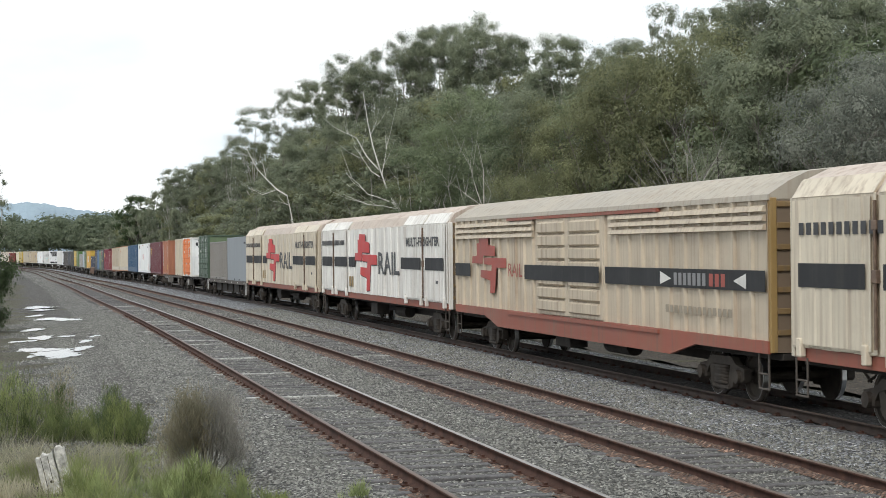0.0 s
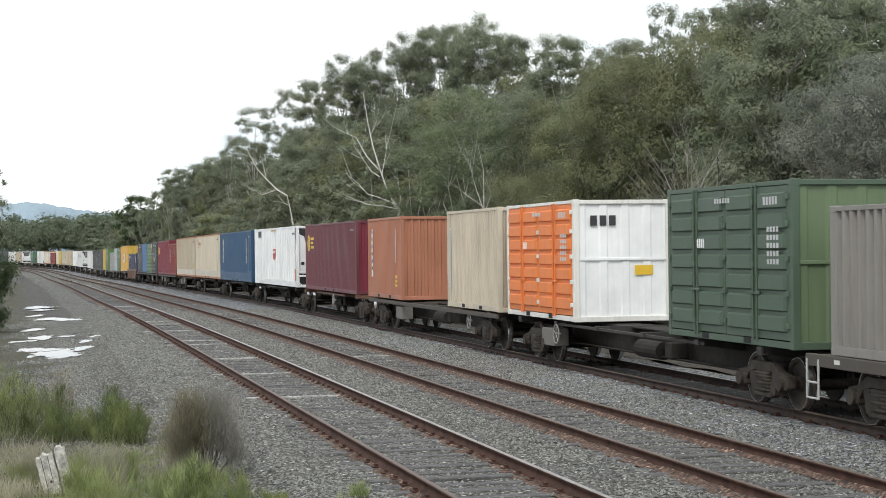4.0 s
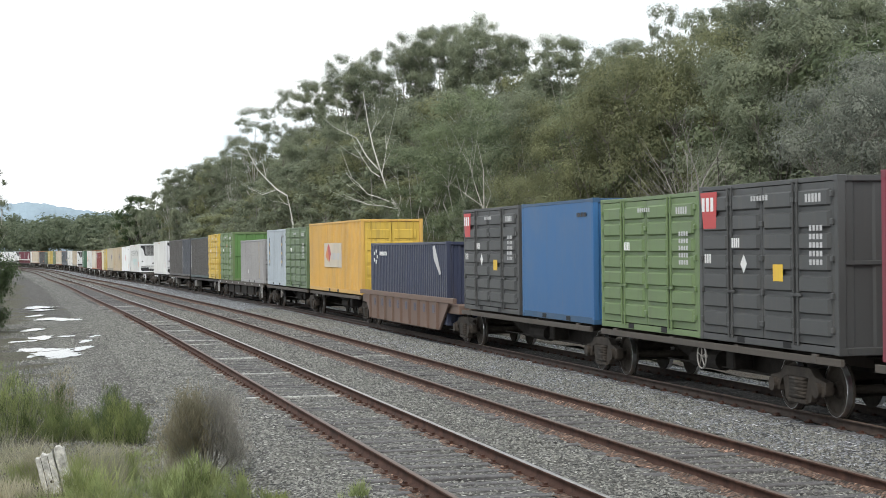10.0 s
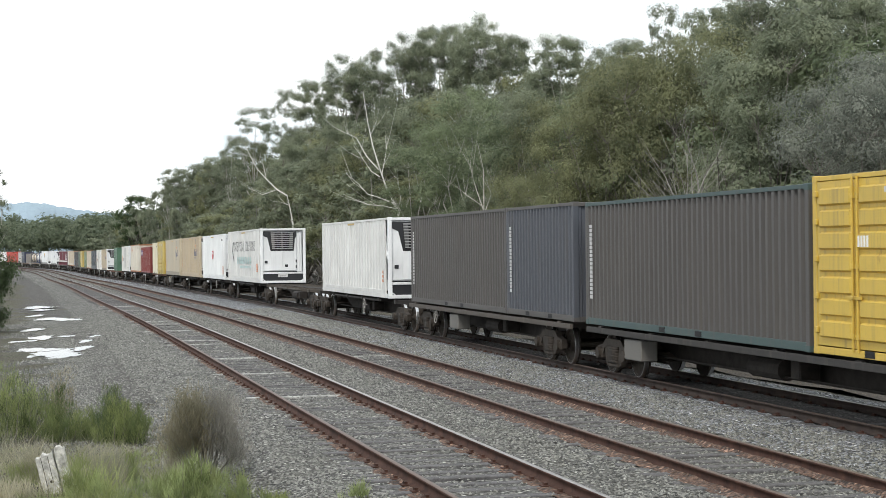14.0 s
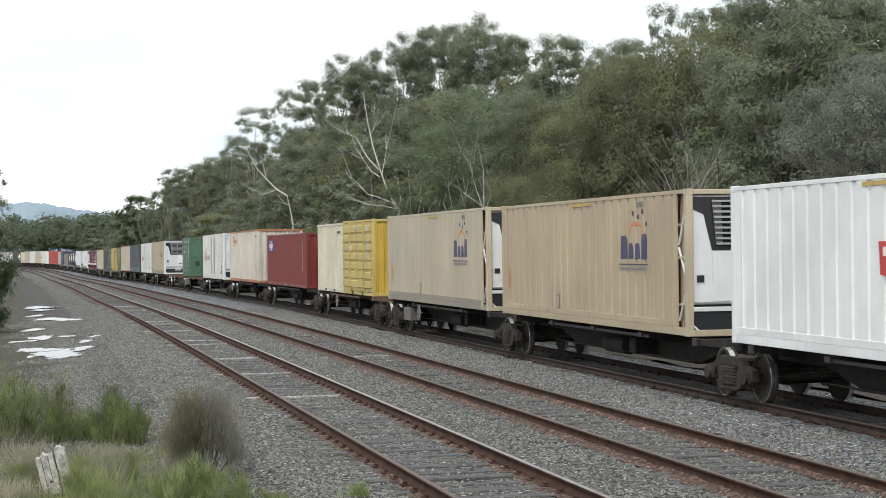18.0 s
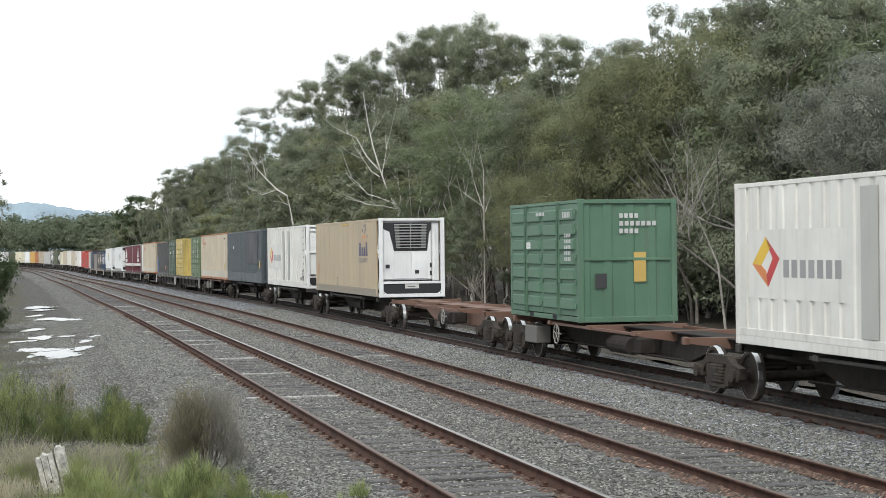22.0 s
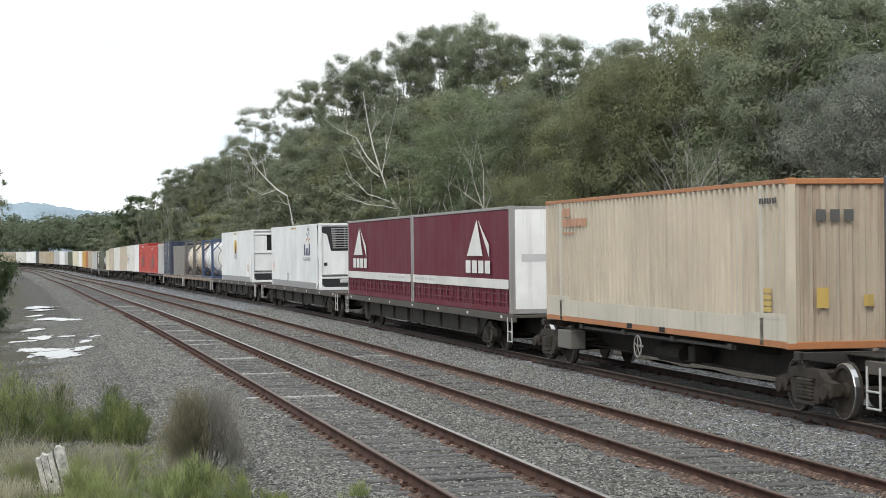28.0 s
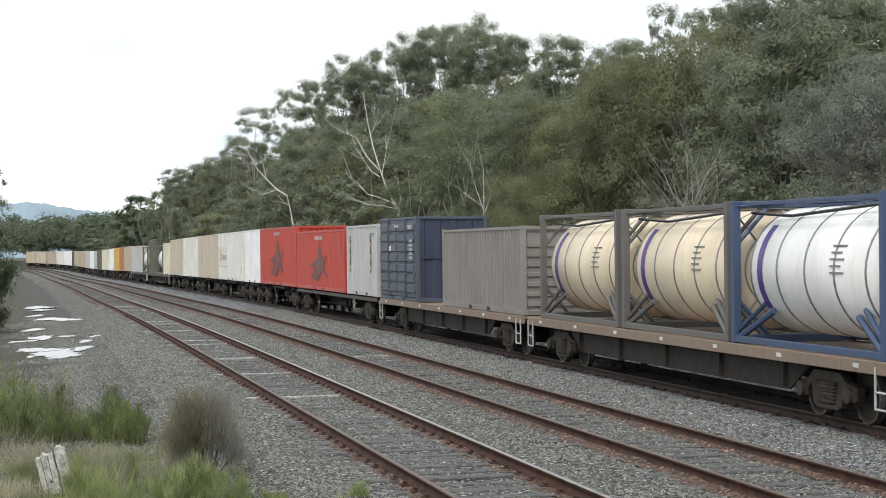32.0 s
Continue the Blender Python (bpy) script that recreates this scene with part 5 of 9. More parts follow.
def m_big_words(c, L, H):
    words(c, "lettering", "INTERMODAL", -L / 2 + 3.05, 1.73, 0.82, M_DARKMARK, -HW + 0.010, width=4.45, label="tall thin dark lettering")
    words(c, "lettering", "SOLUTIONS", -L / 2 + 7.85, 1.73, 0.82, M_DARKMARK, -HW + 0.010, width=4.1, label="tall thin dark lettering")
    for k in range(8):
        bars(c, "faded_name", -L / 2 + 4.3 + 0.8 * k, -L / 2 + 4.95 + 0.8 * k, 1.02, 1.42, K_CYAN, n=2, label="pale cyan faded lettering")
    bars(c, "faded_name", -L / 2 + 5.6, -L / 2 + 10.5, 0.78, 0.92, K_CYAN, n=9)
    polygon(c, "logo", [(-L / 2 + 2.75, 1.16), (-L / 2 + 2.15, 1.75), (-L / 2 + 2.4, 2.25), (-L / 2 + 2.85, 2.29), (-L / 2 + 2.5, 1.95), (-L / 2 + 2.45, 1.7), (-L / 2 + 2.95, 1.2)], M_DARKMARK, label="dark curved emblem")
    bars(c, "roof_sticker", -0.7, 0.9, H - 0.185, H - 0.115, K_YEL_OLD2)
    bars(c, "warning_sticker", L / 2 - 1.6, L / 2 - 1.2, H * 0.2, H * 0.36, K_ORANGE, n=4, vertical=True, gap=0.2)


def m_diamond(c, L, H):
    x, z = -L / 2 + 0.8, 1.45
    yp = -HW + 0.0115 if c.name.startswith("refrigerated") else -HW - 0.005
    bars(c, "label_panel", x - 0.2, x + 3.85, z - 0.6, z + 0.6, P_LABEL, y=yp, label="white label panel")
    polygon(c, "logo", [(x, z), (x + 0.6, z + 0.47), (x + 0.82, z + 0.3), (x + 0.4, z - 0.02)], K_YEL, y=yp - 0.004, label="yellow and red diamond emblem")
    polygon(c, "logo", [(x + 0.6, z + 0.47), (x + 1.2, z + 0.1), (x + 0.7, z - 0.4), (x + 0.62, z - 0.2), (x + 0.9, z + 0.1), (x + 0.72, z + 0.3)], K_RED, y=yp - 0.004)
    polygon(c, "logo", [(x, z), (x + 0.7, z - 0.4), (x + 0.62, z - 0.12), (x + 0.4, z - 0.02)], K_ORANGE, y=yp - 0.004)
    for i in range(7):
        a = x + 1.36 + i * 0.34
        bars(c, "company_name", a, a + 0.23, z - 0.22, z + 0.08, K_GREYBLOCK, y=yp - 0.004, label="grey block of a name")
    bars(c, "warning_sticker", L / 2 - 1.25, L / 2 - 1.0, H * 0.16, H * 0.3, K_GREY, n=3, vertical=True)


def m_diamond_reefer(c, L, H):
    m_diamond(c, L, H)
    for x in (-1.02, 0.62):
        bars(c, "patch_panel", x, x + 0.6, 0.32, H - 0.22, P_PATCH, label="grey repair strip")
    sh = Shape()
    for i in range(8):
        sh.box(L / 2 - 1.0, L / 2 - 0.9, -HW - 0.008, -HW, 0.5 + i * 0.3, 0.58 + i * 0.3)
    part("rivet_plate", sh, M_DARKMARK, c)
    bars(c, "caption", L / 2 - 1.9, L / 2 - 0.8, 0.36, 0.5, K_GREY, n=6)


P_PANELFADE = paint("faded_panel_white", (0.62, 0.54, 0.42), 0.5, 0.2)
P_LABEL = paint("label_white", (0.68, 0.67, 0.63), 0.45, 0.12)
P_PATCH = paint("patch_grey", (0.42, 0.42, 0.39), 0.5, 0.15)


def m_vertical_pair(c, L, H):
    for x in (-L / 2 + 1.75 if L > 8 else -L / 2 + 0.7, L / 2 - 2.15 if L > 8 else L / 2 - 1.3):
        m = P_LABEL if L > 8 else M_DARKMARK
        for i in range(10):
            z = H - 0.4 - i * 0.145
            bars(c, "vertical_name", x, x + 0.16 + 0.05 * (i % 3), z - 0.125, z, K_YEL_OLD2 if i % 3 == 2 else m)
    plates(c, L, H, K_GREY)


def m_vertical_white(c, L, H):
    bars(c, "vertical_label", -L / 2 + 0.75, -L / 2 + 1.05, 0.75, H - 0.4, P_LABEL, label="white vertical label strip")
    for i in range(6):
        bars(c, "vertical_name", -L / 2 + 0.8, -L / 2 + 1.0, 1.0 + 0.27 * i, 1.12 + 0.27 * i, K_BLUE if i % 2 else M_DARKMARK, y=-HW - 0.009)
    bars(c, "warning_sticker", L / 2 - 1.0, L / 2 - 0.65, 0.45, 0.9, K_YEL, n=3, vertical=True)
    bars(c, "id_number", L / 2 - 0.95, L / 2 - 0.85, 1.3, H - 0.4, M_WHITE, n=16, vertical=True)


def m_dark_label(c, L, H):
    bars(c, "vertical_name", -L / 2 + 0.35, -L / 2 + 0.55, 0.6, H - 0.5, K_GREY_LIGHT, n=18, vertical=True, gap=0.2, label="pale vertical lettering")


K_GREY_LIGHT = paint("pale_grey_marking", (0.50, 0.50, 0.50), 0.5, 0.1)


def m_tex(c, L, H):
    for i in range(3):
        z = 2.2 - 0.42 * i
        bars(c, "vertical_name", -L / 2 + 0.46, -L / 2 + 0.62, z - 0.3, z, M_WHITE, label="bold white shapes one above the other")
        bars(c, "vertical_name", -L / 2 + 0.46, -L / 2 + 0.92, z - 0.3, z - 0.22, M_WHITE)
        bars(c, "vertical_name", -L / 2 + 0.46, -L / 2 + (0.8 if i else 0.7), z - 0.1, z - 0.04, M_WHITE)
    bars(c, "id_number", L / 2 - 0.8, L / 2 - 0.68, 1.0, H - 0.3, K_GREY_LIGHT, n=16, vertical=True)


def m_side_door(c, L, H):
    y = -HW - 0.042
    bars(c, "notice", -L / 2 + 1.75, -L / 2 + 2.15, H * 0.6, H * 0.66, M_WHITE, y=y, n=4)
    bars(c, "notice", L / 2 - 1.15, L / 2 - 0.5, H - 0.42, H - 0.28, K_GREY_LIGHT, y=y, n=5)
    for i in range(5):
        bars(c, "notice", L / 2 - 1.0, L / 2 - 0.45, H * 0.5 + 0.14 * i, H * 0.5 + 0.09 + 0.14 * i, K_GREY_LIGHT, y=y, n=4)
    bars(c, "id_number", -0.4, 0.4, H - 0.34, H - 0.25, K_GREY_LIGHT, y=y, n=6)


def m_side_door_red(c, L, H):
    m_side_door(c, L, H)
    y = -HW - 0.043
    polygon(c, "logo", [(-L / 2 + 0.2, H - 0.12), (-L / 2 + 1.05, H - 0.12), (-L / 2 + 0.98, H - 0.8), (-L / 2 + 0.35, H - 0.8)], K_RED, y=y, label="red square emblem")
    bars(c, "logo_name", -L / 2 + 0.28, -L / 2 + 0.95, H - 0.48, H - 0.22, M_WHITE, y=y - 0.005, n=3)
    bars(c, "warning_sticker", -0.05 + L * 0.1, L * 0.16, H * 0.4, H * 0.5, K_YEL, y=y)
    bars(c, "notice", -L / 2 + 0.4, -L / 2 + 0.75, H * 0.5, H * 0.56, M_WHITE, y=y, n=3)
    polygon(c, "sign", [(-0.9, H * 0.5), (-0.75, H * 0.56), (-0.6, H * 0.5), (-0.75, H * 0.44)], M_WHITE, y=y)
    end_bars(c, "emblem", -0.3, 0.5, H - 0.9, H - 0.5, K_RED, L / 2 + 0.0)


def m_end_disc(c, L, H):
    m_side_door(c, L, H)
    sh = Shape().prism([(0.0 + 0.12 * math.cos(a / 16 * 6.283) - 0.25, H * 0.7 + 0.12 * math.sin(a / 16 * 6.283)) for a in range(16)], L / 2 - 0.03, L / 2 - 0.012, "x")
    part("end_emblem", sh, K_ORANGE, c, "orange disc emblem")
    end_bars(c, "disc_bar", -0.36, -0.14, H * 0.7 - 0.03, H * 0.7 + 0.02, M_DARKMARK, L / 2 - 0.011)
    polygon(c, "emblem", [(0.5, H * 0.68), (0.7, H * 0.7), (0.7, H * 0.76), (0.5, H * 0.74)], K_ORANGE, y=-HW - 0.042)


def m_end_numbers(c, L, H):
    m_side_door(c, L, H)
    for i, (a, b) in enumerate(((-0.2, 0.3), (-0.2, 0.75), (-0.2, 0.3))):
        end_bars(c, "id_number", a, b, H - 0.45 - 0.18 * i, H - 0.34 - 0.18 * i, K_GREY_LIGHT, L / 2 - 0.03, 4 if b < 0.5 else 7)
    end_bars(c, "warning_sticker", 0.15, 0.45, 0.95, 1.65, K_YEL_OLD2, L / 2 - 0.03)
    end_bars(c, "notice", -0.8, -0.52, 0.8, 1.15, M_DARKMARK, L / 2 - 0.03)


def m_end_white(c, L, H):
    m_side_door(c, L, H)
    end_bars(c, "company_name", -0.8, -0.1, H - 0.62, H - 0.38, M_DARKMARK, L / 2 - 0.03, 3, "dark block lettering")
    end_bars(c, "warning_sticker", 0.3, 0.75, H * 0.38, H * 0.46, K_YEL, L / 2 - 0.03)


def m_blue_square(c, L, H):
    polygon(c, "logo", [(-L / 2 + 0.8, H - 0.84), (-L / 2 + 2.25, H - 0.84), (-L / 2 + 2.25, H - 0.3), (-L / 2 + 0.8, H - 0.3)], K_BLUE, label="blue square emblem")
    bars(c, "logo_bar", -L / 2 + 1.4, -L / 2 + 1.65, H - 0.81, H - 0.33, M_WHITE, y=-HW - 0.009)
    bars(c, "logo_bar", -L / 2 + 0.9, -L / 2 + 2.15, H - 0.68, H - 0.48, M_WHITE, y=-HW - 0.009, n=5)
    bars(c, "id_number", L / 2 - 1.1, L / 2 - 0.98, 0.8, H - 0.4, K_GREY_LIGHT, n=15, vertical=True)
    sh = Shape().prism([(-0.1, 1.55), (0.25, 1.55), (0.075, 1.85)], L / 2 - 0.04, L / 2 + 0.003, "x")
    part("warning_sign", sh, K_YEL, c, "yellow warning triangle")


def m_panel_logo(c, L, H):
    bars(c, "label_panel", -2.17, 1.95, 1.03, 2.04, P_PANELFADE, label="faded white logo panel")
    polygon(c, "logo", [(-1.85, 1.5), (-1.3, 1.95), (-0.75, 1.6), (-1.2, 1.25)], K_ORANGE, y=-HW - 0.009)
    polygon(c, "logo", [(-1.3, 1.95), (-1.0, 2.0), (-0.5, 1.6), (-0.95, 1.22)], K_RED, y=-HW - 0.010)
    bars(c, "company_name", -0.4, 1.85, 1.35, 1.62, K_GREY_LIGHT, y=-HW - 0.009, n=7)


def m_navy_box(c, L, H):
    x = -L / 2 + 0.6
    for i in range(5):
        a = 6.283 * i / 5
        bars(c, "logo", x + 0.35 + 0.3 * math.cos(a) - 0.1, x + 0.35 + 0.3 * math.cos(a) + 0.12, H - 0.56 + 0.2 * math.sin(a), H - 0.43 + 0.2 * math.sin(a), M_WHITE)
    bars(c, "company_name", x + 1.1, x + 2.45, H - 0.45, H - 0.31, M_WHITE, n=6, gap=0.2)
    polygon(c, "swoosh", [(L / 2 - 1.9, H - 0.15), (L / 2 - 1.6, H - 0.12), (L / 2 - 0.75, H - 1.0), (L / 2 - 0.95, H - 1.05), (L / 2 - 1.75, H - 0.55)], K_GREY_LIGHT, label="pale curved emblem")
    end_bars(c, "company_name", -0.1, 0.7, H - 0.72, H - 0.5, M_WHITE, L / 2 + 0.002, 3)


def m_patch(c, L, H):
    bars(c, "repaint_patch", L / 2 - 5.9, L / 2 - 1.4, H * 0.36, H - 0.14, P_SLATE2, label="darker repainted patch")
    bars(c, "warning_sticker", L / 2 - 0.75, L / 2 - 0.5, 0.8, 1.2, K_YEL)
    bars(c, "hatch", -4.5, -4.3, 1.9, 2.05, M_WHITE)


def m_stain(c, L, H):
    bars(c, "blue_patch", -L / 2 + 0.15, -L / 2 + 1.3, 0.2, 1.46, P_BLUE2, label="blue repaired corner panel")
    bars(c, "orange_patch", L / 2 - 3.1, L / 2 - 2.5, 0.4, 0.7, K_ORANGE)


def m_orange_streak(c, L, H):
    bars(c, "rust_stripe", L / 2 - 1.58, L / 2 - 1.49, 0.3, H - 0.15, K_YEL_OLD2, label="rust-orange vertical stripe")
    bars(c, "notice", -L / 2 + 3.2, -L / 2 + 3.35, 0.5, 0.7, M_WHITE)


def m_bird(c, L, H):
    x, z = -L / 2 + 7.0, 1.72
    polygon(c, "logo", [(x + 0.6 * math.cos(a / 14 * 6.283), z + 0.25 + 0.47 * math.sin(a / 14 * 6.283)) for a in range(14)], K_YEL, label="yellow oval with a dark tower shape")
    polygon(c, "logo_tower", [(x - 0.35, z - 0.2), (x + 0.35, z - 0.2), (x + 0.2, z + 0.2), (x, z + 0.6), (x - 0.16, z + 0.2)], M_DARKMARK, y=-HW - 0.009)
    polygon(c, "logo_base", [(x - 0.6, z - 0.18), (x, z - 0.1), (x + 0.6, z - 0.18), (x + 0.6, z - 0.36), (x, z - 0.47), (x - 0.6, z - 0.36)], K_GREY_LIGHT, y=-HW - 0.010)
    bars(c, "roof_sticker", -0.9, 0.5, H - 0.185, H - 0.115, K_YEL_OLD2)
    bars(c, "warning_sticker", L / 2 - 1.7, L / 2 - 1.4, H * 0.2, H * 0.34, K_ORANGE, n=4, vertical=True, gap=0.15)


def m_star(c, L, H):
    pts = [(-2.2, H * 0.2), (-1.0, H * 0.36), (-2.4, H * 0.42), (-0.6, H * 0.52), (0.2, H * 0.8), (0.9, H * 0.52), (2.2, H * 0.6), (1.3, H * 0.42), (2.4, H * 0.2), (0.7, H * 0.32), (-0.2, H * 0.15)]
    polygon(c, "emblem", pts, paint("dark_red_emblem", (0.16, 0.025, 0.02), 0.5, 0.1), label="large dark red jagged emblem")
    bars(c, "roof_text", -1.0, 1.0, H - 0.4, H - 0.25, K_GREY_LIGHT, n=6)


# ---- boxcars ----
def van(u0, u1, ua, ub, body, roof, label, louvre=False, base=None):
    """A long bogie van with ribbed sides and a curved roof."""
    w = thing("freight_van", label, "railway van", "wagons of the freight train")
    um = (ua + ub) / 2
    x1, x0 = um - u0, um - u1
    zb, ze, zt = 1.0, 3.66 if louvre else 3.62, 4.2
    hw = 1.3
    base = base or body
    # roof with sloping shoulders
    prof = [(-hw - 0.02, ze - 0.02), (-hw + 0.18, ze + 0.30), (-0.62, zt - 0.06), (0, zt), (0.62, zt - 0.06), (hw - 0.18, ze + 0.30), (hw + 0.02, ze - 0.02)]
    if louvre:
        prof = [(-hw - 0.05, ze - 0.02), (-hw - 0.03, ze + 0.08), (-hw + 0.35, ze + 0.32), (-0.6, zt - 0.06), (0, zt), (0.6, zt - 0.06), (hw - 0.35, ze + 0.32), (hw + 0.03, ze + 0.08), (hw + 0.05, ze - 0.02)]
    k = len(prof)
    sh = Shape()
    n = 160
    vs, fs = [], []
    for i in range(n + 1):
        x = x0 + (x1 - x0) * i / n
        rise = 0.016 if i % 4 == 2 else 0.0
        for y, z in prof:
            vs.append((x, y, z + (rise if z > ze + 0.2 else 0.0)))
    for i in range(n):
        for j in range(k - 1):
            fs.append((i * k + j, i * k + j + 1, (i + 1) * k + j + 1, (i + 1) * k + j))
    fs += [tuple(range(k)), tuple(range(n * k, n * k + k))]
    part("roof", sh.add(vs, fs), roof, w)
    for s in (-1, 1):
        y = s * hw
        lo = zb + (0.0 if louvre else 0.17)
        part("side_wall", corrugated(x0 + 0.06, x1 - 0.06, lo, ze, y + s * 0.045, s, 0.85 if louvre else 1.15, 0.06 if louvre else 0.035, 0.12 if louvre else 0.55, 0.04), body, w)
        if louvre:
            for k2 in range(3):
                z = ze - 0.22 - 0.16 * k2
                for a, b in ((x0 + 0.2, x0 + 8.6), (x0 + 14.8, x1 - 0.2)):
                    part("louvre", Shape().prism([(y, z + 0.12), (y + s * 0.055, z + 0.10), (y + s * 0.09, z + 0.01), (y, z)], a, b, "x"), body, w)
            for a, b in ((x0 + 8.95, x0 + 11.65), (x0 + 11.65, x0 + 14.35)):
                d = part("sliding_door", Shape().box(a + 0.02, b - 0.02, min(y, y + s * 0.06), max(y, y + s * 0.06), zb + 0.22, ze - 0.1, 0.01), body, w)
                rows = [(zb + 0.3 + i * (ze - zb - 0.45) / 7, zb + 0.27 + (i + 1) * (ze - zb - 0.45) / 7) for i in range(7)]
                part("door_panel", embossed(a + 0.2, b - 0.2, y + s * 0.06, s, rows, 0.06, 0.08), body, d)
            dr = Shape().box(x0 + 6.2, x0 + 18.0, min(y, y + s * 0.09), max(y, y + s * 0.09), zb + 0.1, zb + 0.18).box(x0 + 6.2, x0 + 18.0, min(y, y + s * 0.09), max(y, y + s * 0.09), ze - 0.1, ze - 0.03)
            part("door_track", dr, base, w)
            part("floor_sill", Shape().prism([(x0 + 0.05, zb + 0.2), (x1 - 0.05, zb + 0.2), (x1 - 0.05, zb - 0.02), (x1 - 3.6, zb - 0.02), (x1 - 5.0, zb - 0.28), (x0 + 5.0, zb - 0.28), (x0 + 3.6, zb - 0.02), (x0 + 0.05, zb - 0.02)], min(y * 0.985, y * 1.039), max(y * 0.985, y * 1.039)), base, w, "red-painted floor sill")
        else:
            for a, b in ((x0 + 0.1, x0 + 3.2), (x0 + 3.3, x0 + 6.4), (x1 - 6.5, x1 - 3.4), (x1 - 3.3, x1 - 0.1)):
                d = part("plug_door", Shape().box(a, b, min(y + s * 0.04, y + s * 0.055), max(y + s * 0.04, y + s * 0.055), lo + 0.02, ze + 0.02, 0.006), body, w)
                part("shoulder_flap", Shape().prism([(y + s * 0.065, ze + 0.02), (y + s * 0.05 - s * 0.2, ze + 0.33), (y - s * 0.2, ze + 0.30), (y + s * 0.03, ze + 0.0)], a + 0.05, b - 0.05, "x"), body, d)
                part("door_sheet", corrugated(a + 0.12, b - 0.12, lo + 0.06, ze - 0.03, y + s * 0.09, s, 0.6, 0.016, 0.45, 0.08), body, d)
                for xa in (a + 0.35, b - 0.35):
                    part("door_runner", Shape().box(xa - 0.08, xa + 0.08, min(y, y + s * 0.12), max(y, y + s * 0.12), lo - 0.16, lo + 0.16, 0.02), body, d)
            for x in (x0 + 3.25, x1 - 3.35):
                part("lock_bar", Shape().rod((x, y + s * 0.1, lo + 0.1), (x, y + s * 0.1, ze - 0.1), 0.03, n=6).box(x - 0.08, x + 0.08, min(y, y + s * 0.13), max(y, y + s * 0.13), lo + 1.1, lo + 1.3, 0.01).box(x - 0.08, x + 0.08, min(y, y + s * 0.13), max(y, y + s * 0.13), lo + 1.9, lo + 2.05, 0.01), M_LOCK, w)
            part("floor_sill", Shape().box(x0 + 0.1, x1 - 0.1, min(y * 0.97, y * 0.995), max(y * 0.97, y * 0.995), zb - 0.06, lo, 0.01), base, w, "red-brown floor sill")
    for x, d in ((x0, 1), (x1, -1)):
        part("end_wall", Shape().box(min(x, x + d * 0.06), max(x, x + d * 0.06), -hw, hw, zb, ze), V_END, w)
        for y in (-hw + 0.04, hw - 0.04):
            part("end_post", Shape().box(min(x - d * 0.03, x + d * 0.1), max(x - d * 0.03, x + d * 0.1), y - 0.06, y + 0.06, zb, ze + 0.02, 0.01), K_YEL_OLD if louvre else body, w)
        for i in range(7):
            part("end_rib", Shape().box(min(x - d * 0.04, x), max(x - d * 0.04, x), -hw + 0.1, hw - 0.1, zb + 0.3 + 0.37 * i, zb + 0.4 + 0.37 * i, 0.008), K_OCHRE, w)
    part("underframe", Shape().box(x0, x1, -1.1, 1.1, 0.86, 0.98, 0.01).box(x0 + 4, x1 - 4, -0.3, 0.3, 0.55, 0.86).box(-2.2, -1.0, -1.15, -0.7, 0.45, 0.86, 0.02).rod((0.5, -0.6, 0.62), (2.2, -0.6, 0.62), 0.2, n=12), M_UNDER, w)
    for x, u in ((um - ua, ua), (um - ub, ub)):
        bogie(w, x, u)
    coupler(w, x1, 1)
    coupler(w, x0, -1)
    steps(w, x0 + 0.35, D_GREY)
    steps(w, x1 - 0.35, D_GREY)
    MOVERS.append((w, ua, ub, None))
    return w, x0, x1


M_LOCK = plain("rusty_lock_steel", (0.16, 0.11, 0.08), 0.6, 0.3, 0.4, 6)
K_OCHRE = paint("ochre_end_paint", (0.20, 0.13, 0.055), 0.6, 0.5, 0.2)
K_YEL_OLD = paint("old_yellow_paint", (0.30, 0.195, 0.07), 0.55, 0.5)
K_STRIPE = paint("black_stripe_paint", (0.02, 0.021, 0.023), 0.75, 0.2)
K_CROSS = paint("red_cross_paint", (0.52, 0.025, 0.025), 0.5, 0.15)
K_CROSSFADE = paint("faded_red_paint", (0.33, 0.07, 0.05), 0.55, 0.3)


def arrow_cross(w, x, z, k, q, mat, y):
    """A bold cross made of two interlocked stepped arrows."""
    up = [(-0.30, 1.25), (0.25, 1.22), (0.25, 0.88), (0.62, 0.80), (0.62, 0.30), (-0.05, 0.32), (-0.10, -0.1), (-0.72, -0.08), (-0.70, 0.28), (-0.42, 0.30), (-0.44, 0.95), (-0.30, 0.97)]
    lo = [(-0.02, 0.22), (1.25, 0.20), (1.25, -0.28), (0.72, -0.28), (0.60, -1.55), (0.33, -1.60), (0.36, -0.95), (-0.22, -0.80), (-0.20, -0.42), (0.42, -0.45), (0.44, -0.15), (-0.02, -0.12)]
    for o in (up, lo):
        if mat is K_CROSS:
            polygon(w, "emblem_edge", [(x + a * k + 0.09, z + b * q - 0.035) for a, b in o], K_STRIPE, y=y + 0.002, label="dark edge of the emblem")
        polygon(w, "emblem", [(x + a * k, z + b * q) for a, b in o], mat, y=y, label="bold red arrow cross emblem")


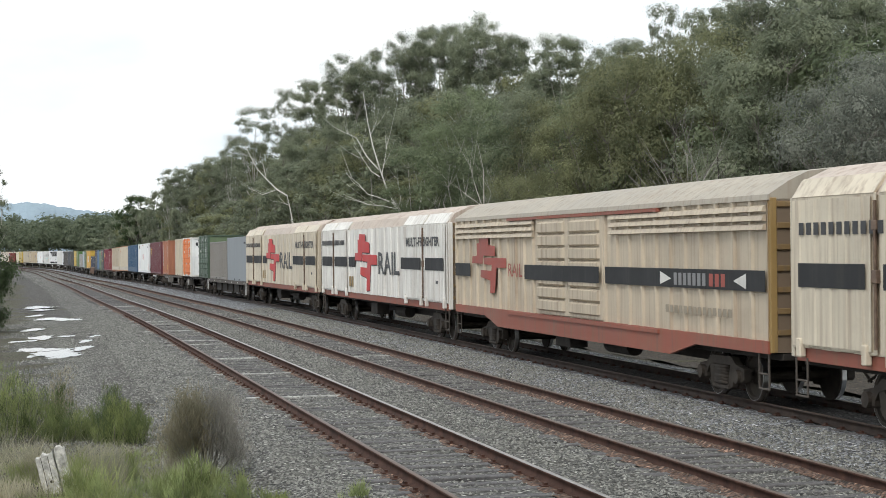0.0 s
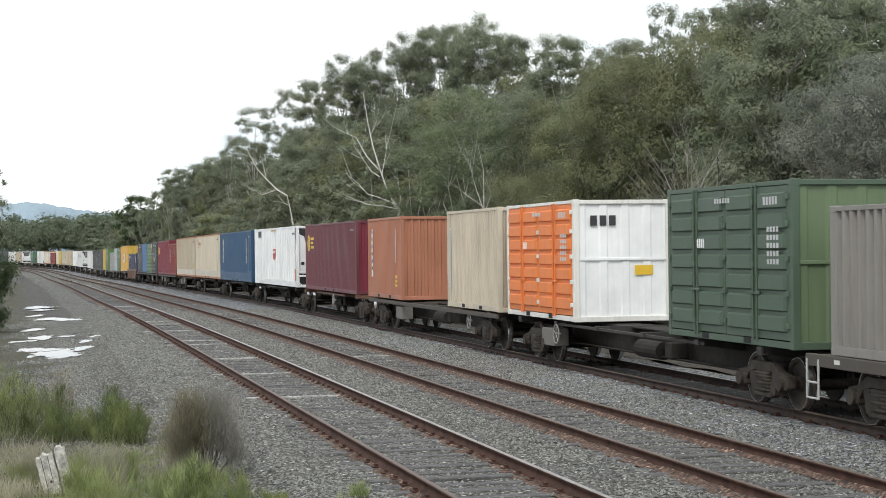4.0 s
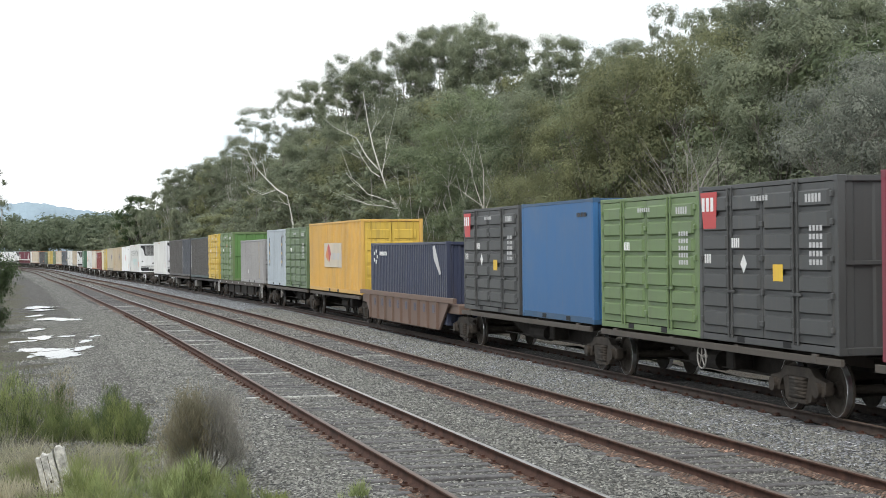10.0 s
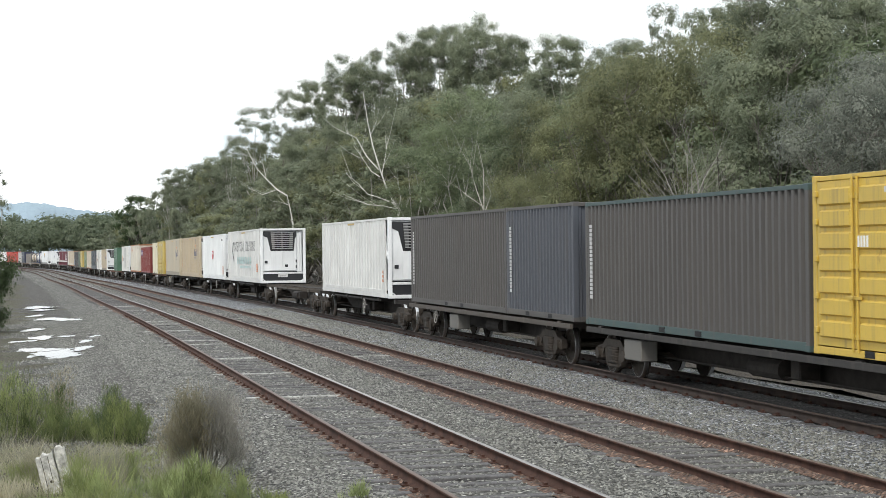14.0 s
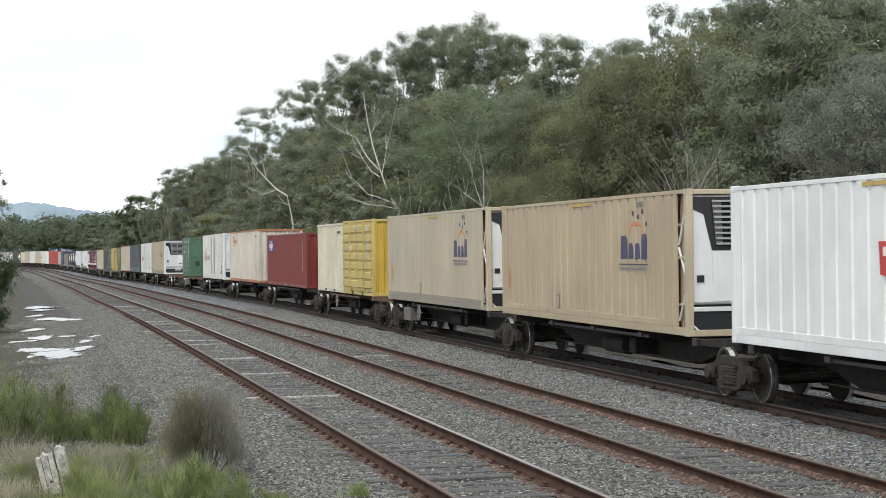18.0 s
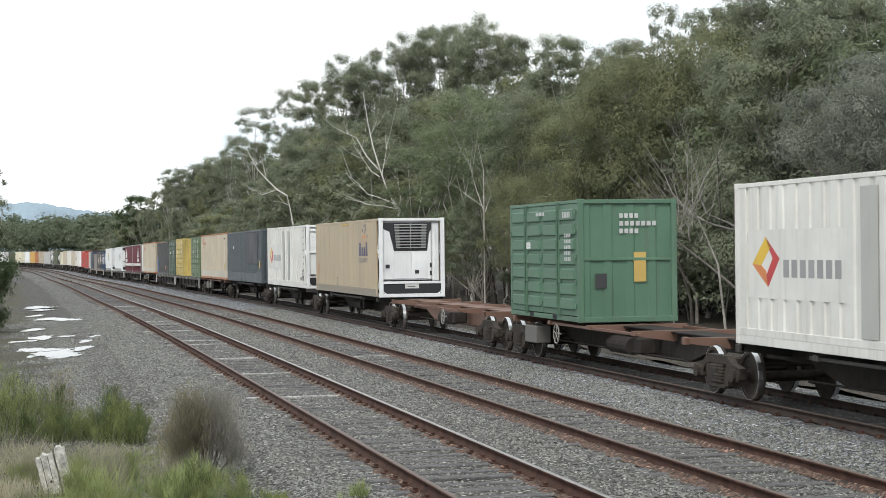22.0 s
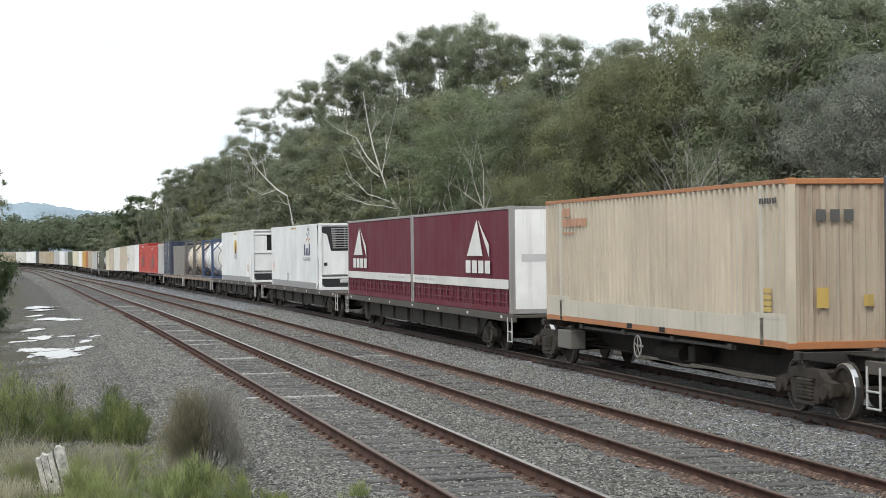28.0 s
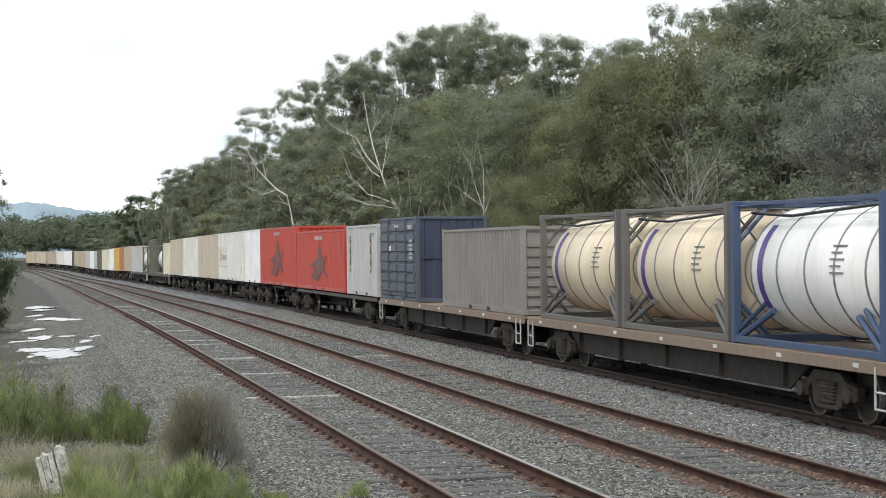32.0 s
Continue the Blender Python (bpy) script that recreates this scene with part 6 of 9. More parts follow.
def dress_van(w, x0, x1, word_mat, cross):
    y = -1.3 - 0.094
    ym = -1.3 - 0.047
    for a, b, yy in ((x0 + 0.45, x0 + 2.9, y), (x0 + 3.5, x0 + 6.35, y), (x0 + 6.5, x0 + 7.9, ym), (x0 + 16.5, x0 + 16.9, ym), (x1 - 6.45, x1 - 3.7, y), (x1 - 3.0, x1 - 0.45, y)):
        bars(w, "dark_stripe", a, b, 2.17, 2.56, K_STRIPE, y=yy - 0.002, label="broad dark stripe")
    arrow_cross(w, x0 + 9.48, 2.49, 2.24, 0.75, cross, ym - 0.004)
    words(w, "lettering", "RAIL", x0 + 12.55, 1.97, 1.1, word_mat, ym - 0.004, width=3.65, bold=0.02, label="large dark lettering")
    words(w, "lettering", "MULTI-FREIGHTER", x0 + 17.6, 2.94, 0.4, word_mat, y - 0.004, width=4.9, bold=0.012, label="dark lettering")
    bars(w, "web_address", x0 + 0.5, x0 + 5.9, 3.02, 3.22, word_mat, y=y - 0.004, n=19, gap=0.35, label="faded row of dark lettering as bars")
    bars(w, "data_panel", x0 + 6.6, x0 + 7.7, 1.4, 1.8, K_YEL_OLD, y=ym - 0.003, n=2, label="old yellow data panel")
    bars(w, "data_panel", x1 - 1.5, x1 - 1.2, 1.75, 1.85, word_mat, y=y - 0.003)


K_BUFFDARK = paint("worn_buff_marking", (0.33, 0.28, 0.21), 0.55, 0.3)
V_WHITE = paint("dirty_white_van_paint", (0.76, 0.74, 0.69), 0.5, 0.42, 0.2, grime=(0.20, 0.13, 0.085), runs=0.42)
V_CREAM = paint("dirty_cream_van_paint", (0.62, 0.55, 0.43), 0.5, 0.4, 0.15, grime=(0.22, 0.13, 0.08), runs=0.55)
V_BUFF = paint("dirty_buff_van_paint", (0.53, 0.45, 0.34), 0.55, 0.4, 0.15, grime=(0.20, 0.13, 0.085), runs=0.5)
V_BASE = paint("red_brown_sill_paint", (0.28, 0.085, 0.055), 0.6, 0.5, 0.2, runs=0.5)
V_END = paint("grimy_van_end", (0.17, 0.125, 0.085), 0.65, 0.5, 0.3)
V_ROOFW = paint("dirty_white_roof_paint", (0.50, 0.425, 0.36), 0.6, 0.4, 0.3, grime=(0.20, 0.11, 0.075), runs=0.6)
V_ROOFB = paint("buff_roof_paint", (0.38, 0.34, 0.275), 0.55, 0.4, 0.2, runs=0.4)


def van_row():
    w, a, b = van(-6.2, 17.3, -3.1, 14.0, V_CREAM, V_ROOFW, "dirty cream freight van with plug doors and a rust-streaked roof", base=V_BASE)
    dress_van(w, a, b, M_DARKMARK, K_CROSS)
    w, a, b = van(18.2, 41.8, 21.1, 38.3, V_BUFF, V_ROOFB, "dirty buff louvred freight van with sliding doors and a red-stained sill", True, V_BASE)
    y = -1.3 - 0.047
    for p, q, yy in ((a + 0.1, a + 1.95, y), (a + 7.8, a + 8.9, y), (a + 8.98, a + 14.3, y - 0.085), (a + 14.5, b - 0.15, y)):
        bars(w, "dark_stripe", p, q, 2.05, 2.42, K_STRIPE, y=yy - 0.002, label="broad dark stripe")
    arrow_cross(w, a + 3.6, 2.47, 1.93, 0.54, K_CROSSFADE, y - 0.006)
    words(w, "lettering", "RAIL", a + 6.2, 2.1, 0.5, K_CROSSFADE, y - 0.004, width=1.4, label="faded red lettering")
    polygon(w, "arrow", [(a + 18.1, 2.1), (a + 18.75, 2.22), (a + 18.1, 2.36)], P_LABEL, y - 0.008)
    bars(w, "faded_name", a + 18.9, a + 20.7, 2.1, 2.34, K_GREY, y=y - 0.008, n=7, label="faded lettering on the stripe")
    bars(w, "faded_name", a + 20.8, a + 21.7, 2.1, 2.34, K_CROSSFADE, y=y - 0.008, n=3)
    polygon(w, "arrow", [(a + 22.0, 2.22), (a + 22.6, 2.08), (a + 22.6, 2.36)], P_LABEL, y - 0.008)
    bars(w, "faded_address", a + 18.4, a + 22.0, 1.55, 1.7, K_BUFFDARK, y=y - 0.004, n=14, label="worn row of lettering")
    w, a, b = van(42.7, 66.2, 45.4, 62.5, V_WHITE, V_ROOFW, "grimy white freight van with plug doors and dark stripe", base=V_BASE)
    dress_van(w, a, b, M_DARKMARK, K_CROSS)
    w, a, b = van(67.2, 90.6, 69.7, 86.6, V_CREAM, V_ROOFW, "dirty cream freight van with plug doors and dark stripe", base=V_BASE)
    dress_van(w, a, b, M_DARKMARK, K_CROSS)


van_row()


def curtain(place, uc, L, label, white_end):
    """A curtain-sided box: maroon curtain with straps over a low rack, white band and pale emblem."""
    H = 2.9
    c = thing("curtain_sided_container", label, "container", "containers of the freight train")
    grey = paint("curtain_top_rail", (0.28, 0.27, 0.26), 0.5, 0.3)
    h = L / 2
    frame_of(c, L, H, grey)
    lower_rail(c, L, P_CURTAIN, 0.16, False)
    for sy in (-1, 1):
        y = sy * (HW - 0.02)
        sh = Shape()
        n = 60
        vs, fs = [], []
        for i in range(n + 1):
            x = -h + 0.1 + i * (L - 0.2) / n
            wv = 0.012 * math.sin(i * 1.7) + 0.006 * math.sin(i * 0.6)
            for z in (0.62, 1.0, H - 0.1):
                vs.append((x, y + sy * (wv if z < 1.5 else 0.0), z))
        for i in range(n):
            for j in range(2):
                fs.append((i * 3 + j, i * 3 + j + 1, i * 3 + j + 4, i * 3 + j + 3))
        part("curtain", sh.add(vs, fs), P_CURTAIN, c, "maroon tarpaulin curtain", True)
        part("side_gate", corrugated(-h + 0.15, h - 0.15, 0.16, 0.66, y, sy, 0.5, 0.03, 0.7, 0.08), P_CURTAIN, c)
        for i in range(16):
            st = Shape()
            x = -h + 0.3 + i * (L - 0.6) / 15
            st.box(x - 0.025, x + 0.025, min(y + sy * 0.01, y + sy * 0.03), max(y + sy * 0.01, y + sy * 0.03), 0.2, 0.66)
            st.box(x - 0.05, x + 0.05, min(y + sy * 0.03, y + sy * 0.05), max(y + sy * 0.03, y + sy * 0.05), 0.38, 0.5, 0.01)
            part("strap", st, P_STRAP, c)
        rp = Shape()
        for z in (0.3, 0.52):
            rp.rod((-h + 0.2, y + sy * 0.035, z), (h - 0.2, y + sy * 0.035, z), 0.012, n=5)
        part("lashing_rope", rp, P_STRAP, c)
    y = -HW - 0.022
    bars(c, "white_band", -h + 0.12, h - 0.12, 0.66, 0.92, P_LABEL, y=y, label="white band along the curtain")
    bars(c, "web_address", -h + (0.5 if white_end else L - 4.0), -h + (3.4 if white_end else L - 1.0), 0.76, 0.84, K_GREY_LIGHT, y=y - 0.004, n=12)
    x = h - 3.65 if white_end else -h + 2.6
    polygon(c, "logo", [(x - 1.1, 1.55), (x + 0.75, 1.55), (x + 0.1, 2.58)], P_SAIL, y=y - 0.003, label="pale triangular sail emblem")
    polygon(c, "logo", [(x + 0.25, 2.58), (x + 1.5, 1.85), (x + 1.5, 1.5)], P_SAIL, y=y - 0.003)
    for i in range(4):
        a = x - 1.25 + i * 0.75
        bars(c, "company_name", a, a + 0.58, 1.06, 1.42, P_SAIL, y=y - 0.003, label="pale block of a name")
    if white_end:
        part("end_wall", Shape().box(h - 0.04, h - 0.012, -HW + 0.13, HW - 0.13, 0.13, H - 0.1), P_ENDWHITE, c, "white end wall")
        end_bars(c, "scuff_patch", -0.9, 0.3, 1.4, 1.6, K_GREY_LIGHT, h - 0.012)
        end_bars(c, "notice", 0.0, 0.35, 0.3, 0.4, M_DARKMARK, h - 0.012)
    else:
        end_wall(c, L, H, P_CURTAIN, 1, "panel")
    end_wall(c, L, H, P_CURTAIN, -1, "doors")
    roof_of(c, L, H, grey)
    set_on(c, place, uc)


P_ENDWHITE = paint("scuffed_white_end", (0.80, 0.80, 0.79), 0.45, 0.2)
P_CURTAIN = paint("maroon_curtain", (0.125, 0.010, 0.024), 0.75, 0.06, fade=0.06)
P_STRAP = paint("maroon_strap", (0.13, 0.03, 0.04), 0.7, 0.25)
P_SAIL = paint("pale_sail_marking", (0.74, 0.73, 0.70), 0.5, 0.06)

FLAT = "dark steel flat wagon with fishbelly sides and white reflectors"
SKEL = "dark skeleton container wagon on two cast bogies"
SPINE = "dark articulated container platform sharing its bogies"
RUSTY = "rust-brown skeleton container wagon with bare frame"


def fleet():
    # flat wagon with two thirty-foot boxes
    p = wagon("flat", 90.9, 111.2, 93.4, 108.9, D_GREY, FLAT)
    container(p, 95.95, 30, 2.59, P_GREY, "smooth blue-grey container with a dull steel frame", "smooth", marks=plates, front="ribs")
    container(p, 105.75, 30, 2.4, P_TAUPE, "taupe ribbed container lower than its neighbours", "corr", front="ribs")
    p = wagon("skel", 112.0, 130.6, 113.5, 128.2, D_DARK, SKEL, hand=-5.2, box=-6.0)
    side_door_container(p, 114.9, 2.9, P_DGREEN, "dark green side-door container with ribbed panels", front="panel", marks=m_side_door, end_mat=P_GREEN)
    side_door_container(p, 127.5, 2.9, P_ORANGE, "orange side-door container with a white end", front="panel", end_mat=P_WHITE, rail=P_WHITE2, marks=m_end_white)
    p = wagon("open", 131.4, 150.9, 133.4, 148.7, D_GREY, SKEL, hand=6.0, box=-4.2)
    container(p, 134.6, 20, 2.9, P_BEIGE2, "pale beige twenty-foot container with dark vertical lettering", "fine", marks=m_dark_label)
    container(p, 147.7, 20, 2.9, P_BRICK, "faded brick-orange container with a white vertical label", "fine", marks=m_vertical_white, front="wall")
    # five platforms sharing bogies
    p = wagon("skel", 151.9, 167.0, 152.9, 167.1, D_RUST, "rust-red articulated container platform", (True, False), hand=1.5)
    container(p, 159.35, 40, 2.9, P_MAROON, "dull maroon container with a yellow oval emblem", "fine", marks=m_yellow_logo, end_mat=P_MAROON2)
    p = wagon("skel", 167.2, 182.9, 167.1, 183.0, D_DARK, SPINE, (False, False), (False, True))
    reefer(p, 175.3, FT[46], 2.9, P_WHITE, "white refrigerated container with a red square emblem", marks=m_dark_name)
    p = wagon("skel", 183.1, 198.3, 183.0, 198.4, D_DARK, SPINE, (False, False), (False, True))
    container(p, 191.28, 48, 2.9, P_BLUE, "deep blue container with pale vertical lettering", "fine", marks=m_vertical_pair, front="doors", band=P_BLUE)
    p = wagon("skel", 198.5, 214.2, 198.4, 214.3, D_DARK, SPINE, (False, False), (False, True))
    container(p, 206.9, 50, 2.92, P_BEIGE3, "beige ribbed container with a white lower panel and orange rails", "corr", P_ORANGERAIL, marks=m_orange_label, band=P_LBAND)
    p = wagon("skel", 214.4, 230.6, 214.3, 229.5, D_RUST, SPINE, (False, True), (False, True), hand=-2.0, box=-5.0)
    container(p, 223.05, 50, 2.92, P_BEIGE, "beige ribbed container with a white lower panel and orange rails", "corr", P_ORANGERAIL, marks=m_orange_label, band=P_LBAND)
    p = wagon("open", 231.2, 250.9, 234.2, 248.4, D_GREY, SKEL, hand=-4.6, box=-2.2)
    container(p, 234.7, 20, 2.59, P_RED, "brown-red twenty-foot container with tall white letters", "fine", marks=m_tex, front="ribs", end_mat=P_MAROON2)
    container(p, 244.2, 40, 2.9, P_MAROON2, "crimson container with a yellow oval emblem", "fine", marks=m_yellow_logo)
    # mixed five-platform set with a deep well in the middle
    p = wagon("open", 251.5, 264.5, 253.8, 264.6, D_GREY, "grey open-frame articulated container platform", (True, False), hand=1.2)
    side_door_container(p, 254.95, 2.9, P_DARK, "charcoal side-door container with a red emblem", marks=m_side_door_red, front="panel")
    side_door_container(p, 261.1, 2.83, P_LGREEN, "faded light green side-door container", marks=m_side_door)
    p = wagon("open", 264.7, 277.9, 264.6, 278.0, D_GREY, "grey open-frame articulated container platform", (False, False), (False, True))
    container(p, 267.8, 20, 2.9, P_BLUE2, "clear blue smooth-sided twenty-foot container", "smooth", marks=plates, rail=P_BLUE)
    side_door_container(p, 274.25, 2.9, P_DARK, "charcoal side-door container with a red emblem", marks=m_side_door_red)
    p = wagon("well", 278.1, 293.8, 278.0, 293.9, D_WELL, "brown deep-well container platform with ribbed sides", (False, False), (False, True), top=0.48)
    container(p, 285.75, 40, 2.59, PAINT_NAVY, "dark navy container sunk in a well wagon", "corr", marks=m_navy_box)
    p = wagon("open", 294.0, 306.4, 293.9, 306.5, D_GREY, "grey open-frame articulated container platform", (False, False), (False, True))
    container(p, 300.1, 40, 2.93, P_YELLOW, "golden yellow container with a pale faded logo panel", "corr", marks=m_panel_logo, front="doors", end_mat=P_YELLOW2)
    p = wagon("open", 306.6, 319.9, 306.5, 318.0, D_GREY, "grey open-frame articulated container platform", (False, True), (False, True), hand=-2.6)
    side_door_container(p, 310.15, 2.82, P_GREEN, "faded green side-door container", marks=m_side_door)
    container(p, 316.4, 20, 2.8, P_PALEBLUE, "pale blue-grey ribbed container with two vertical labels", "corr", marks=m_vertical_pair)
    p = wagon("flat", 320.8, 340.9, 323.1, 338.7, D_GREY, FLAT)
    container(p, 325.6, 30, 2.35, P_ASH, "ash-grey ribbed container with a rust-orange stripe", "corr", marks=m_orange_streak, front="ribs")
    side_door_container(p, 337.15, 2.9, P_LGREEN, "light green side-door container with a bright green end", marks=m_end_disc, end_mat=P_BGREEN)
    p = wagon("open", 341.4, 360.3, 343.3, 358.5, D_DARK, SKEL, hand=7.0, box=-6.0)
    side_door_container(p, 344.5, 2.9, P_YELLOW2, "weathered yellow side-door container", marks=m_side_door)
    container(p, 353.9, 40, 2.8, P_DARK2, "dark brown-grey ribbed container with worn teal rails", "corr", marks=m_dark_label, rail=P_TEALRAIL)
    p = wagon("open", 361.0, 380.2, 363.6, 377.8, D_GREY, SKEL, hand=-5.3, box=-2.9)
    container(p, 364.1, 20, 2.85, P_DARKB, "dark blue-grey ribbed twenty-foot container", "corr", marks=m_dark_label, rail=P_DARK2)
    container(p, 373.4, 40, 2.85, P_DARK2, "dark brown-grey ribbed container", "corr", marks=m_dark_label)
    p = wagon("skel", 381.0, 399.6, 382.0, 398.4, D_DARK, SKEL, hand=2.0)
    reefer(p, 390.5, FT[46], 2.9, P_WHITE3, "plain off-white refrigerated container riding alone", marks=m_red_none)
    # five platforms, the first one empty
    wagon("skel", 400.2, 415.6, 401.2, 415.7, D_GREY, "empty grey skeleton container platform", (True, False), hand=-3.0)
    p = wagon("skel", 415.8, 431.1, 415.7, 431.2, D_DARK, SPINE, (False, False), (False, True))
    reefer(p, 423.85, FT[46], 2.93, P_WHITE3, "off-white refrigerated container with tall dark lettering", marks=m_big_words)
    p = wagon("skel", 431.3, 446.4, 431.2, 446.5, D_DARK, SPINE, (False, False), (False, True), hand=1.0)
    reefer(p, 439.7, 12.6, 2.86, P_WHITE, "white refrigerated container with a red square emblem", "louvre", marks=m_red_square)
    p = wagon("skel", 446.6, 462.5, 446.5, 462.6, D_DARK, SPINE, (False, False), (False, True))
    reefer(p, 455.4, FT[46], 2.9, P_TAN, "tan refrigerated container with dark blue lettering", marks=m_arc_name, front=P_TAN2)
    p = wagon("skel", 462.7, 478.9, 462.6, 477.7, D_DARK, SPINE, (False, True), (False, True), hand=-3.2, box=-5.2)
    reefer(p, 471.25, FT[46], 2.93, P_TAN2, "light tan refrigerated container with dark blue lettering", marks=m_arc_name, front=P_TAN2, side="seams", base=P_BASETAN)
    # five platforms
    p = wagon("skel", 480.0, 494.8, 481.2, 494.9, D_RUST, SPINE, (True, False), hand=-1.0)
    side_door_container(p, 484.35, 2.9, P_YELLOW3, "lemon-yellow side-door container with scuffed doors", marks=m_side_door, front="wall", end_mat=P_YELLOW2)
    container(p, 490.55, 20, 2.85, P_CREAM, "cream ribbed twenty-foot container", "corr", marks=plates)
    p = wagon("skel", 495.0, 510.8, 494.9, 510.9, D_DARK, SPINE, (False, False), (False, True))
    container(p, 502.95, 40, 2.55, P_RED, "brown-red container with a blue square emblem", "fine", marks=m_blue_square)
    p = wagon("skel", 511.0, 526.2, 510.9, 526.3, D_DARK, SPINE, (False, False), (False, True), hand=-5.5)
    container(p, 518.75, 40, 2.9, P_CREAM_W, "rust-streaked white ribbed container with orange rails", "corr", P_ORANGERAIL, marks=m_end_logo)
    p = wagon("skel", 526.4, 542.0, 526.3, 542.1, D_DARK, SPINE, (False, False), (False, True))
    reefer(p, 534.65, FT[40], 2.9, P_WHITE2, "white refrigerated container with a yellow and red diamond emblem", "louvre", marks=m_diamond_reefer)
    p = wagon("skel", 542.2, 557.6, 542.1, 556.4, D_RUST, RUSTY, (False, True), (False, True), hand=-3.2, box=-5.6)
    side_door_container(p, 553.55, 2.9, P_SGREEN, "sea-green side-door container with painted numbers on its end", marks=m_end_numbers, end_mat=P_SGREEN)
    wagon("skel", 558.4, 573.9, 559.7, 574.0, D_RUST, "empty rust-brown skeleton container platform", (True, False), hand=2.0, beam=D_RUST)
    p = wagon("skel", 574.1, 590.1, 574.0, 590.2, D_DARK, SPINE, (False, False), (False, True))
    reefer(p, 582.0, FT[46], 2.9, P_TAN, "tan refrigerated container with a white cooling machine", marks=m_arc_name, side="seams", base=P_BASETAN)
    p = wagon("skel", 590.3, 605.6, 590.2, 605.7, D_DARK, SPINE, (False, False), (False, True), hand=-2.5)
    reefer(p, 597.85, FT[40], 2.9, P_WHITE2, "white refrigerated container with a yellow and red diamond emblem", "louvre", marks=m_diamond_reefer)
    p = wagon("skel", 605.8, 621.2, 605.7, 621.3, D_DARK, SPINE, (False, False), (False, True))
    container(p, 613.75, 48, 2.88, P_SLATE, "slate-grey container with a darker repainted patch", "corr", marks=m_patch, band=P_SLATE)
    p = wagon("skel", 621.4, 637.2, 621.3, 636.0, D_RUST, SPINE, (False, True), (False, True), hand=-2.5, box=-4.8)
    container(p, 629.45, 50, 2.92, P_BEIGE2, "pale beige ribbed container with a white lower panel and orange rails", "corr", P_ORANGERAIL, marks=m_orange_label, band=P_LBAND)
    p = wagon("flat", 637.6, 657.7, 640.1, 655.6, D_GREY, FLAT)
    side_door_container(p, 641.4, 2.85, P_GREEN, "green side-door container scuffed along its foot", marks=m_side_door)
    side_door_container(p, 654.5, 2.9, P_YELLOW3, "yellow side-door container with dark rust marks", marks=m_side_door, front="wall", end_mat=P_YELLOW3)
    p = wagon("flat", 658.2, 678.2, 660.6, 676.2, D_GREY, FLAT)
    side_door_container(p, 661.6, 2.85, P_DGREEN, "dark green side-door container", marks=m_side_door)
    container(p, 671.5, 40, 2.8, P_TARP, "dark grey container with a blue repaired corner", "corr", marks=m_stain)
    p = wagon("skel", 679.6, 697.6, 680.9, 696.4, D_DARK, SKEL, hand=-0.5, box=-6.0)
    container(p, 688.6, 48, 2.92, P_BEIGE2, "beige ribbed container with dark lettering on a soiled end", "corr", P_ORANGERAIL, marks=m_end_logo, band=P_LBAND)
    p = wagon("flat", 699.0, 724.4, 702.6, 720.8, D_GREY, FLAT)
    curtain(p, 705.7, 12.45, "maroon curtain-sided container with a white end wall and pale sail emblem", True)
    curtain(p, 718.15, 12.2, "maroon curtain-sided container with pale sail emblem", False)
    p = wagon("flat", 726.2, 748.6, 729.4, 746.5, D_GREY, FLAT)
    reefer(p, 738.25, FT[46], 2.92, P_WHITE, "white refrigerated container with dark blue lettering", marks=m_arc_name, side="seams", base=P_ASH)
    p = wagon("flat", 750.6, 772.2, 754.4, 769.8, D_GREY, FLAT)
    reefer(p, 759.95, FT[46], 2.92, P_WHITE, "white refrigerated container with a yellow oval emblem", "louvre", marks=m_bird, side="seams", base=P_ASH)
    p = wagon("flat", 772.7, 792.9, 775.4, 790.5, D_RUSTPALE, "rusty timber-decked long flat wagon")
    for uc, fm, tm in ((776.15, P_TANKFRAME, P_TANKW), (782.45, P_TANKFRAME2, P_TANKY), (788.9, P_TANKFRAME2, P_TANKY)):
        c, t, e, r = tank_container(p, uc, "white tank container in a steel frame with a violet stripe" if tm is P_TANKW else "yellow-stained white tank container in a dark frame", fm, tm)
        if tm is P_TANKW:
            part("end_label", Shape().box(e + 0.005, e + 0.04, -0.32, 0.22, 1.35, 1.78), PAINT_VIOLET, t, "violet label on the tank end")
            part("end_number", Shape().box(e - 0.04, e + 0.02, -0.5, 0.6, 1.98, 2.08), M_DARKMARK, t)
    p = wagon("flat", 793.5, 812.8, 795.7, 809.6, D_RUSTPALE, "rusty steel flat container wagon")
    container(p, 798.3, 30, 2.35, P_TAUPE, "taupe ribbed container lower than its neighbours", "corr", front="ribs")
    side_door_container(p, 809.8, 2.85, P_NAVYGREY, "navy side-door container with pale labels", marks=m_side_door, end_mat=PAINT_NAVY)
    # the tail, which stays far off
    p = wagon("open", 813.4, 832.8, 816.1, 830.6, D_GREY, SKEL, hand=5.0)
    container(p, 816.7, 20, 2.7, P_ASHW, "pale grey ribbed container with dark vertical labels", "corr", marks=m_vertical_pair)
    container(p, 826.5, 40, 2.6, P_BRED, "bright red container with a dark jagged emblem", "fine", marks=m_star)
    tail = ((838.9, 12.0, P_BRED, "bright red container with a dark jagged emblem", m_star), (848.1, 6.2, P_WHITE, "white twenty-foot steel container", None), (857.9, 12.9, P_WHITE2, "off-white steel container far back", m_diamond), (871.0, 12.6, P_BEIGE2, "pale beige steel container far back", None), (883.5, 11.8, P_WHITE2, "off-white steel container far back", None), (895.5, 11.7, P_BEIGE2, "pale beige steel container far back", None))
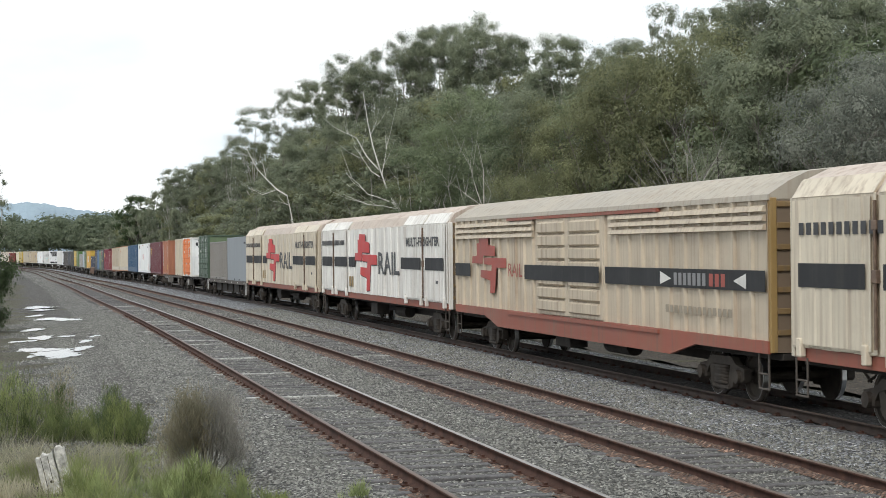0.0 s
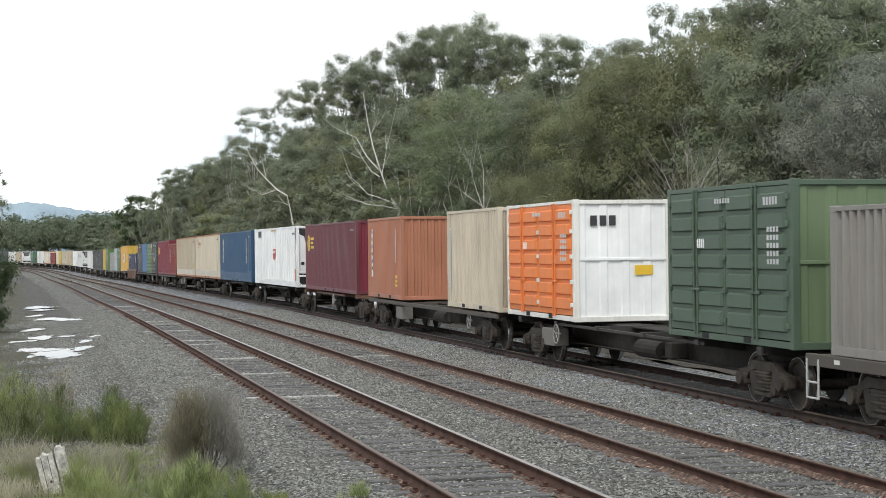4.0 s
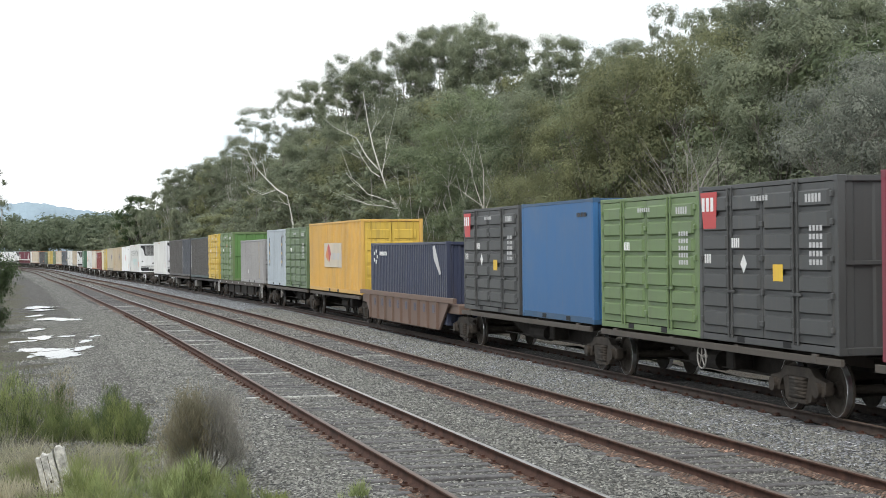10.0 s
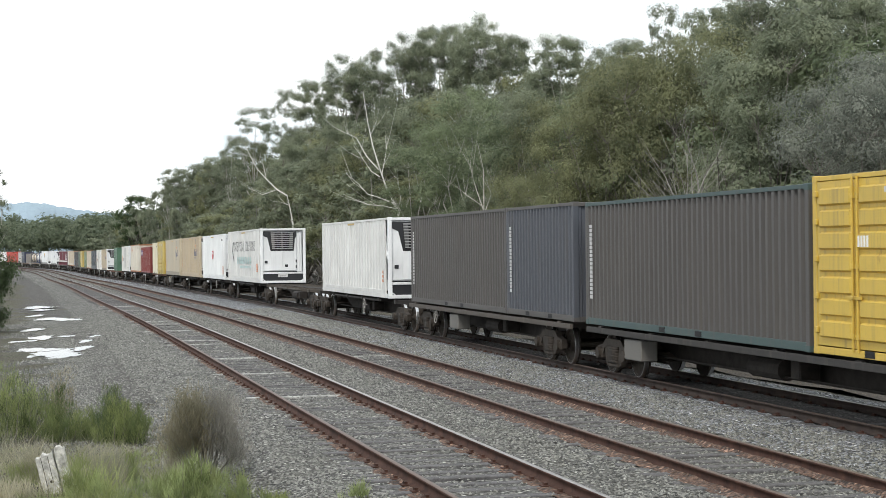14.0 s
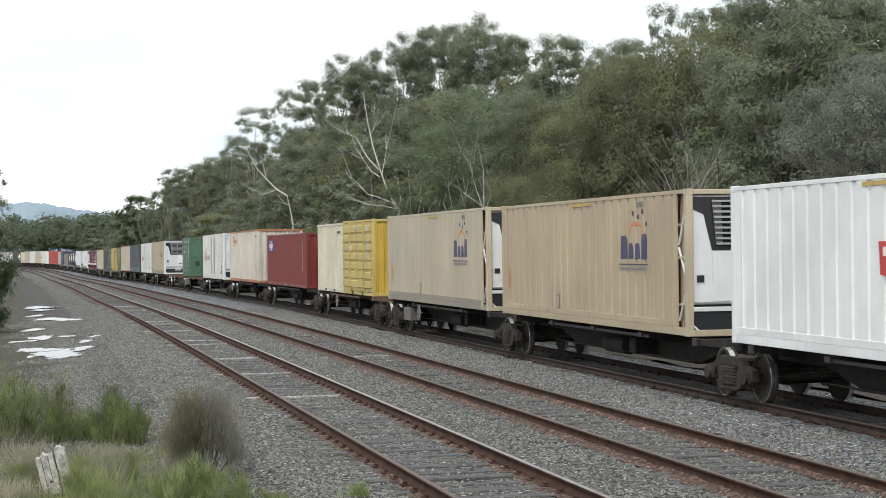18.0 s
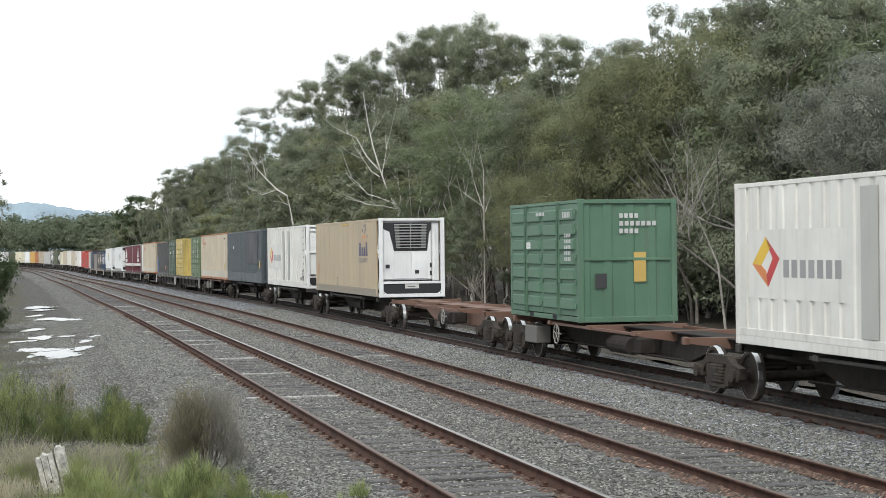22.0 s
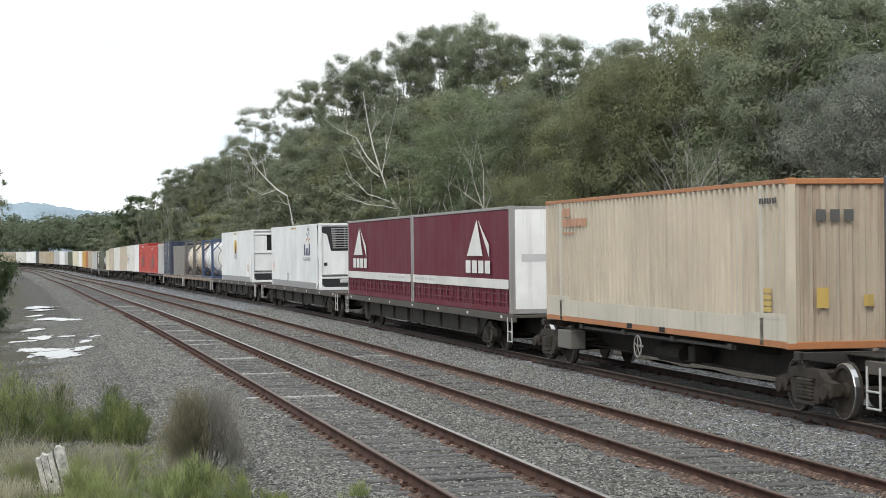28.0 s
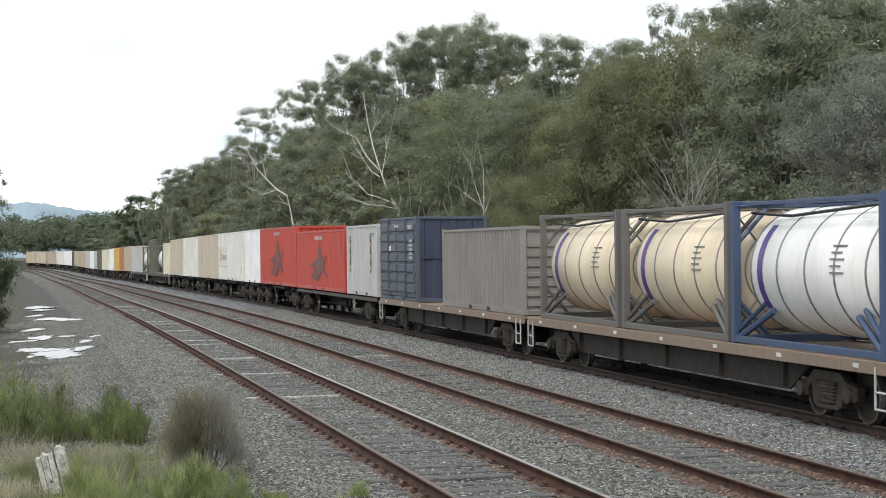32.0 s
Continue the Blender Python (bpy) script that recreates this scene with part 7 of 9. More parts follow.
    for uc, L, mat, lab, mk in tail:
        p = wagon("skel", uc - L / 2 - 0.2, uc + L / 2 + 0.2, uc - L / 2 + 1.5, uc + L / 2 - 1.5, D_DARK, SKEL, (False, False))
        container(p, uc, 40, 2.9, mat, lab, "fine", L=L, marks=mk)
    p = wagon("flat", 901.8, 928.0, 904.5, 925.5, D_GREY, FLAT)
    container(p, 905.5, 20, 2.7, P_CREAM, "cream ribbed steel container far back", "corr", L=7.0)
    tank_container(p, 913.2, "white tank container in a dark frame", P_TANKFRAME2, P_TANKW, False)
    container(p, 921.6, 30, 3.2, P_OLIVE, "olive-green tall steel container", "corr", L=9.4)
    p = wagon("flat", 928.5, 952.0, 931.0, 949.5, D_GREY, FLAT)
    tank_container(p, 932.0, "white tank container in a dark frame", P_TANKFRAME2, P_TANKW, False)
    container(p, 943.8, 40, 2.7, P_ASHW, "pale grey long steel container", "corr", L=15.5)
    far = ((958.3, 12.6, P_BEIGE), (969.2, 8.0, P_ORANGERAIL), (979.0, 10.2, P_YELLOW), (991.5, 9.5, P_WHITE), (1007.0, 18.5, P_CREAM), (1024.0, 13.0, P_OLIVE), (1035.7, 8.8, P_ASHW), (1047.5, 13.5, P_WHITE), (1062.3, 14.0, P_ASHW), (1079.6, 18.0, P_TAN), (1098.0, 16.0, P_BEIGE), (1110.5, 6.0, P_DARK), (1126.0, 20.0, P_WHITE), (1148.0, 20.0, P_WHITE2), (1172.0, 22.0, P_BEIGE), (1197.0, 22.0, P_BEIGE2), (1221.0, 20.0, P_TAN2))
    for uc, L, mat in far:
        p = wagon("skel", uc - L / 2 - 0.2, uc + L / 2 + 0.2, uc - L / 2 + 1.2, uc + L / 2 - 1.2, D_DARK, SKEL, (False, False))
        container(p, uc, 40, 2.85, mat, "distant " + mat.name.replace("_paint", "").replace("_", " ") + " steel container", "fine", L=L)


def m_red_none(c, L, H):
    bars(c, "roof_sticker", -0.9, 0.5, H - 0.185, H - 0.115, K_YEL_OLD2)
    bars(c, "warning_sticker", L / 2 - 1.1, L / 2 - 0.9, H * 0.2, H * 0.36, K_ORANGE, n=3, vertical=True)


P_CREAM_W = paint("rusty_white_paint", (0.64, 0.60, 0.515), 0.5, 0.35, 0.1, runs=0.3)
P_ASHW = paint("pale_grey_paint", (0.47, 0.47, 0.46), 0.5, 0.2)
P_NAVYGREY = paint("navy_grey_paint", (0.06, 0.075, 0.105), 0.5, 0.35)
P_TANKFRAME = paint("blue_tank_frame", (0.045, 0.075, 0.15), 0.5, 0.2)
P_TANKFRAME2 = paint("grey_tank_frame", (0.12, 0.115, 0.11), 0.55, 0.35)
P_TANKW = paint("tank_white", (0.84, 0.83, 0.80), 0.35, 0.12)
P_TANKY = paint("stained_tank_white", (0.74, 0.62, 0.45), 0.4, 0.35, grime=(0.52, 0.33, 0.16))
fleet()

# ---- plants ----
def leaf_quads(centres, rng, length, width, droop=0.3, face=None):
    """A small leaf spray at each centre, turned roughly towards face (outward from its clump)."""
    n = len(centres)
    nrm = rng.normal(0, 1, (n, 3))
    if face is not None:
        nrm = face * 0.9 + nrm * 0.24 + np.array([0, 0, 0.5])
    nrm /= np.linalg.norm(nrm, axis=1, keepdims=True) + 1e-9
    d = rng.normal(0, 1, (n, 3))
    d[:, 2] -= droop * 2
    d = d - nrm * (d * nrm).sum(1, keepdims=True)
    d /= np.linalg.norm(d, axis=1, keepdims=True) + 1e-9
    o = np.cross(d, nrm)
    l = length * rng.uniform(0.6, 1.4, (n, 1))
    w = width * rng.uniform(0.6, 1.4, (n, 1))
    v = np.stack([centres - d * l * 0.45 - o * w * 0.6, centres - d * l * 0.3 + o * w * 0.6, centres + d * l * 0.6], 1).reshape(-1, 3)
    return v, np.arange(3 * n).reshape(-1, 3)


def limb(sh, pts, r0, r1, n=6):
    """A bent, tapering limb."""
    k = len(pts) - 1
    for i in range(k):
        a, b = r0 + (r1 - r0) * i / k, r0 + (r1 - r0) * (i + 1) / k
        sh.rod(pts[i], pts[i + 1], a, b, n, caps=False)


def skeleton(rng, height, crown_from, spread, primaries, subs, lean, base_r, up=0.5):
    """Trunk and limbs of a tree of that height; returns the limbs' shape and the twig ends."""
    sh, tips = Shape(), []
    trunk = [Vector((0, 0, -0.3))]
    k = 7
    wob = Vector((0, 0, 0))
    for i in range(1, k + 1):
        wob += Vector((rng.normal(0, 0.025), rng.normal(0, 0.025), 0)) * height
        trunk.append(Vector((lean[0] * i / k, lean[1] * i / k, 0)) * height + wob * 0.5 + Vector((0, 0, height * 0.9 * i / k)))
    limb(sh, trunk, base_r, base_r * 0.22, 8)

    def on_trunk(f):
        j = min(int(f * k), k - 1)
        return trunk[j].lerp(trunk[j + 1], f * k - j)

    for p in range(primaries):
        f = crown_from + (0.98 - crown_from) * (p + rng.uniform(0, 0.8)) / primaries
        a = p * 2.4 + rng.uniform(-0.5, 0.5)
        start = on_trunk(f)
        reach = spread * (1.0 - 0.45 * max(0, f - 0.55) / 0.45) * rng.uniform(0.65, 1.1)
        lift = up * (0.55 if f > 0.82 else 1.0)
        out = Vector((math.cos(a), math.sin(a), 0))
        pts = [start]
        for i in range(1, 5):
            pts.append(start + out * reach * i / 4 + Vector((rng.normal(0, 0.06), rng.normal(0, 0.06), rng.normal(0, 0.04))) * reach + Vector((0, 0, lift * reach * (i / 4) ** 0.8)))
        limb(sh, pts, base_r * 0.42 * (1.1 - f * 0.6), base_r * 0.08, 5)
        tips.append(pts[-1])
        for q in range(subs):
            g = 0.35 + 0.6 * (q + rng.uniform(0, 1)) / subs
            j = min(int(g * 4), 3)
            st = pts[j].lerp(pts[j + 1], g * 4 - j)
            b = a + rng.uniform(-1.3, 1.3)
            ln = reach * rng.uniform(0.25, 0.5)
            e = st + Vector((math.cos(b) * ln, math.sin(b) * ln, ln * rng.uniform(-0.1, 0.75)))
            m = st.lerp(e, 0.5) + Vector((rng.normal(0, 0.05), rng.normal(0, 0.05), 0.08)) * ln
            limb(sh, [st, m, e], base_r * 0.14, base_r * 0.04, 4)
            tips += [e, m]
            for _ in range(4):
                tips.append(st.lerp(e, rng.uniform(0.4, 1.1)) + Vector((rng.normal(0, 0.5), rng.normal(0, 0.5), rng.uniform(-0.15, 0.5))) * ln)
    for _ in range(7):
        tips.append(trunk[-1] + Vector((rng.normal(0, 0.07), rng.normal(0, 0.07), rng.uniform(-0.06, 0.02))) * height)
    return sh, tips


def crown_of(rng, height, crown_from, radius, domes, clumps, base_r, lean, fork, tall, tight):
    """Trunk, forking limbs and the leaf clumps of rounded sub-crowns at their ends; clumps: (place, size, centre of its sub-crown)."""
    sh, out = Shape(), []
    zc = crown_from * height
    fork_z = zc * fork
    k = 5
    trunk = [Vector((0, 0, -0.4))]
    for i in range(1, k + 1):
        trunk.append(Vector((lean[0] * i / k * zc + rng.normal(0, 0.012) * height, lean[1] * i / k * zc + rng.normal(0, 0.012) * height, fork_z * i / k)))
    limb(sh, trunk, base_r, base_r * 0.7, 7)
    top = trunk[-1]
    for i in range(domes):
        f = (i + 0.5) / domes
        a = i * 2.4 + rng.uniform(-0.4, 0.4)
        # low sub-crowns reach out, high ones stand over the trunk
        h = zc + (height - zc) * (0.12 + 0.74 * f ** tall) + rng.uniform(-0.03, 0.03) * height
        prof = 1.0 if f < 0.5 else 1.0 - 0.55 * (f - 0.5)
        q = radius * prof * rng.uniform(0.46, 0.74) * (0.2 if i == domes - 1 else 1.0)
        dr = radius * rng.uniform(0.34, 0.5) * tight * (1.15 if i == domes - 1 else 1.0)
        if i == domes - 1:
            h = height - dr * 0.8
        c = Vector((top.x + math.cos(a) * q, top.y + math.sin(a) * q, min(h, height - dr * 0.8)))
        base = top.lerp(Vector((c.x, c.y, c.z - dr * 0.9)), 0.12)
        mid = top.lerp(c, 0.5) + Vector((rng.normal(0, 0.06), rng.normal(0, 0.06), -0.05)) * (c - top).length
        foot = c - Vector((0, 0, dr * 0.55))
        limb(sh, [top, mid, foot], base_r * 0.5, base_r * 0.16, 5)
        for j in range(clumps):
            u = Vector((rng.normal(0, 1), rng.normal(0, 1), rng.normal(0.35, 0.8)))
            u.normalize()
            if u.z < -0.35:
                u.z = -u.z
            p = c + Vector((u.x * dr, u.y * dr, u.z * dr * 0.7)) * rng.uniform(0.62, 1.0)
            limb(sh, [foot, foot.lerp(p, 0.55) + Vector((0, 0, -0.08 * dr)), p], base_r * 0.11, base_r * 0.04, 3)
            out.append((tuple(p), dr * rng.uniform(0.34, 0.6), tuple(c)))
    return sh, out


TREES = {}


def tree_kind(key, seed, height, crown_from, radius, domes, clumps, leaves, leaf, bark, foliage, base_r=0.2, lean=(0, 0), fork=0.95, droop=0.3, flat=0.55, tall=0.8, tight=1.0, stray=0.025):
    rng = np.random.default_rng(seed)
    sh, cl = crown_of(rng, height, crown_from, radius, domes, clumps, base_r, lean, fork, tall, tight)
    p, size, mid = np.array([c[0] for c in cl]), np.array([c[1] for c in cl]), np.array([c[2] for c in cl])
    pick = rng.choice(len(p), leaves, p=size ** 2 / (size ** 2).sum())
    u = rng.normal(0, 1, (leaves, 3))
    u /= np.linalg.norm(u, axis=1, keepdims=True)
    # leaves gather on the outer, upper side of each clump
    u += 0.45 * (p[pick] - mid[pick]) / (np.linalg.norm(p[pick] - mid[pick], axis=1, keepdims=True) + 1e-9)
    lob = 1 + 0.2 * np.sin(u[:, :1] * 5 + pick[:, None]) * np.cos(u[:, 1:2] * 4 + 2 * pick[:, None])
    rad = rng.uniform(0.0, 1.0, (leaves, 1)) ** 0.5 * lob
    rad = np.where(rng.random((leaves, 1)) < stray, rad * 1.5, rad)
    c = p[pick] + u * rad * size[pick][:, None] * np.array([1.1, 1.1, flat])
    c[:, 2] = np.maximum(c[:, 2], 0.15)
    v, f = leaf_quads(c, rng, leaf[0], leaf[1], droop, u)
    TREES[key] = (sh.mesh("trunk", bark, True), bulk("crown", v, f, foliage), height)


def bush_kind(key, seed, height, crown_from, spread, primaries, subs, leaves, leaf, clump, bark, foliage, base_r=0.22, lean=(0, 0), up=0.5, droop=0.3, flat=0.6, under=0.55):
    rng = np.random.default_rng(seed)
    sh, tips = skeleton(rng, height, crown_from, spread, primaries, subs, lean, base_r, up)
    tips = np.array([tuple(t) for t in tips])
    size = rng.uniform(0.55, 1.45, len(tips)) * clump
    pick = rng.choice(len(tips), leaves, p=size ** 2 / (size ** 2).sum())
    u = rng.normal(0, 1, (leaves, 3))
    u[:, 2] = np.where(u[:, 2] < 0, u[:, 2] * under, u[:, 2])
    u /= np.linalg.norm(u, axis=1, keepdims=True)
    rad = rng.uniform(0.05, 1.05, (leaves, 1)) ** 0.58 * (1 + 0.35 * np.sin(u[:, :1] * 4 + pick[:, None]) * np.cos(u[:, 1:2] * 5 + 2 * pick[:, None]))
    c = tips[pick] + u * rad * size[pick][:, None] * np.array([1, 1, flat])
    c[:, 2] = np.maximum(c[:, 2], 0.15)
    v, f = leaf_quads(c, rng, leaf[0], leaf[1], droop, u)
    TREES[key] = (sh.mesh("trunk", bark, True), bulk("crown", v, f, foliage), height)


def plant(key, x, y, z, height, turn, label, name="gum_tree", category="tree", group="trees of the wood", widen=1.0):
    trunk, crown, h = TREES[key]
    t = thing(name, label, category, group)
    part("trunk", trunk, None, t)
    part("crown", crown, None, t)
    k = height / h
    t.matrix_basis = pose(x, y, z + float(dip(y)), 0, 0, turn) @ Matrix.Diagonal((k * widen, k * widen, k, 1))
    return t


tree_kind("gum_a", 21, 20, 0.50, 3.0, 13, 10, 24000, (0.17, 0.085), M_BARKGUM, M_LEAF, 0.18, tight=1.2, flat=0.64)
tree_kind("gum_b", 22, 20, 0.55, 2.7, 11, 10, 20000, (0.17, 0.085), M_BARKPALE, M_LEAF, 0.16, (0.05, 0.02), tight=1.2, flat=0.64)
tree_kind("gum_c", 23, 20, 0.44, 3.4, 14, 10, 26000, (0.17, 0.085), M_BARKGUM, M_LEAF, 0.2, tight=1.15, flat=0.64)
tree_kind("gum_thin", 24, 20, 0.48, 2.9, 12, 7, 9500, (0.17, 0.08), M_BARKPALE, M_LEAF, 0.13, (-0.06, 0.0), tight=1.0, flat=0.64, stray=0.04)
tree_kind("gum_back", 34, 20, 0.25, 5.2, 10, 8, 7000, (0.32, 0.17), M_BARK, M_LEAF, 0.24)
bush_kind("thicket", 35, 6, 0.03, 2.6, 14, 3, 6000, (0.21, 0.09), 0.7, M_BARKDARK, M_LEAF, 0.07, up=0.5, droop=0.5, flat=0.9)
bush_kind("edge_bush", 36, 6, 0.03, 2.0, 16, 4, 24000, (0.16, 0.06), 0.55, M_BARKDARK, M_LEAF4, 0.07, up=0.6, droop=0.5, flat=0.9)
tree_kind("wattle_a", 25, 11, 0.10, 3.1, 13, 11, 26000, (0.125, 0.05), M_BARK, M_LEAF2, 0.11, droop=0.9, flat=0.8, fork=0.8)
tree_kind("wattle_b", 26, 11, 0.08, 2.8, 12, 11, 24000, (0.125, 0.055), M_BARK, M_LEAF, 0.11, droop=0.6, flat=0.75, fork=0.8)
tree_kind("wattle_c", 27, 11, 0.12, 3.0, 12, 11, 26000, (0.125, 0.05), M_BARK, M_LEAF2, 0.11, droop=0.9, flat=0.9, fork=0.8, tall=0.65)
tree_kind("young_gum", 31, 11, 0.14, 2.9, 12, 11, 23000, (0.13, 0.055), M_BARKPALE, M_LEAF5, 0.1, droop=0.8, flat=0.7, fork=0.9)
tree_kind("wattle_back", 38, 11, 0.10, 3.0, 11, 9, 9000, (0.21, 0.09), M_BARK, M_LEAF5, 0.11, droop=0.6, flat=0.75)
tree_kind("far_wattle", 32, 11, 0.10, 3.2, 11, 8, 7500, (0.26, 0.12), M_BARK, M_LEAF2, 0.13, droop=0.6, flat=0.75)
tree_kind("far_gum", 33, 11, 0.12, 3.1, 11, 8, 7500, (0.26, 0.12), M_BARKGUM, M_LEAF, 0.13, droop=0.6, flat=0.7)
tree_kind("distant_tree", 37, 11, 0.10, 3.4, 9, 7, 4200, (0.36, 0.18), M_BARK, M_LEAF, 0.13)
tree_kind("grey_gum", 28, 9, 0.40, 3.3, 12, 13, 32000, (0.11, 0.05), M_BARK, M_LEAF3, 0.12, fork=0.9, droop=0.4, flat=0.65)
tree_kind("pine", 29, 14, 0.05, 4.4, 16, 8, 14000, (0.34, 0.15), M_BARKDARK, M_LEAF4, 0.22, tall=1.1)


def wood():
    rng = random.Random(5)
    GUM = "tall eucalypt with an open clumped grey-green crown"
    SKY1 = ((-44.5, 296, 17.6, 0.93, "gum_thin"), (-38.8, 285, 17.9, 1.33, "gum_c"), (-32.2, 265, 18.7, 1.36, "gum_a"), (-27.1, 240, 19.2, 0.93, "gum_thin"), (-22.9, 225, 21.7, 1.21, "gum_thin"), (-18.7, 222, 23.6, 0.80, "gum_thin"), (-17.9, 232, 19.3, 1.11, "gum_b"), (-13.5, 208, 23.5, 0.89, "gum_b"), (-9.8, 190, 24.3, 0.84, "gum_a"), (-7.0, 194, 25.1, 0.70, "gum_c"), (-3.4, 178, 25.0, 0.72, "gum_a"), (-1.0, 175, 25.5, 0.73, "gum_b"), (1.5, 176, 25.3, 0.67, "gum_c"), (4.0, 158, 23.8, 0.92, "gum_a"))
    SKY2 = ((6.4, 155, 22.0, 0.76, "gum_b"), (9.7, 140, 20.0, 0.89, "gum_b"), (11.8, 138, 18.7, 0.70, "gum_c"), (8.6, 145, 18.5, 0.67, "gum_c"), (12.5, 118, 17.1, 0.87, "gum_b"), (11.9, 125, 16.8, 0.71, "gum_a"), (12.8, 104, 17.2, 0.62, "gum_thin"), (13.9, 100, 16.3, 0.61, "gum_thin"), (14.8, 96, 16.3, 0.79, "gum_b"), (14.6, 86, 16.1, 0.84, "gum_c"), (16.7, 88, 16.8, 0.86, "gum_a"), (16.2, 78, 14.8, 0.83, "gum_c"), (18.1, 80, 15.8, 0.84, "gum_a"), (17.5, 72, 14.1, 1.01, "gum_b"))
    for x, y, h, wide, k in SKY1 + SKY2:
        plant(k, x, y, -0.5, h, rng.uniform(0, 360), "tall slender eucalypt with a sparse crown and pale trunk" if k == "gum_thin" else GUM, widen=wide)
    tagged(plant("pine", -54.0, 325.0, -0.5, 14.6, 20, "dense dark green conifer at the wood's end", "conifer"), "")
    # the dense ridge below the skyline towards the bend
    RIDGE = ((-59.9, 338, 11.2), (-56.5, 330, 12.2), (-51.9, 318, 13.5), (-48.0, 310, 14.6), (-44.3, 300, 15.3), (-40.5, 290, 16.2), (-37.5, 284, 16.8), (-33.7, 272, 17.0), (-30.8, 264, 17.3), (-27.4, 254, 17.8), (-24.3, 246, 18.4), (-21.1, 238, 18.6), (-18.1, 230, 19.0), (-15.3, 222, 19.1), (-12.2, 212, 19.5), (-42.6, 296, 17.6), (-35.8, 280, 18.3), (-8.9, 200, 19.4), (-5.5, 190, 19.7), (-2.7, 180, 19.9), (0.3, 172, 19.7), (3.0, 160, 19.0), (5.6, 150, 17.7), (8.0, 146, 16.6), (-4.3, 165, 15.2), (-0.7, 158, 15.4), (2.6, 148, 14.8), (-10.0, 185, 15.3), (-6.8, 170, 13.8))
    for i, (x, y, h) in enumerate(RIDGE):
        plant(("far_gum", "far_wattle", "far_gum")[i % 3], x, y, -0.5, h, rng.uniform(0, 360), "dense dull green tree of the far wood", "wattle_tree", widen=min(1.15, 11.0 / h))
    # the wood behind and between
    s = 52.0
    while s < 420:
        for lat, hh, kinds in ((23, 12.5, ("gum_back",)), (32, 14.0, ("gum_back",))):
            x, y, _ = line(s + rng.uniform(-2, 2), lat + rng.uniform(-3, 3))
            hh = (13.0 if s > 235 else 17.0 if s > 118 else 13.8) * (1.0 if lat < 30 else 1.04)
            plant(rng.choice(kinds), x, y, -0.3, hh * rng.uniform(0.88, 1.05), rng.uniform(0, 360), GUM, widen=1.1)
        s += 8.0 + s * 0.014
    # the wood's edge: wattles down to the ground
    YOUNG = "blue-green young gum bushy to the ground"
    OLIVE = "yellow-olive wattle with dense feathery foliage"
    DULL = "dull green young tree bushy to the ground"
    for x, y, h, k, lab in ((-9.5, 157.9, 14.6, "wattle_b", DULL), (-6.5, 150.0, 13.0, "wattle_a", OLIVE), (-3.7, 139.6, 14.2, "wattle_b", DULL), (1.9, 114.0, 13.4, "young_gum", YOUNG), (-0.6, 120.0, 12.0, "young_gum", YOUNG), (3.6, 106.0, 11.0, "young_gum", YOUNG), (4.9, 104.0, 12.6, "wattle_b", DULL), (6.3, 101.0, 11.6, "wattle_c", OLIVE), (7.7, 90.9, 11.2, "wattle_a", OLIVE), (9.3, 92.8, 13.0, "wattle_c", OLIVE), (10.4, 88.4, 13.3, "wattle_a", OLIVE), (12.2, 85.1, 13.6, "wattle_c", OLIVE), (12.8, 76.5, 11.6, "wattle_b", DULL), (14.2, 74.0, 12.4, "wattle_b", DULL), (8.6, 96.0, 12.0, "young_gum", YOUNG), (-14.5, 172.0, 14.0, "wattle_b", DULL)):
        plant(k, x, y, -0.5, h, rng.uniform(0, 360), lab, "wattle_tree", widen=1.0)
    s = 40.0
    i = 0
    while s < 430:
        lat = 12.6 + rng.uniform(-1.0, 2.0)
        x, y, _ = line(s, lat)
        near = s < 115
        k = ("wattle_a", "wattle_b", "young_gum", "wattle_c")[i % 4] if near else ("far_wattle", "far_gum")[i % 2] if s < 220 else "distant_tree"
        lab = {"wattle_a": OLIVE, "wattle_b": DULL, "young_gum": YOUNG, "wattle_c": OLIVE, "far_wattle": DULL, "far_gum": DULL, "distant_tree": DULL}[k]
        h = rng.uniform(4.5, 7.5) if near else rng.uniform(8.5, 12.0) * (1.0 if s < 190 else 0.85 if s < 260 else 0.74)
        if not (44 < s < 62):
            plant(k, x, y, -0.5, h, rng.uniform(0, 360), lab, "wattle_tree", widen=1.15 if near else 1.3)
        if near:
            x, y, _ = line(s + 1.5, lat + 5.0)
            plant("wattle_back", x, y, -0.4, rng.uniform(9, 12), rng.uniform(0, 360), (DULL, YOUNG)[i % 2], "wattle_tree", widen=1.05)
        else:
            x, y, _ = line(s + 2.5, lat + 5.0)
            plant(("far_gum", "far_wattle")[i % 2] if s < 220 else "distant_tree", x, y, -0.4, h * rng.uniform(1.1, 1.35), rng.uniform(0, 360), DULL, "wattle_tree", widen=1.2)
        s += 3.9 + s * 0.021
        i += 1
    # the dark thicket that closes the wood at eye height
    for i in range(15):
        for lat, h in ((19.0, 5.0), (24.0, 7.5)):
            x, y, _ = line(42 + i * 3.4 + rng.uniform(-1, 1), lat + rng.uniform(-1, 1))
            plant("thicket", x, y, -0.5, h * rng.uniform(0.85, 1.2), rng.uniform(0, 360), "dense dull green thicket bush under tall trees", "thicket_bush", "bush", "thicket under the wood", widen=1.5)
    for x, y, h, w in ((12.5, 53.0, 8.3, 0.85), (15.4, 57.5, 9.6, 0.85), (14.6, 50.0, 7.4, 0.8)):
        plant("grey_gum", x, y, -0.5, h, rng.uniform(0, 360), "broad grey-leaved tree at the wood's edge", "grey_leaved_tree", widen=w)


wood()


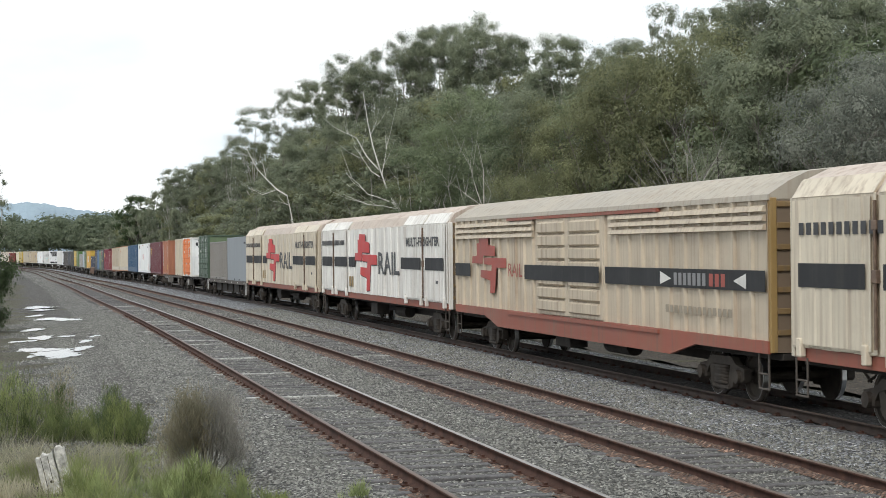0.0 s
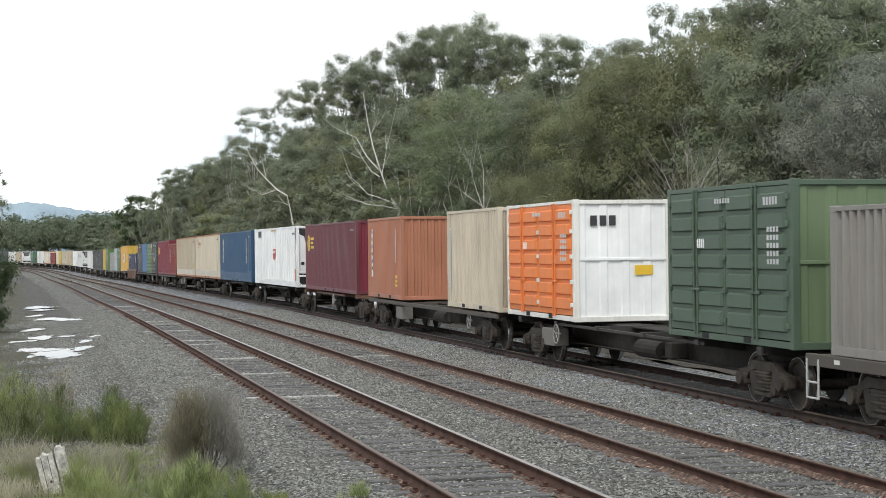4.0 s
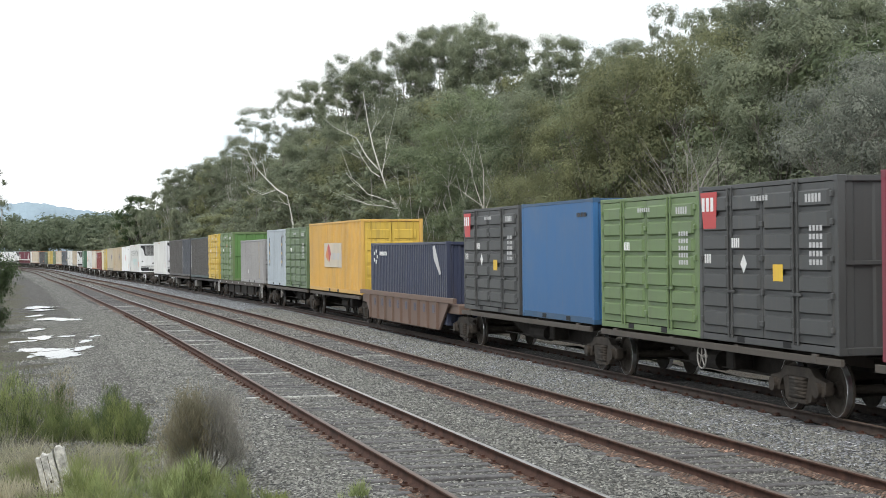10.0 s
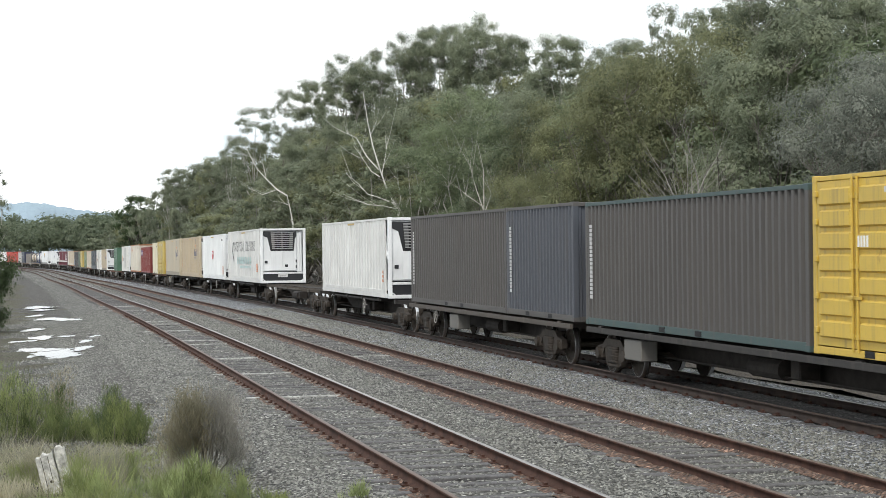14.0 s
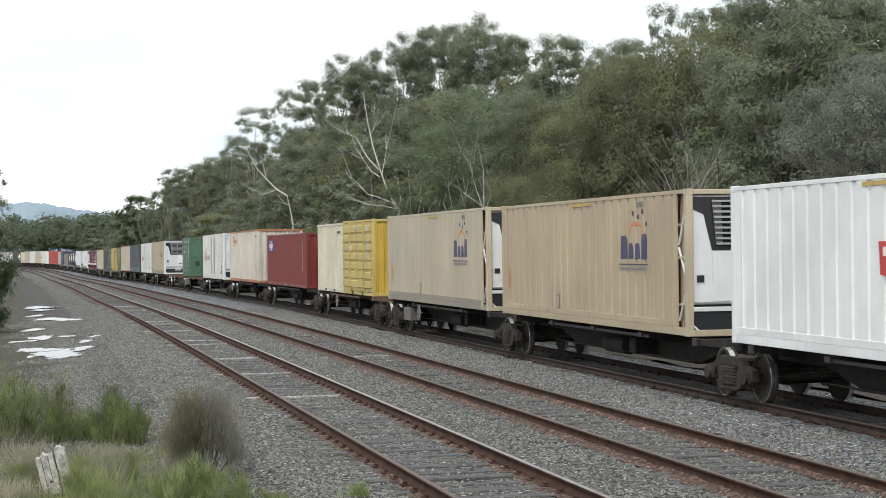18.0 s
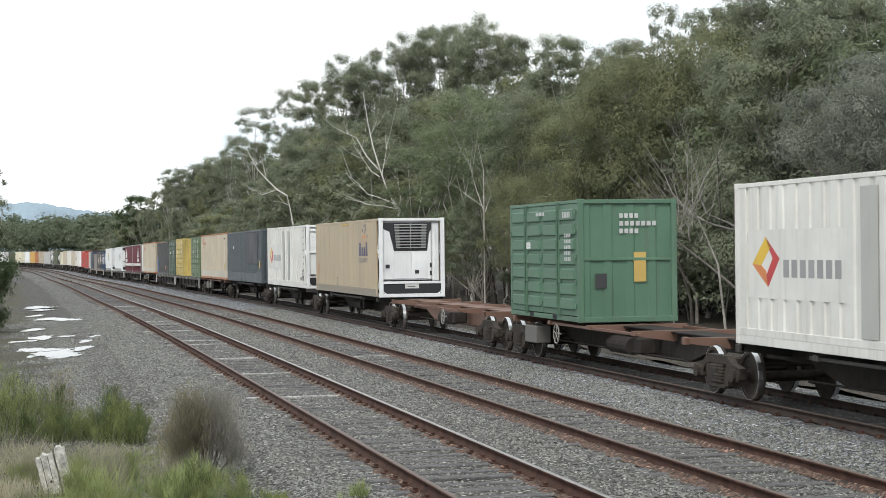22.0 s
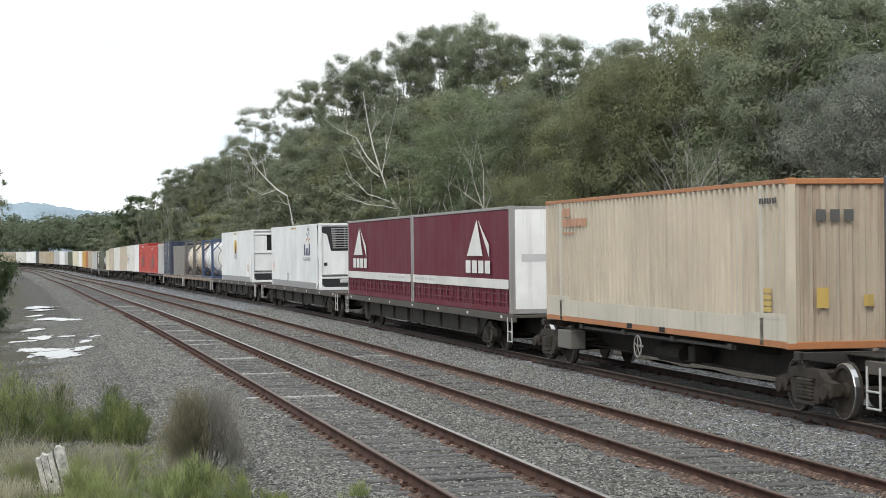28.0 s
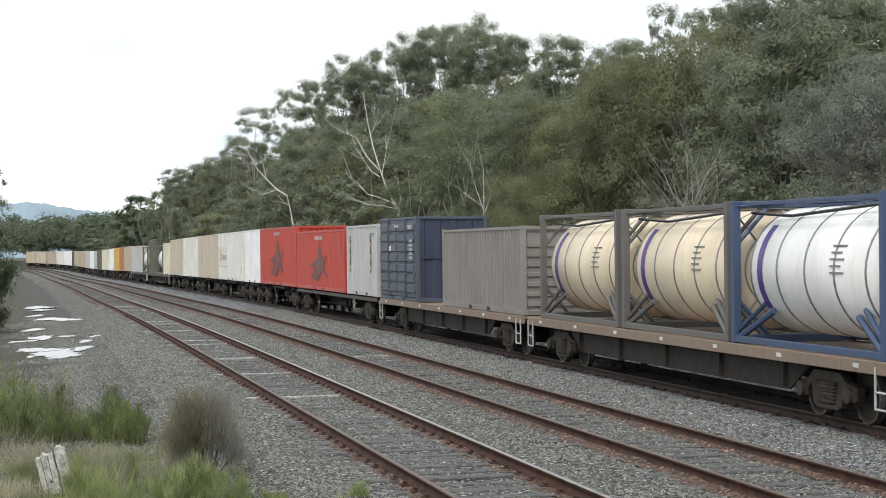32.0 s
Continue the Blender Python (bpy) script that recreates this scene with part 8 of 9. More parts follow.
def limbed(name, label, depth, mat, limbs, foot=None):
    """A bare tree from its bent limbs, (radius, places across and up), in one upright layer with some depth."""
    t = thing(name, label, "tree", "bare trees of the wood's edge")
    rng = random.Random(int(depth * 10) + len(limbs))
    for i, (r, pts) in enumerate(limbs):
        d = rng.uniform(-0.5, 0.5) if i else 0.0
        n = len(pts) - 1
        path = [Vector((x, depth + d * k / n, z)) for k, (x, z) in enumerate(pts)]
        if i == 0 and foot is not None:
            path = [Vector((foot, depth, -0.7))] + path
        sh = Shape()
        limb(sh, path, r * 0.54, r * 0.12, 7)
        stem = part("trunk" if i == 0 else "limb", sh, mat, t)
        # fine twigs off the outer half
        if i and r < 0.1:
            far = 2.4 if depth > 90 else 1.0
            for q in range(3):
                k = rng.randint(max(0, n - 2), n - 1)
                a = path[k].lerp(path[k + 1], rng.uniform(0.1, 0.9))
                away = (path[n] - path[n - 1]).normalized() + Vector((rng.uniform(-0.8, 0.8), rng.uniform(-0.5, 0.5), rng.uniform(-0.3, 0.7)))
                tw = Shape()
                limb(tw, [a, a + away * far * rng.uniform(0.15, 0.35), a + away * far * rng.uniform(0.4, 0.8) + Vector((0, 0, 0.12 * far))], r * 0.24, r * 0.08, 4)
                part("twig", tw, mat, stem)


def bare_trees():
    PALE = "leafless tree with pale bleached limbs"
    W1 = ((0.16, ((-2.9, 5.3), (-3.3, 6.1), (-3.5, 6.6))), (0.09, ((-3.1, 5.8), (-4.3, 6.3), (-5.0, 6.5), (-5.6, 7.2), (-6.2, 7.7))), (0.07, ((-3.1, 5.5), (-3.9, 5.7), (-5.0, 5.8), (-6.6, 6.5))), (0.05, ((-2.7, 4.9), (-2.2, 6.2), (-2.1, 6.6))), (0.04, ((-2.7, 5.3), (-2.9, 7.0), (-3.0, 7.6))))
    limbed("dead_tree", PALE, 122.0, M_BARKWHITE, W1, -2.6)
    W2 = ((0.15, ((-3.0, 5.3), (-3.8, 7.0), (-4.3, 8.5), (-4.7, 9.9), (-5.0, 11.4), (-5.3, 13.5))), (0.09, ((-4.3, 8.2), (-5.1, 9.1), (-5.8, 10.4), (-6.7, 10.8))), (0.06, ((-4.2, 7.7), (-4.8, 8.1), (-5.2, 8.7), (-6.0, 9.9))), (0.06, ((-4.1, 7.8), (-3.8, 9.3), (-3.7, 10.4))), (0.04, ((-4.8, 10.6), (-4.4, 11.5))))
    limbed("dead_tree", PALE, 123.5, M_BARKWHITE, W2, -2.9)
    W3 = ((0.2, ((-12.3, 4.8), (-12.5, 6.0), (-12.8, 7.4))), (0.13, ((-12.8, 7.3), (-13.6, 7.8), (-14.3, 8.5), (-15.2, 9.5), (-15.9, 10.9), (-16.3, 11.8))), (0.08, ((-12.6, 6.5), (-13.4, 6.8))), (0.07, ((-13.6, 7.8), (-14.8, 7.4), (-15.8, 7.9))), (0.06, ((-14.5, 8.8), (-14.7, 9.9), (-15.9, 10.6))))
    limbed("dead_tree", PALE, 150.0, M_BARKWHITE, W3, -12.2)
    W4 = ((0.08, ((2.2, 5.0), (2.2, 5.8), (2.2, 7.0), (1.9, 8.4))), (0.06, ((2.2, 4.8), (1.9, 5.7), (1.7, 6.3), (1.5, 7.4))), (0.05, ((2.2, 5.0), (1.4, 5.6), (0.9, 6.0))), (0.05, ((2.2, 4.6), (2.6, 5.7), (2.4, 6.3))))
    limbed("bare_tree", "slim pale-barked tree among young gums", 97.0, M_BARKPALE, W4, 2.2)
    limbed("bare_tree", "slim pale-barked tree among young gums", 96.0, M_BARKPALE, ((0.07, ((5.1, 5.0), (5.1, 6.1), (5.1, 7.0))), (0.05, ((5.1, 4.8), (4.4, 6.1), (4.4, 6.7)))), 5.1)
    LEAN = ((0.17, ((13.1, -0.1), (12.0, 1.6), (11.2, 2.5), (10.5, 3.0), (9.6, 3.3))), (0.10, ((10.2, 3.1), (9.4, 3.6), (8.7, 3.9))), (0.08, ((9.8, 3.3), (9.0, 3.5), (7.7, 4.0), (6.8, 4.5), (6.1, 5.2))), (0.06, ((8.7, 3.9), (8.5, 4.4), (8.4, 5.2), (8.2, 5.9), (7.9, 7.0))), (0.045, ((8.5, 4.4), (8.6, 5.1), (8.8, 5.5), (9.2, 5.8))), (0.035, ((8.5, 4.5), (8.0, 4.9), (7.0, 5.7))), (0.045, ((8.4, 3.8), (7.8, 4.3), (7.4, 4.8), (6.9, 5.8))), (0.03, ((7.5, 4.1), (6.8, 4.2), (6.4, 4.1))), (0.03, ((7.4, 4.2), (6.8, 4.5), (6.2, 4.7))))
    limbed("leaning_tree", "grey trunk leaning far over with bent bare limbs", 60.0, M_BARKDEAD, LEAN, 13.5)
    fan = random.Random(31)
    LIMBS = [(0.09, ((8.9, 2.2), (8.5, 3.2), (8.1, 4.1)))]
    for i in range(19):
        a, ln = radians(-66 + 104 * i / 18 + fan.uniform(-9, 9)), fan.uniform(0.9, 2.7)
        p = [(8.1 + fan.uniform(-0.5, 0.5), 4.1 - fan.uniform(0.0, 1.2))]
        for f in range(4):
            a += fan.uniform(-0.28, 0.28) + 0.05
            p.append((p[-1][0] + ln / 4 * math.sin(a), p[-1][1] + ln / 4 * math.cos(a)))
        LIMBS.append((fan.uniform(0.022, 0.05), tuple(p)))
    limbed("dead_tree", "leafless grey tree with a wide fan of twigs", 59.0, M_BARKGUM, tuple(LIMBS), 9.2)
    limbed("leaning_tree", "dark slanting dead trunk in the shade", 61.5, M_BARK, ((0.14, ((11.2, -0.3), (10.1, 1.2), (8.8, 2.3), (7.9, 3.0), (7.1, 3.5))), (0.05, ((9.3, 1.9), (9.2, 2.7))), (0.04, ((8.0, 2.9), (7.7, 3.3), (7.2, 3.7)))), 11.5)
    limbed("bare_tree", "thin grey dead sapling with forked stems", 60.5, M_BARKDEAD, ((0.08, ((6.7, 0.5), (6.6, 1.7), (6.3, 2.2), (5.9, 2.7), (5.4, 3.3))), (0.06, ((6.6, 1.6), (6.5, 2.4), (6.0, 3.4))), (0.05, ((6.7, 0.6), (7.0, 1.7), (6.6, 2.8), (6.2, 3.7))), (0.03, ((6.6, 1.7), (5.9, 2.1)))), 6.7)
    limbed("bare_tree", "thin grey dead sapling with forked stems", 60.2, M_BARKDEAD, ((0.09, ((7.6, 0.3), (7.6, 1.5), (7.3, 2.5), (7.0, 3.3))), (0.05, ((7.6, 1.5), (7.5, 2.6), (7.0, 3.1)))), 7.6)
    rng = random.Random(9)
    for i in range(80):
        x, y, _ = line(46 + i * 0.75 + rng.uniform(-0.8, 0.8), 13.5 + rng.uniform(0, 9))
        t = thing("tree_trunk", "slim grey trunk in the shade of the wood", "tree trunk", "slim trunks in the wood")
        sh = Shape()
        h = rng.uniform(4.0, 8)
        lean = rng.uniform(-1.8, 1.4)
        limb(sh, [Vector((0, 0, -0.3)), Vector((rng.uniform(-0.3, 0.3), 0, h * 0.25)), Vector((lean * 0.5 + rng.uniform(-0.3, 0.3), 0, h * 0.6)), Vector((lean, 0, h))], rng.uniform(0.03, 0.085), 0.015, 6)
        part("trunk", sh, rng.choice((M_BARK, M_BARKDARK, M_BARKDARK, M_BARKDARK, M_BARKDARK)), t)
        t.matrix_basis = pose(x, y, -0.45)


bare_trees()


def far_scene():
    # woods across the valley where the line bends away
    rng = np.random.default_rng(61)
    n = 420
    cs, hs = [], []
    for i in range(n):
        d = rng.uniform(430, 900)
        a = rng.uniform(-0.262, -0.150)
        if math.tan(a) * d < np.interp(d, _py, _px) + 16:
            continue
        cs.append((math.tan(a) * d, d))
        hs.append(rng.uniform(9, 15) + (d - 470) * 0.017)
    pts, outs = [], []
    for (x, y), h in zip(cs, hs):
        m, k = 13, 34
        u = rng.normal(0, 1, (m, 3))
        u[:, 2] = np.abs(u[:, 2]) - 0.25
        u /= np.linalg.norm(u, axis=1, keepdims=True)
        tops = u * rng.uniform(0.6, 1.0, (m, 1)) * np.array([h * 0.4, h * 0.4, h * 0.42]) + np.array([x, y, h * 0.56 - 1.4])
        p = rng.normal(0, 1, (m, k, 3))
        p /= np.linalg.norm(p, axis=2, keepdims=True)
        outs.append((p + 0.5 * u[:, None]).reshape(-1, 3))
        p = tops[:, None] + p * rng.uniform(0.3, 1.0, (m, k, 1)) ** 0.5 * np.array([h * 0.17, h * 0.17, h * 0.11])
        pts.append(p.reshape(-1, 3))
    v, f = leaf_quads(np.concatenate(pts), rng, 0.95, 0.75, 0.3, np.concatenate(outs))
    tagged(new("distant_woods", bulk("distant_woods", v, f, M_LEAFFAR)), "distant mixed green woods across the valley", "woods", kind="stuff")
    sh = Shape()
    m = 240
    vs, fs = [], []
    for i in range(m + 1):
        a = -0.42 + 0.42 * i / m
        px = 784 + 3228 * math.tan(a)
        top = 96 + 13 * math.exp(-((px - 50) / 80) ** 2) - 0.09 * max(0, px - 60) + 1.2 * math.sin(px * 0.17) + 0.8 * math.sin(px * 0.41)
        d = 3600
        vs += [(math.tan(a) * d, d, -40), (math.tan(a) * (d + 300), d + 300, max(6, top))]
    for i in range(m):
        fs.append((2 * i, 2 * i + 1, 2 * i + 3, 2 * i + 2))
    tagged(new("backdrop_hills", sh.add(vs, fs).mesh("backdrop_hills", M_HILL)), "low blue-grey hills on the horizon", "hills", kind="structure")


# Leaf colour lifted to carry the haze over the distant woods.
M_LEAFFAR = leafy("far_leaves", (0.131, 0.155, 0.110), (0.188, 0.213, 0.156), (0.150, 0.175, 0.125))
far_scene()


def blades(name, centres, rng, h, w, mat, lean=0.35):
    """Grass or stems as thin upright tapered blades."""
    n = len(centres)
    a = rng.uniform(0, 6.283, n)
    ln = rng.normal(0, lean, (n, 2))
    hh = h * rng.uniform(0.45, 1.25, n)
    side = np.stack([np.cos(a), np.sin(a), np.zeros(n)], 1) * (w * rng.uniform(0.6, 1.3, (n, 1)))
    top = np.stack([ln[:, 0] * hh, ln[:, 1] * hh, hh], 1)
    v = np.stack([centres - side, centres + side, centres + top * 0.6 + side * 0.7, centres + top, centres + top * 0.6 - side * 0.7], 1).reshape(-1, 3)
    o = np.arange(n)[:, None] * 5
    return bulk(name, v, o + np.array([[0, 1, 2, 3, 4]]), mat)


def foreground():
    rng = np.random.default_rng(71)
    # broom bushes: feathery upright plumes over an uneven footprint
    def plumes(name, label, category, group, x, y, rx, ry, h, n, mats, per=120, spread=0.085, z=-0.38):
        t = thing(name, label, category, group)
        stems, heaps = Shape(), [[] for _ in mats]
        for i in range(n):
            a, q = rng.uniform(0, 6.283), rng.uniform(0, 1) ** 0.6
            bx, by = rx * q * math.cos(a), ry * q * math.sin(a)
            hh = h * (1.0 - 0.45 * q * q) * rng.uniform(0.5, 1.08)
            tip = Vector((bx + 0.22 * bx + rng.normal(0, 0.05), by * 1.2 + rng.normal(0, 0.05), hh))
            foot = Vector((bx * 0.8, by * 0.8, -0.08))
            if i % 3 == 0:
                limb(stems, [foot, foot.lerp(tip, 0.5), tip], 0.009, 0.003, 4)
            f = rng.uniform(0.05, 1.0, (per, 1)) ** 0.75
            wide = spread * (1.25 - 0.85 * f) * (0.7 + 0.5 * hh)
            c = np.array(tuple(foot)) * (1 - f) + np.array(tuple(tip)) * f + rng.normal(0, 1, (per, 3)) * wide * np.array([1, 1, 0.5])
            c[:, 2] = np.maximum(c[:, 2], 0.0)
            heaps[int(rng.integers(0, len(mats)))].append(c)
        part("stem", stems, M_BARK, t)
        for heap, mat in zip(heaps, mats):
            if heap:
                part("foliage", blades("foliage", np.concatenate(heap), rng, 0.13, 0.0042, mat, 0.42), None, t)
        t.matrix_basis = pose(x, y, z)

    BUSHES = "bushes beside the line"
    plumes("bush", "green broom bush with fine upright stems", "bush", BUSHES, -7.55, 31.6, 0.75, 0.8, 1.3, 62, (M_BROOM, M_BROOM, M_BROOMDARK))
    plumes("bush", "low green broom bush", "bush", BUSHES, -6.55, 31.4, 0.6, 0.55, 0.66, 40, (M_BROOM, M_BROOM, M_BROOMDARK))
    plumes("bush", "green broom bush beside the gravel", "bush", BUSHES, -5.48, 30.8, 0.45, 0.5, 0.8, 44, (M_BROOM, M_BROOMDARK))
    plumes("bush", "dark green upright broom bush", "bush", BUSHES, -5.68, 31.0, 0.14, 0.2, 1.08, 16, (M_BROOMDARK, M_LEAF4))
    plumes("bush", "green broom bush with fine upright stems", "bush", BUSHES, -8.7, 31.4, 0.7, 0.7, 1.0, 30, (M_BROOM, M_BROOMDARK))
    plumes("bush", "dark weedy bush among puddles", "bush", BUSHES, -7.05, 33.6, 0.12, 0.2, 1.35, 9, (M_BROOMDARK, M_BROWN))
    SOFT = "soft green shoots on the bank"
    for x, y, rx, h, n in ((-3.25, 22.6, 0.36, 0.72, 30), (-2.7, 22.3, 0.3, 0.55, 20), (-4.62, 23.2, 0.2, 0.62, 14), (-3.95, 22.4, 0.28, 0.42, 16), (-2.15, 22.4, 0.18, 0.34, 8), (-1.1, 22.6, 0.2, 0.3, 8), (-4.35, 25.2, 0.09, 0.62, 5), (-3.55, 23.6, 0.22, 0.4, 10)):
        plumes("green_shoots", "soft bright green upright shoots in grass", "plant", SOFT, x, y, rx, rx, h, n, (M_SHOOT, M_BROOM), 95, 0.06)
    # a rotten log and litter in the dry grass
    t = thing("rotten_log", "dark rotten log lying in dry grass", "log")
    for k, (x, y, ln, r, turn) in enumerate(((0, 0, 0.5, 0.075, 8), (-0.25, 0.12, 0.4, 0.06, -14), (0.12, -0.1, 0.3, 0.045, 30))):
        sh, c, d = Shape(), math.cos(radians(turn)), math.sin(radians(turn))
        pts = [Vector((x + c * ln * (q - 0.5) * 1.6, y + d * ln * (q - 0.5) * 1.6, r + rng.normal(0, 0.015))) for q in (0, 0.25, 0.5, 0.75, 1)]
        limb(sh, pts, r, r * 0.75, 8)
        part("log_piece", sh, (M_BARKDARK, M_BARK, M_BARKDARK)[k], t)
    t.matrix_basis = pose(-5.75, 24.2, -0.39)
    # the half-dry bush: a fan of grey stems, brown-green tufts above
    t = thing("bush", "half-dry brown bush with bare grey stems", "bush", "bushes beside the line")
    sh, cs, gs = Shape(), [], []
    for i in range(34):
        a = rng.uniform(-1, 1)
        top = Vector((a * 0.47 + rng.normal(0, 0.08), rng.normal(0, 0.25), (1.30 - 0.55 * abs(a) ** 1.6) * rng.uniform(0.5, 1.0)))
        mid = Vector((top.x * 0.5, top.y * 0.5, top.z * 0.48))
        limb(sh, [Vector((rng.normal(0, 0.04), rng.normal(0, 0.04), -0.1)), mid, top], 0.013, 0.004, 4)
        for q in range(3):
            e = mid.lerp(top, rng.uniform(0.2, 1.0)) + Vector((rng.normal(0, 0.12), rng.normal(0, 0.12), rng.uniform(0.0, 0.15)))
            limb(sh, [mid.lerp(top, 0.2), e], 0.006, 0.002, 3)
        p = rng.normal(0, 1, (420, 3)) * np.array([0.10, 0.12, 0.14]) + np.array(tuple(top)) * 0.92
        (gs if a > 0.15 else cs).append(p)
    part("stem", sh, M_TWIGGREY, t)
    part("foliage", blades("foliage", np.concatenate(cs), rng, 0.10, 0.0038, M_BROWN, 0.5), None, t, "olive-brown foliage")
    part("foliage", blades("foliage", np.concatenate(gs), rng, 0.09, 0.0035, M_TWIGGREY, 0.6), None, t, "bare grey twigs")
    t.matrix_basis = pose(-3.36, 25.6, -0.4)

    # grass in front
    def spread(k, x0, x1, y0, y1):
        """Tufts: places gathered round uneven centres."""
        m = k // 14
        cx, cy = rng.uniform(x0, x1, m), rng.uniform(y0, y1, m)
        i = rng.integers(0, m, k)
        return np.stack([cx[i] + rng.normal(0, 0.07, k), cy[i] + rng.normal(0, 0.07, k), np.full(k, -0.4)], 1)

    def keep(p, edge):
        """Grass stays on the camera's side of an uneven edge along the gravel."""
        lim = -3.0 - 0.16 * (p[:, 1] - 22) + 0.35 * np.sin(p[:, 1] * 1.3) + edge
        return p[p[:, 0] < lim]

    g = keep(spread(19000, -11, -1.2, 20, 30), 0.0)
    tagged(new("grass", blades("grass", g, rng, 0.12, 0.005, M_GRASS, 0.7)), "rough green grass on the bank", "grass", kind="stuff")
    g = keep(spread(8500, -10, -2.2, 20, 30), -0.5)
    tagged(new("dry_grass", blades("dry_grass", g, rng, 0.24, 0.004, M_STRAW, 1.0)), "dry straw-coloured grass stalks", "grass", kind="stuff")
    for x, y, r, h, n, mat in ((-3.3, 24.9, 0.3, 0.3, 420, M_GRASS), (-3.7, 24.6, 0.25, 0.36, 300, M_STRAW), (-6.7, 27.4, 0.3, 0.62, 110, M_STRAW), (-6.2, 26.8, 0.25, 0.55, 90, M_STRAW), (-4.0, 21.9, 0.4, 0.35, 400, M_GRASS), (-4.9, 22.8, 0.3, 0.3, 300, M_GRASS), (-3.9, 26.2, 0.25, 0.4, 160, M_STRAW), (-5.75, 25.8, 0.28, 0.6, 420, M_STRAW), (-5.2, 25.9, 0.25, 0.5, 300, M_STRAW), (-4.75, 25.4, 0.35, 0.5, 500, M_STRAW), (-5.9, 25.6, 0.2, 0.32, 400, M_GRASS), (-4.55, 23.8, 0.2, 0.55, 260, M_GRASS), (-4.75, 24.2, 0.3, 0.42, 420, M_STRAW), (-5.6, 23.6, 0.35, 0.35, 420, M_STRAW)):
        k = rng.integers(0, 12, n)
        cx, cy = rng.normal(0, r * 0.55, 12), rng.normal(0, r * 0.55, 12)
        c = np.stack([cx[k] + rng.normal(0, 0.05, n), cy[k] + rng.normal(0, 0.05, n), np.zeros(n)], 1)
        t = tagged(new("grass_clump", blades("grass_clump", c, rng, h, 0.0045, mat, 0.45)), "tall soft green grass clump" if mat is M_GRASS else "tuft of dry pale grass stalks", "grass", "grass clumps on the bank", "stuff")
        t.location = (x, y, -0.38)
    # the split, bleached post
    t = thing("post_stump", "split bleached timber post leaning in dry grass", "post")
    def slab(w0, w1, z0, z1, y0, y1, seed):
        q = random.Random(seed)
        out = [(w0, z0)] + [(w0 + q.uniform(-0.008, 0.008), z0 + (z1 - z0) * k / 6) for k in range(1, 6)]
        out += [(w0 + (w1 - w0) * k / 5, z1 + q.uniform(-0.04, 0.02)) for k in range(6)]
        out += [(w1 + q.uniform(-0.01, 0.01), z1 - (z1 - z0) * k / 6) for k in range(1, 6)] + [(w1, z0)]
        return Shape().prism(out, y0, y1)
    part("timber", slab(-0.20, 0.035, -0.3, 0.62, -0.12, 0.12, 3), M_STUMP, t)
    part("split_piece", slab(0.06, 0.19, 0.0, 0.66, -0.05, 0.14, 4), M_STUMP, t)
    part("knot_hole", Shape().rod((-0.06, -0.123, 0.24), (-0.06, -0.115, 0.24), 0.022, n=8), M_BARKDARK, t)
    for k, xx in enumerate((-0.13, -0.04)):
        part("crack", Shape().box(xx, xx + 0.008, -0.123, -0.11, 0.1 + 0.1 * k, 0.58), M_BARKDARK, t)
    t.matrix_basis = pose(-5.15, 24.4, -0.40, 0, -13, 8)
    # left-hand tree at the picture's edge
    plant("edge_bush", -18.65, 73.0, -0.45, 4.9, 40, "dark green bushy wattle beside the gravel", "wattle_tree", widen=0.72)
    plant("edge_bush", -18.75, 69.0, -0.45, 3.0, 140, "dark green bushy wattle beside the gravel", "wattle_tree", widen=0.8)
    plant("gum_thin", -18.75, 76.0, -0.45, 7.0, 200, "thin young gum with sparse leaves", widen=0.6)


foreground()


PUDDLES = ((-12.5, 58.4, 0.72, 2.1), (-11.75, 56.6, 0.42, 1.1), (-12.1, 61.0, 0.3, 1.3), (-13.4, 60.2, 0.6, 1.3), (-13.0, 56.2, 0.3, 0.7), (-15.2, 67.6, 0.58, 2.0), (-14.4, 69.6, 0.24, 0.8), (-12.9, 65.6, 0.2, 1.0), (-13.3, 69.6, 0.13, 1.6), (-17.0, 75.5, 0.4, 1.2), (-18.9, 87.5, 0.55, 2.0), (-17.7, 86.4, 0.7, 1.5), (-20.6, 92.0, 0.4, 1.2), (-23.5, 106.0, 0.9, 2.4), (-21.4, 108.0, 0.4, 1.8), (-22.2, 101.0, 0.5, 1.5))


def puddles():
    rng = random.Random(81)
    for k, (x, y, a, b) in enumerate(PUDDLES):
        n = 110
        ph = [rng.uniform(0, 6.283) for _ in range(4)]
        pts = []
        for i in range(n):
            t = 6.283 * i / n
            r = 1 + 0.24 * math.sin(2 * t + ph[0]) + 0.15 * math.sin(3 * t + ph[1]) + 0.09 * math.sin(7 * t + ph[2]) + 0.1 * math.sin(11 * t + ph[3]) + 0.07 * math.sin(17 * t + ph[1]) + 0.05 * math.sin(29 * t + ph[0])
            pts.append((x + a * r * math.cos(t), y + b * r * math.sin(t)))
        sh = Shape().add([(px, py, -0.352 + 0.0015 * k) for px, py in pts], [tuple(range(n))])
        tagged(new("puddle", sh.mesh("puddle", M_WATER)), "shallow rain puddle reflecting the pale sky", "puddle", "puddles", "structure")


puddles()


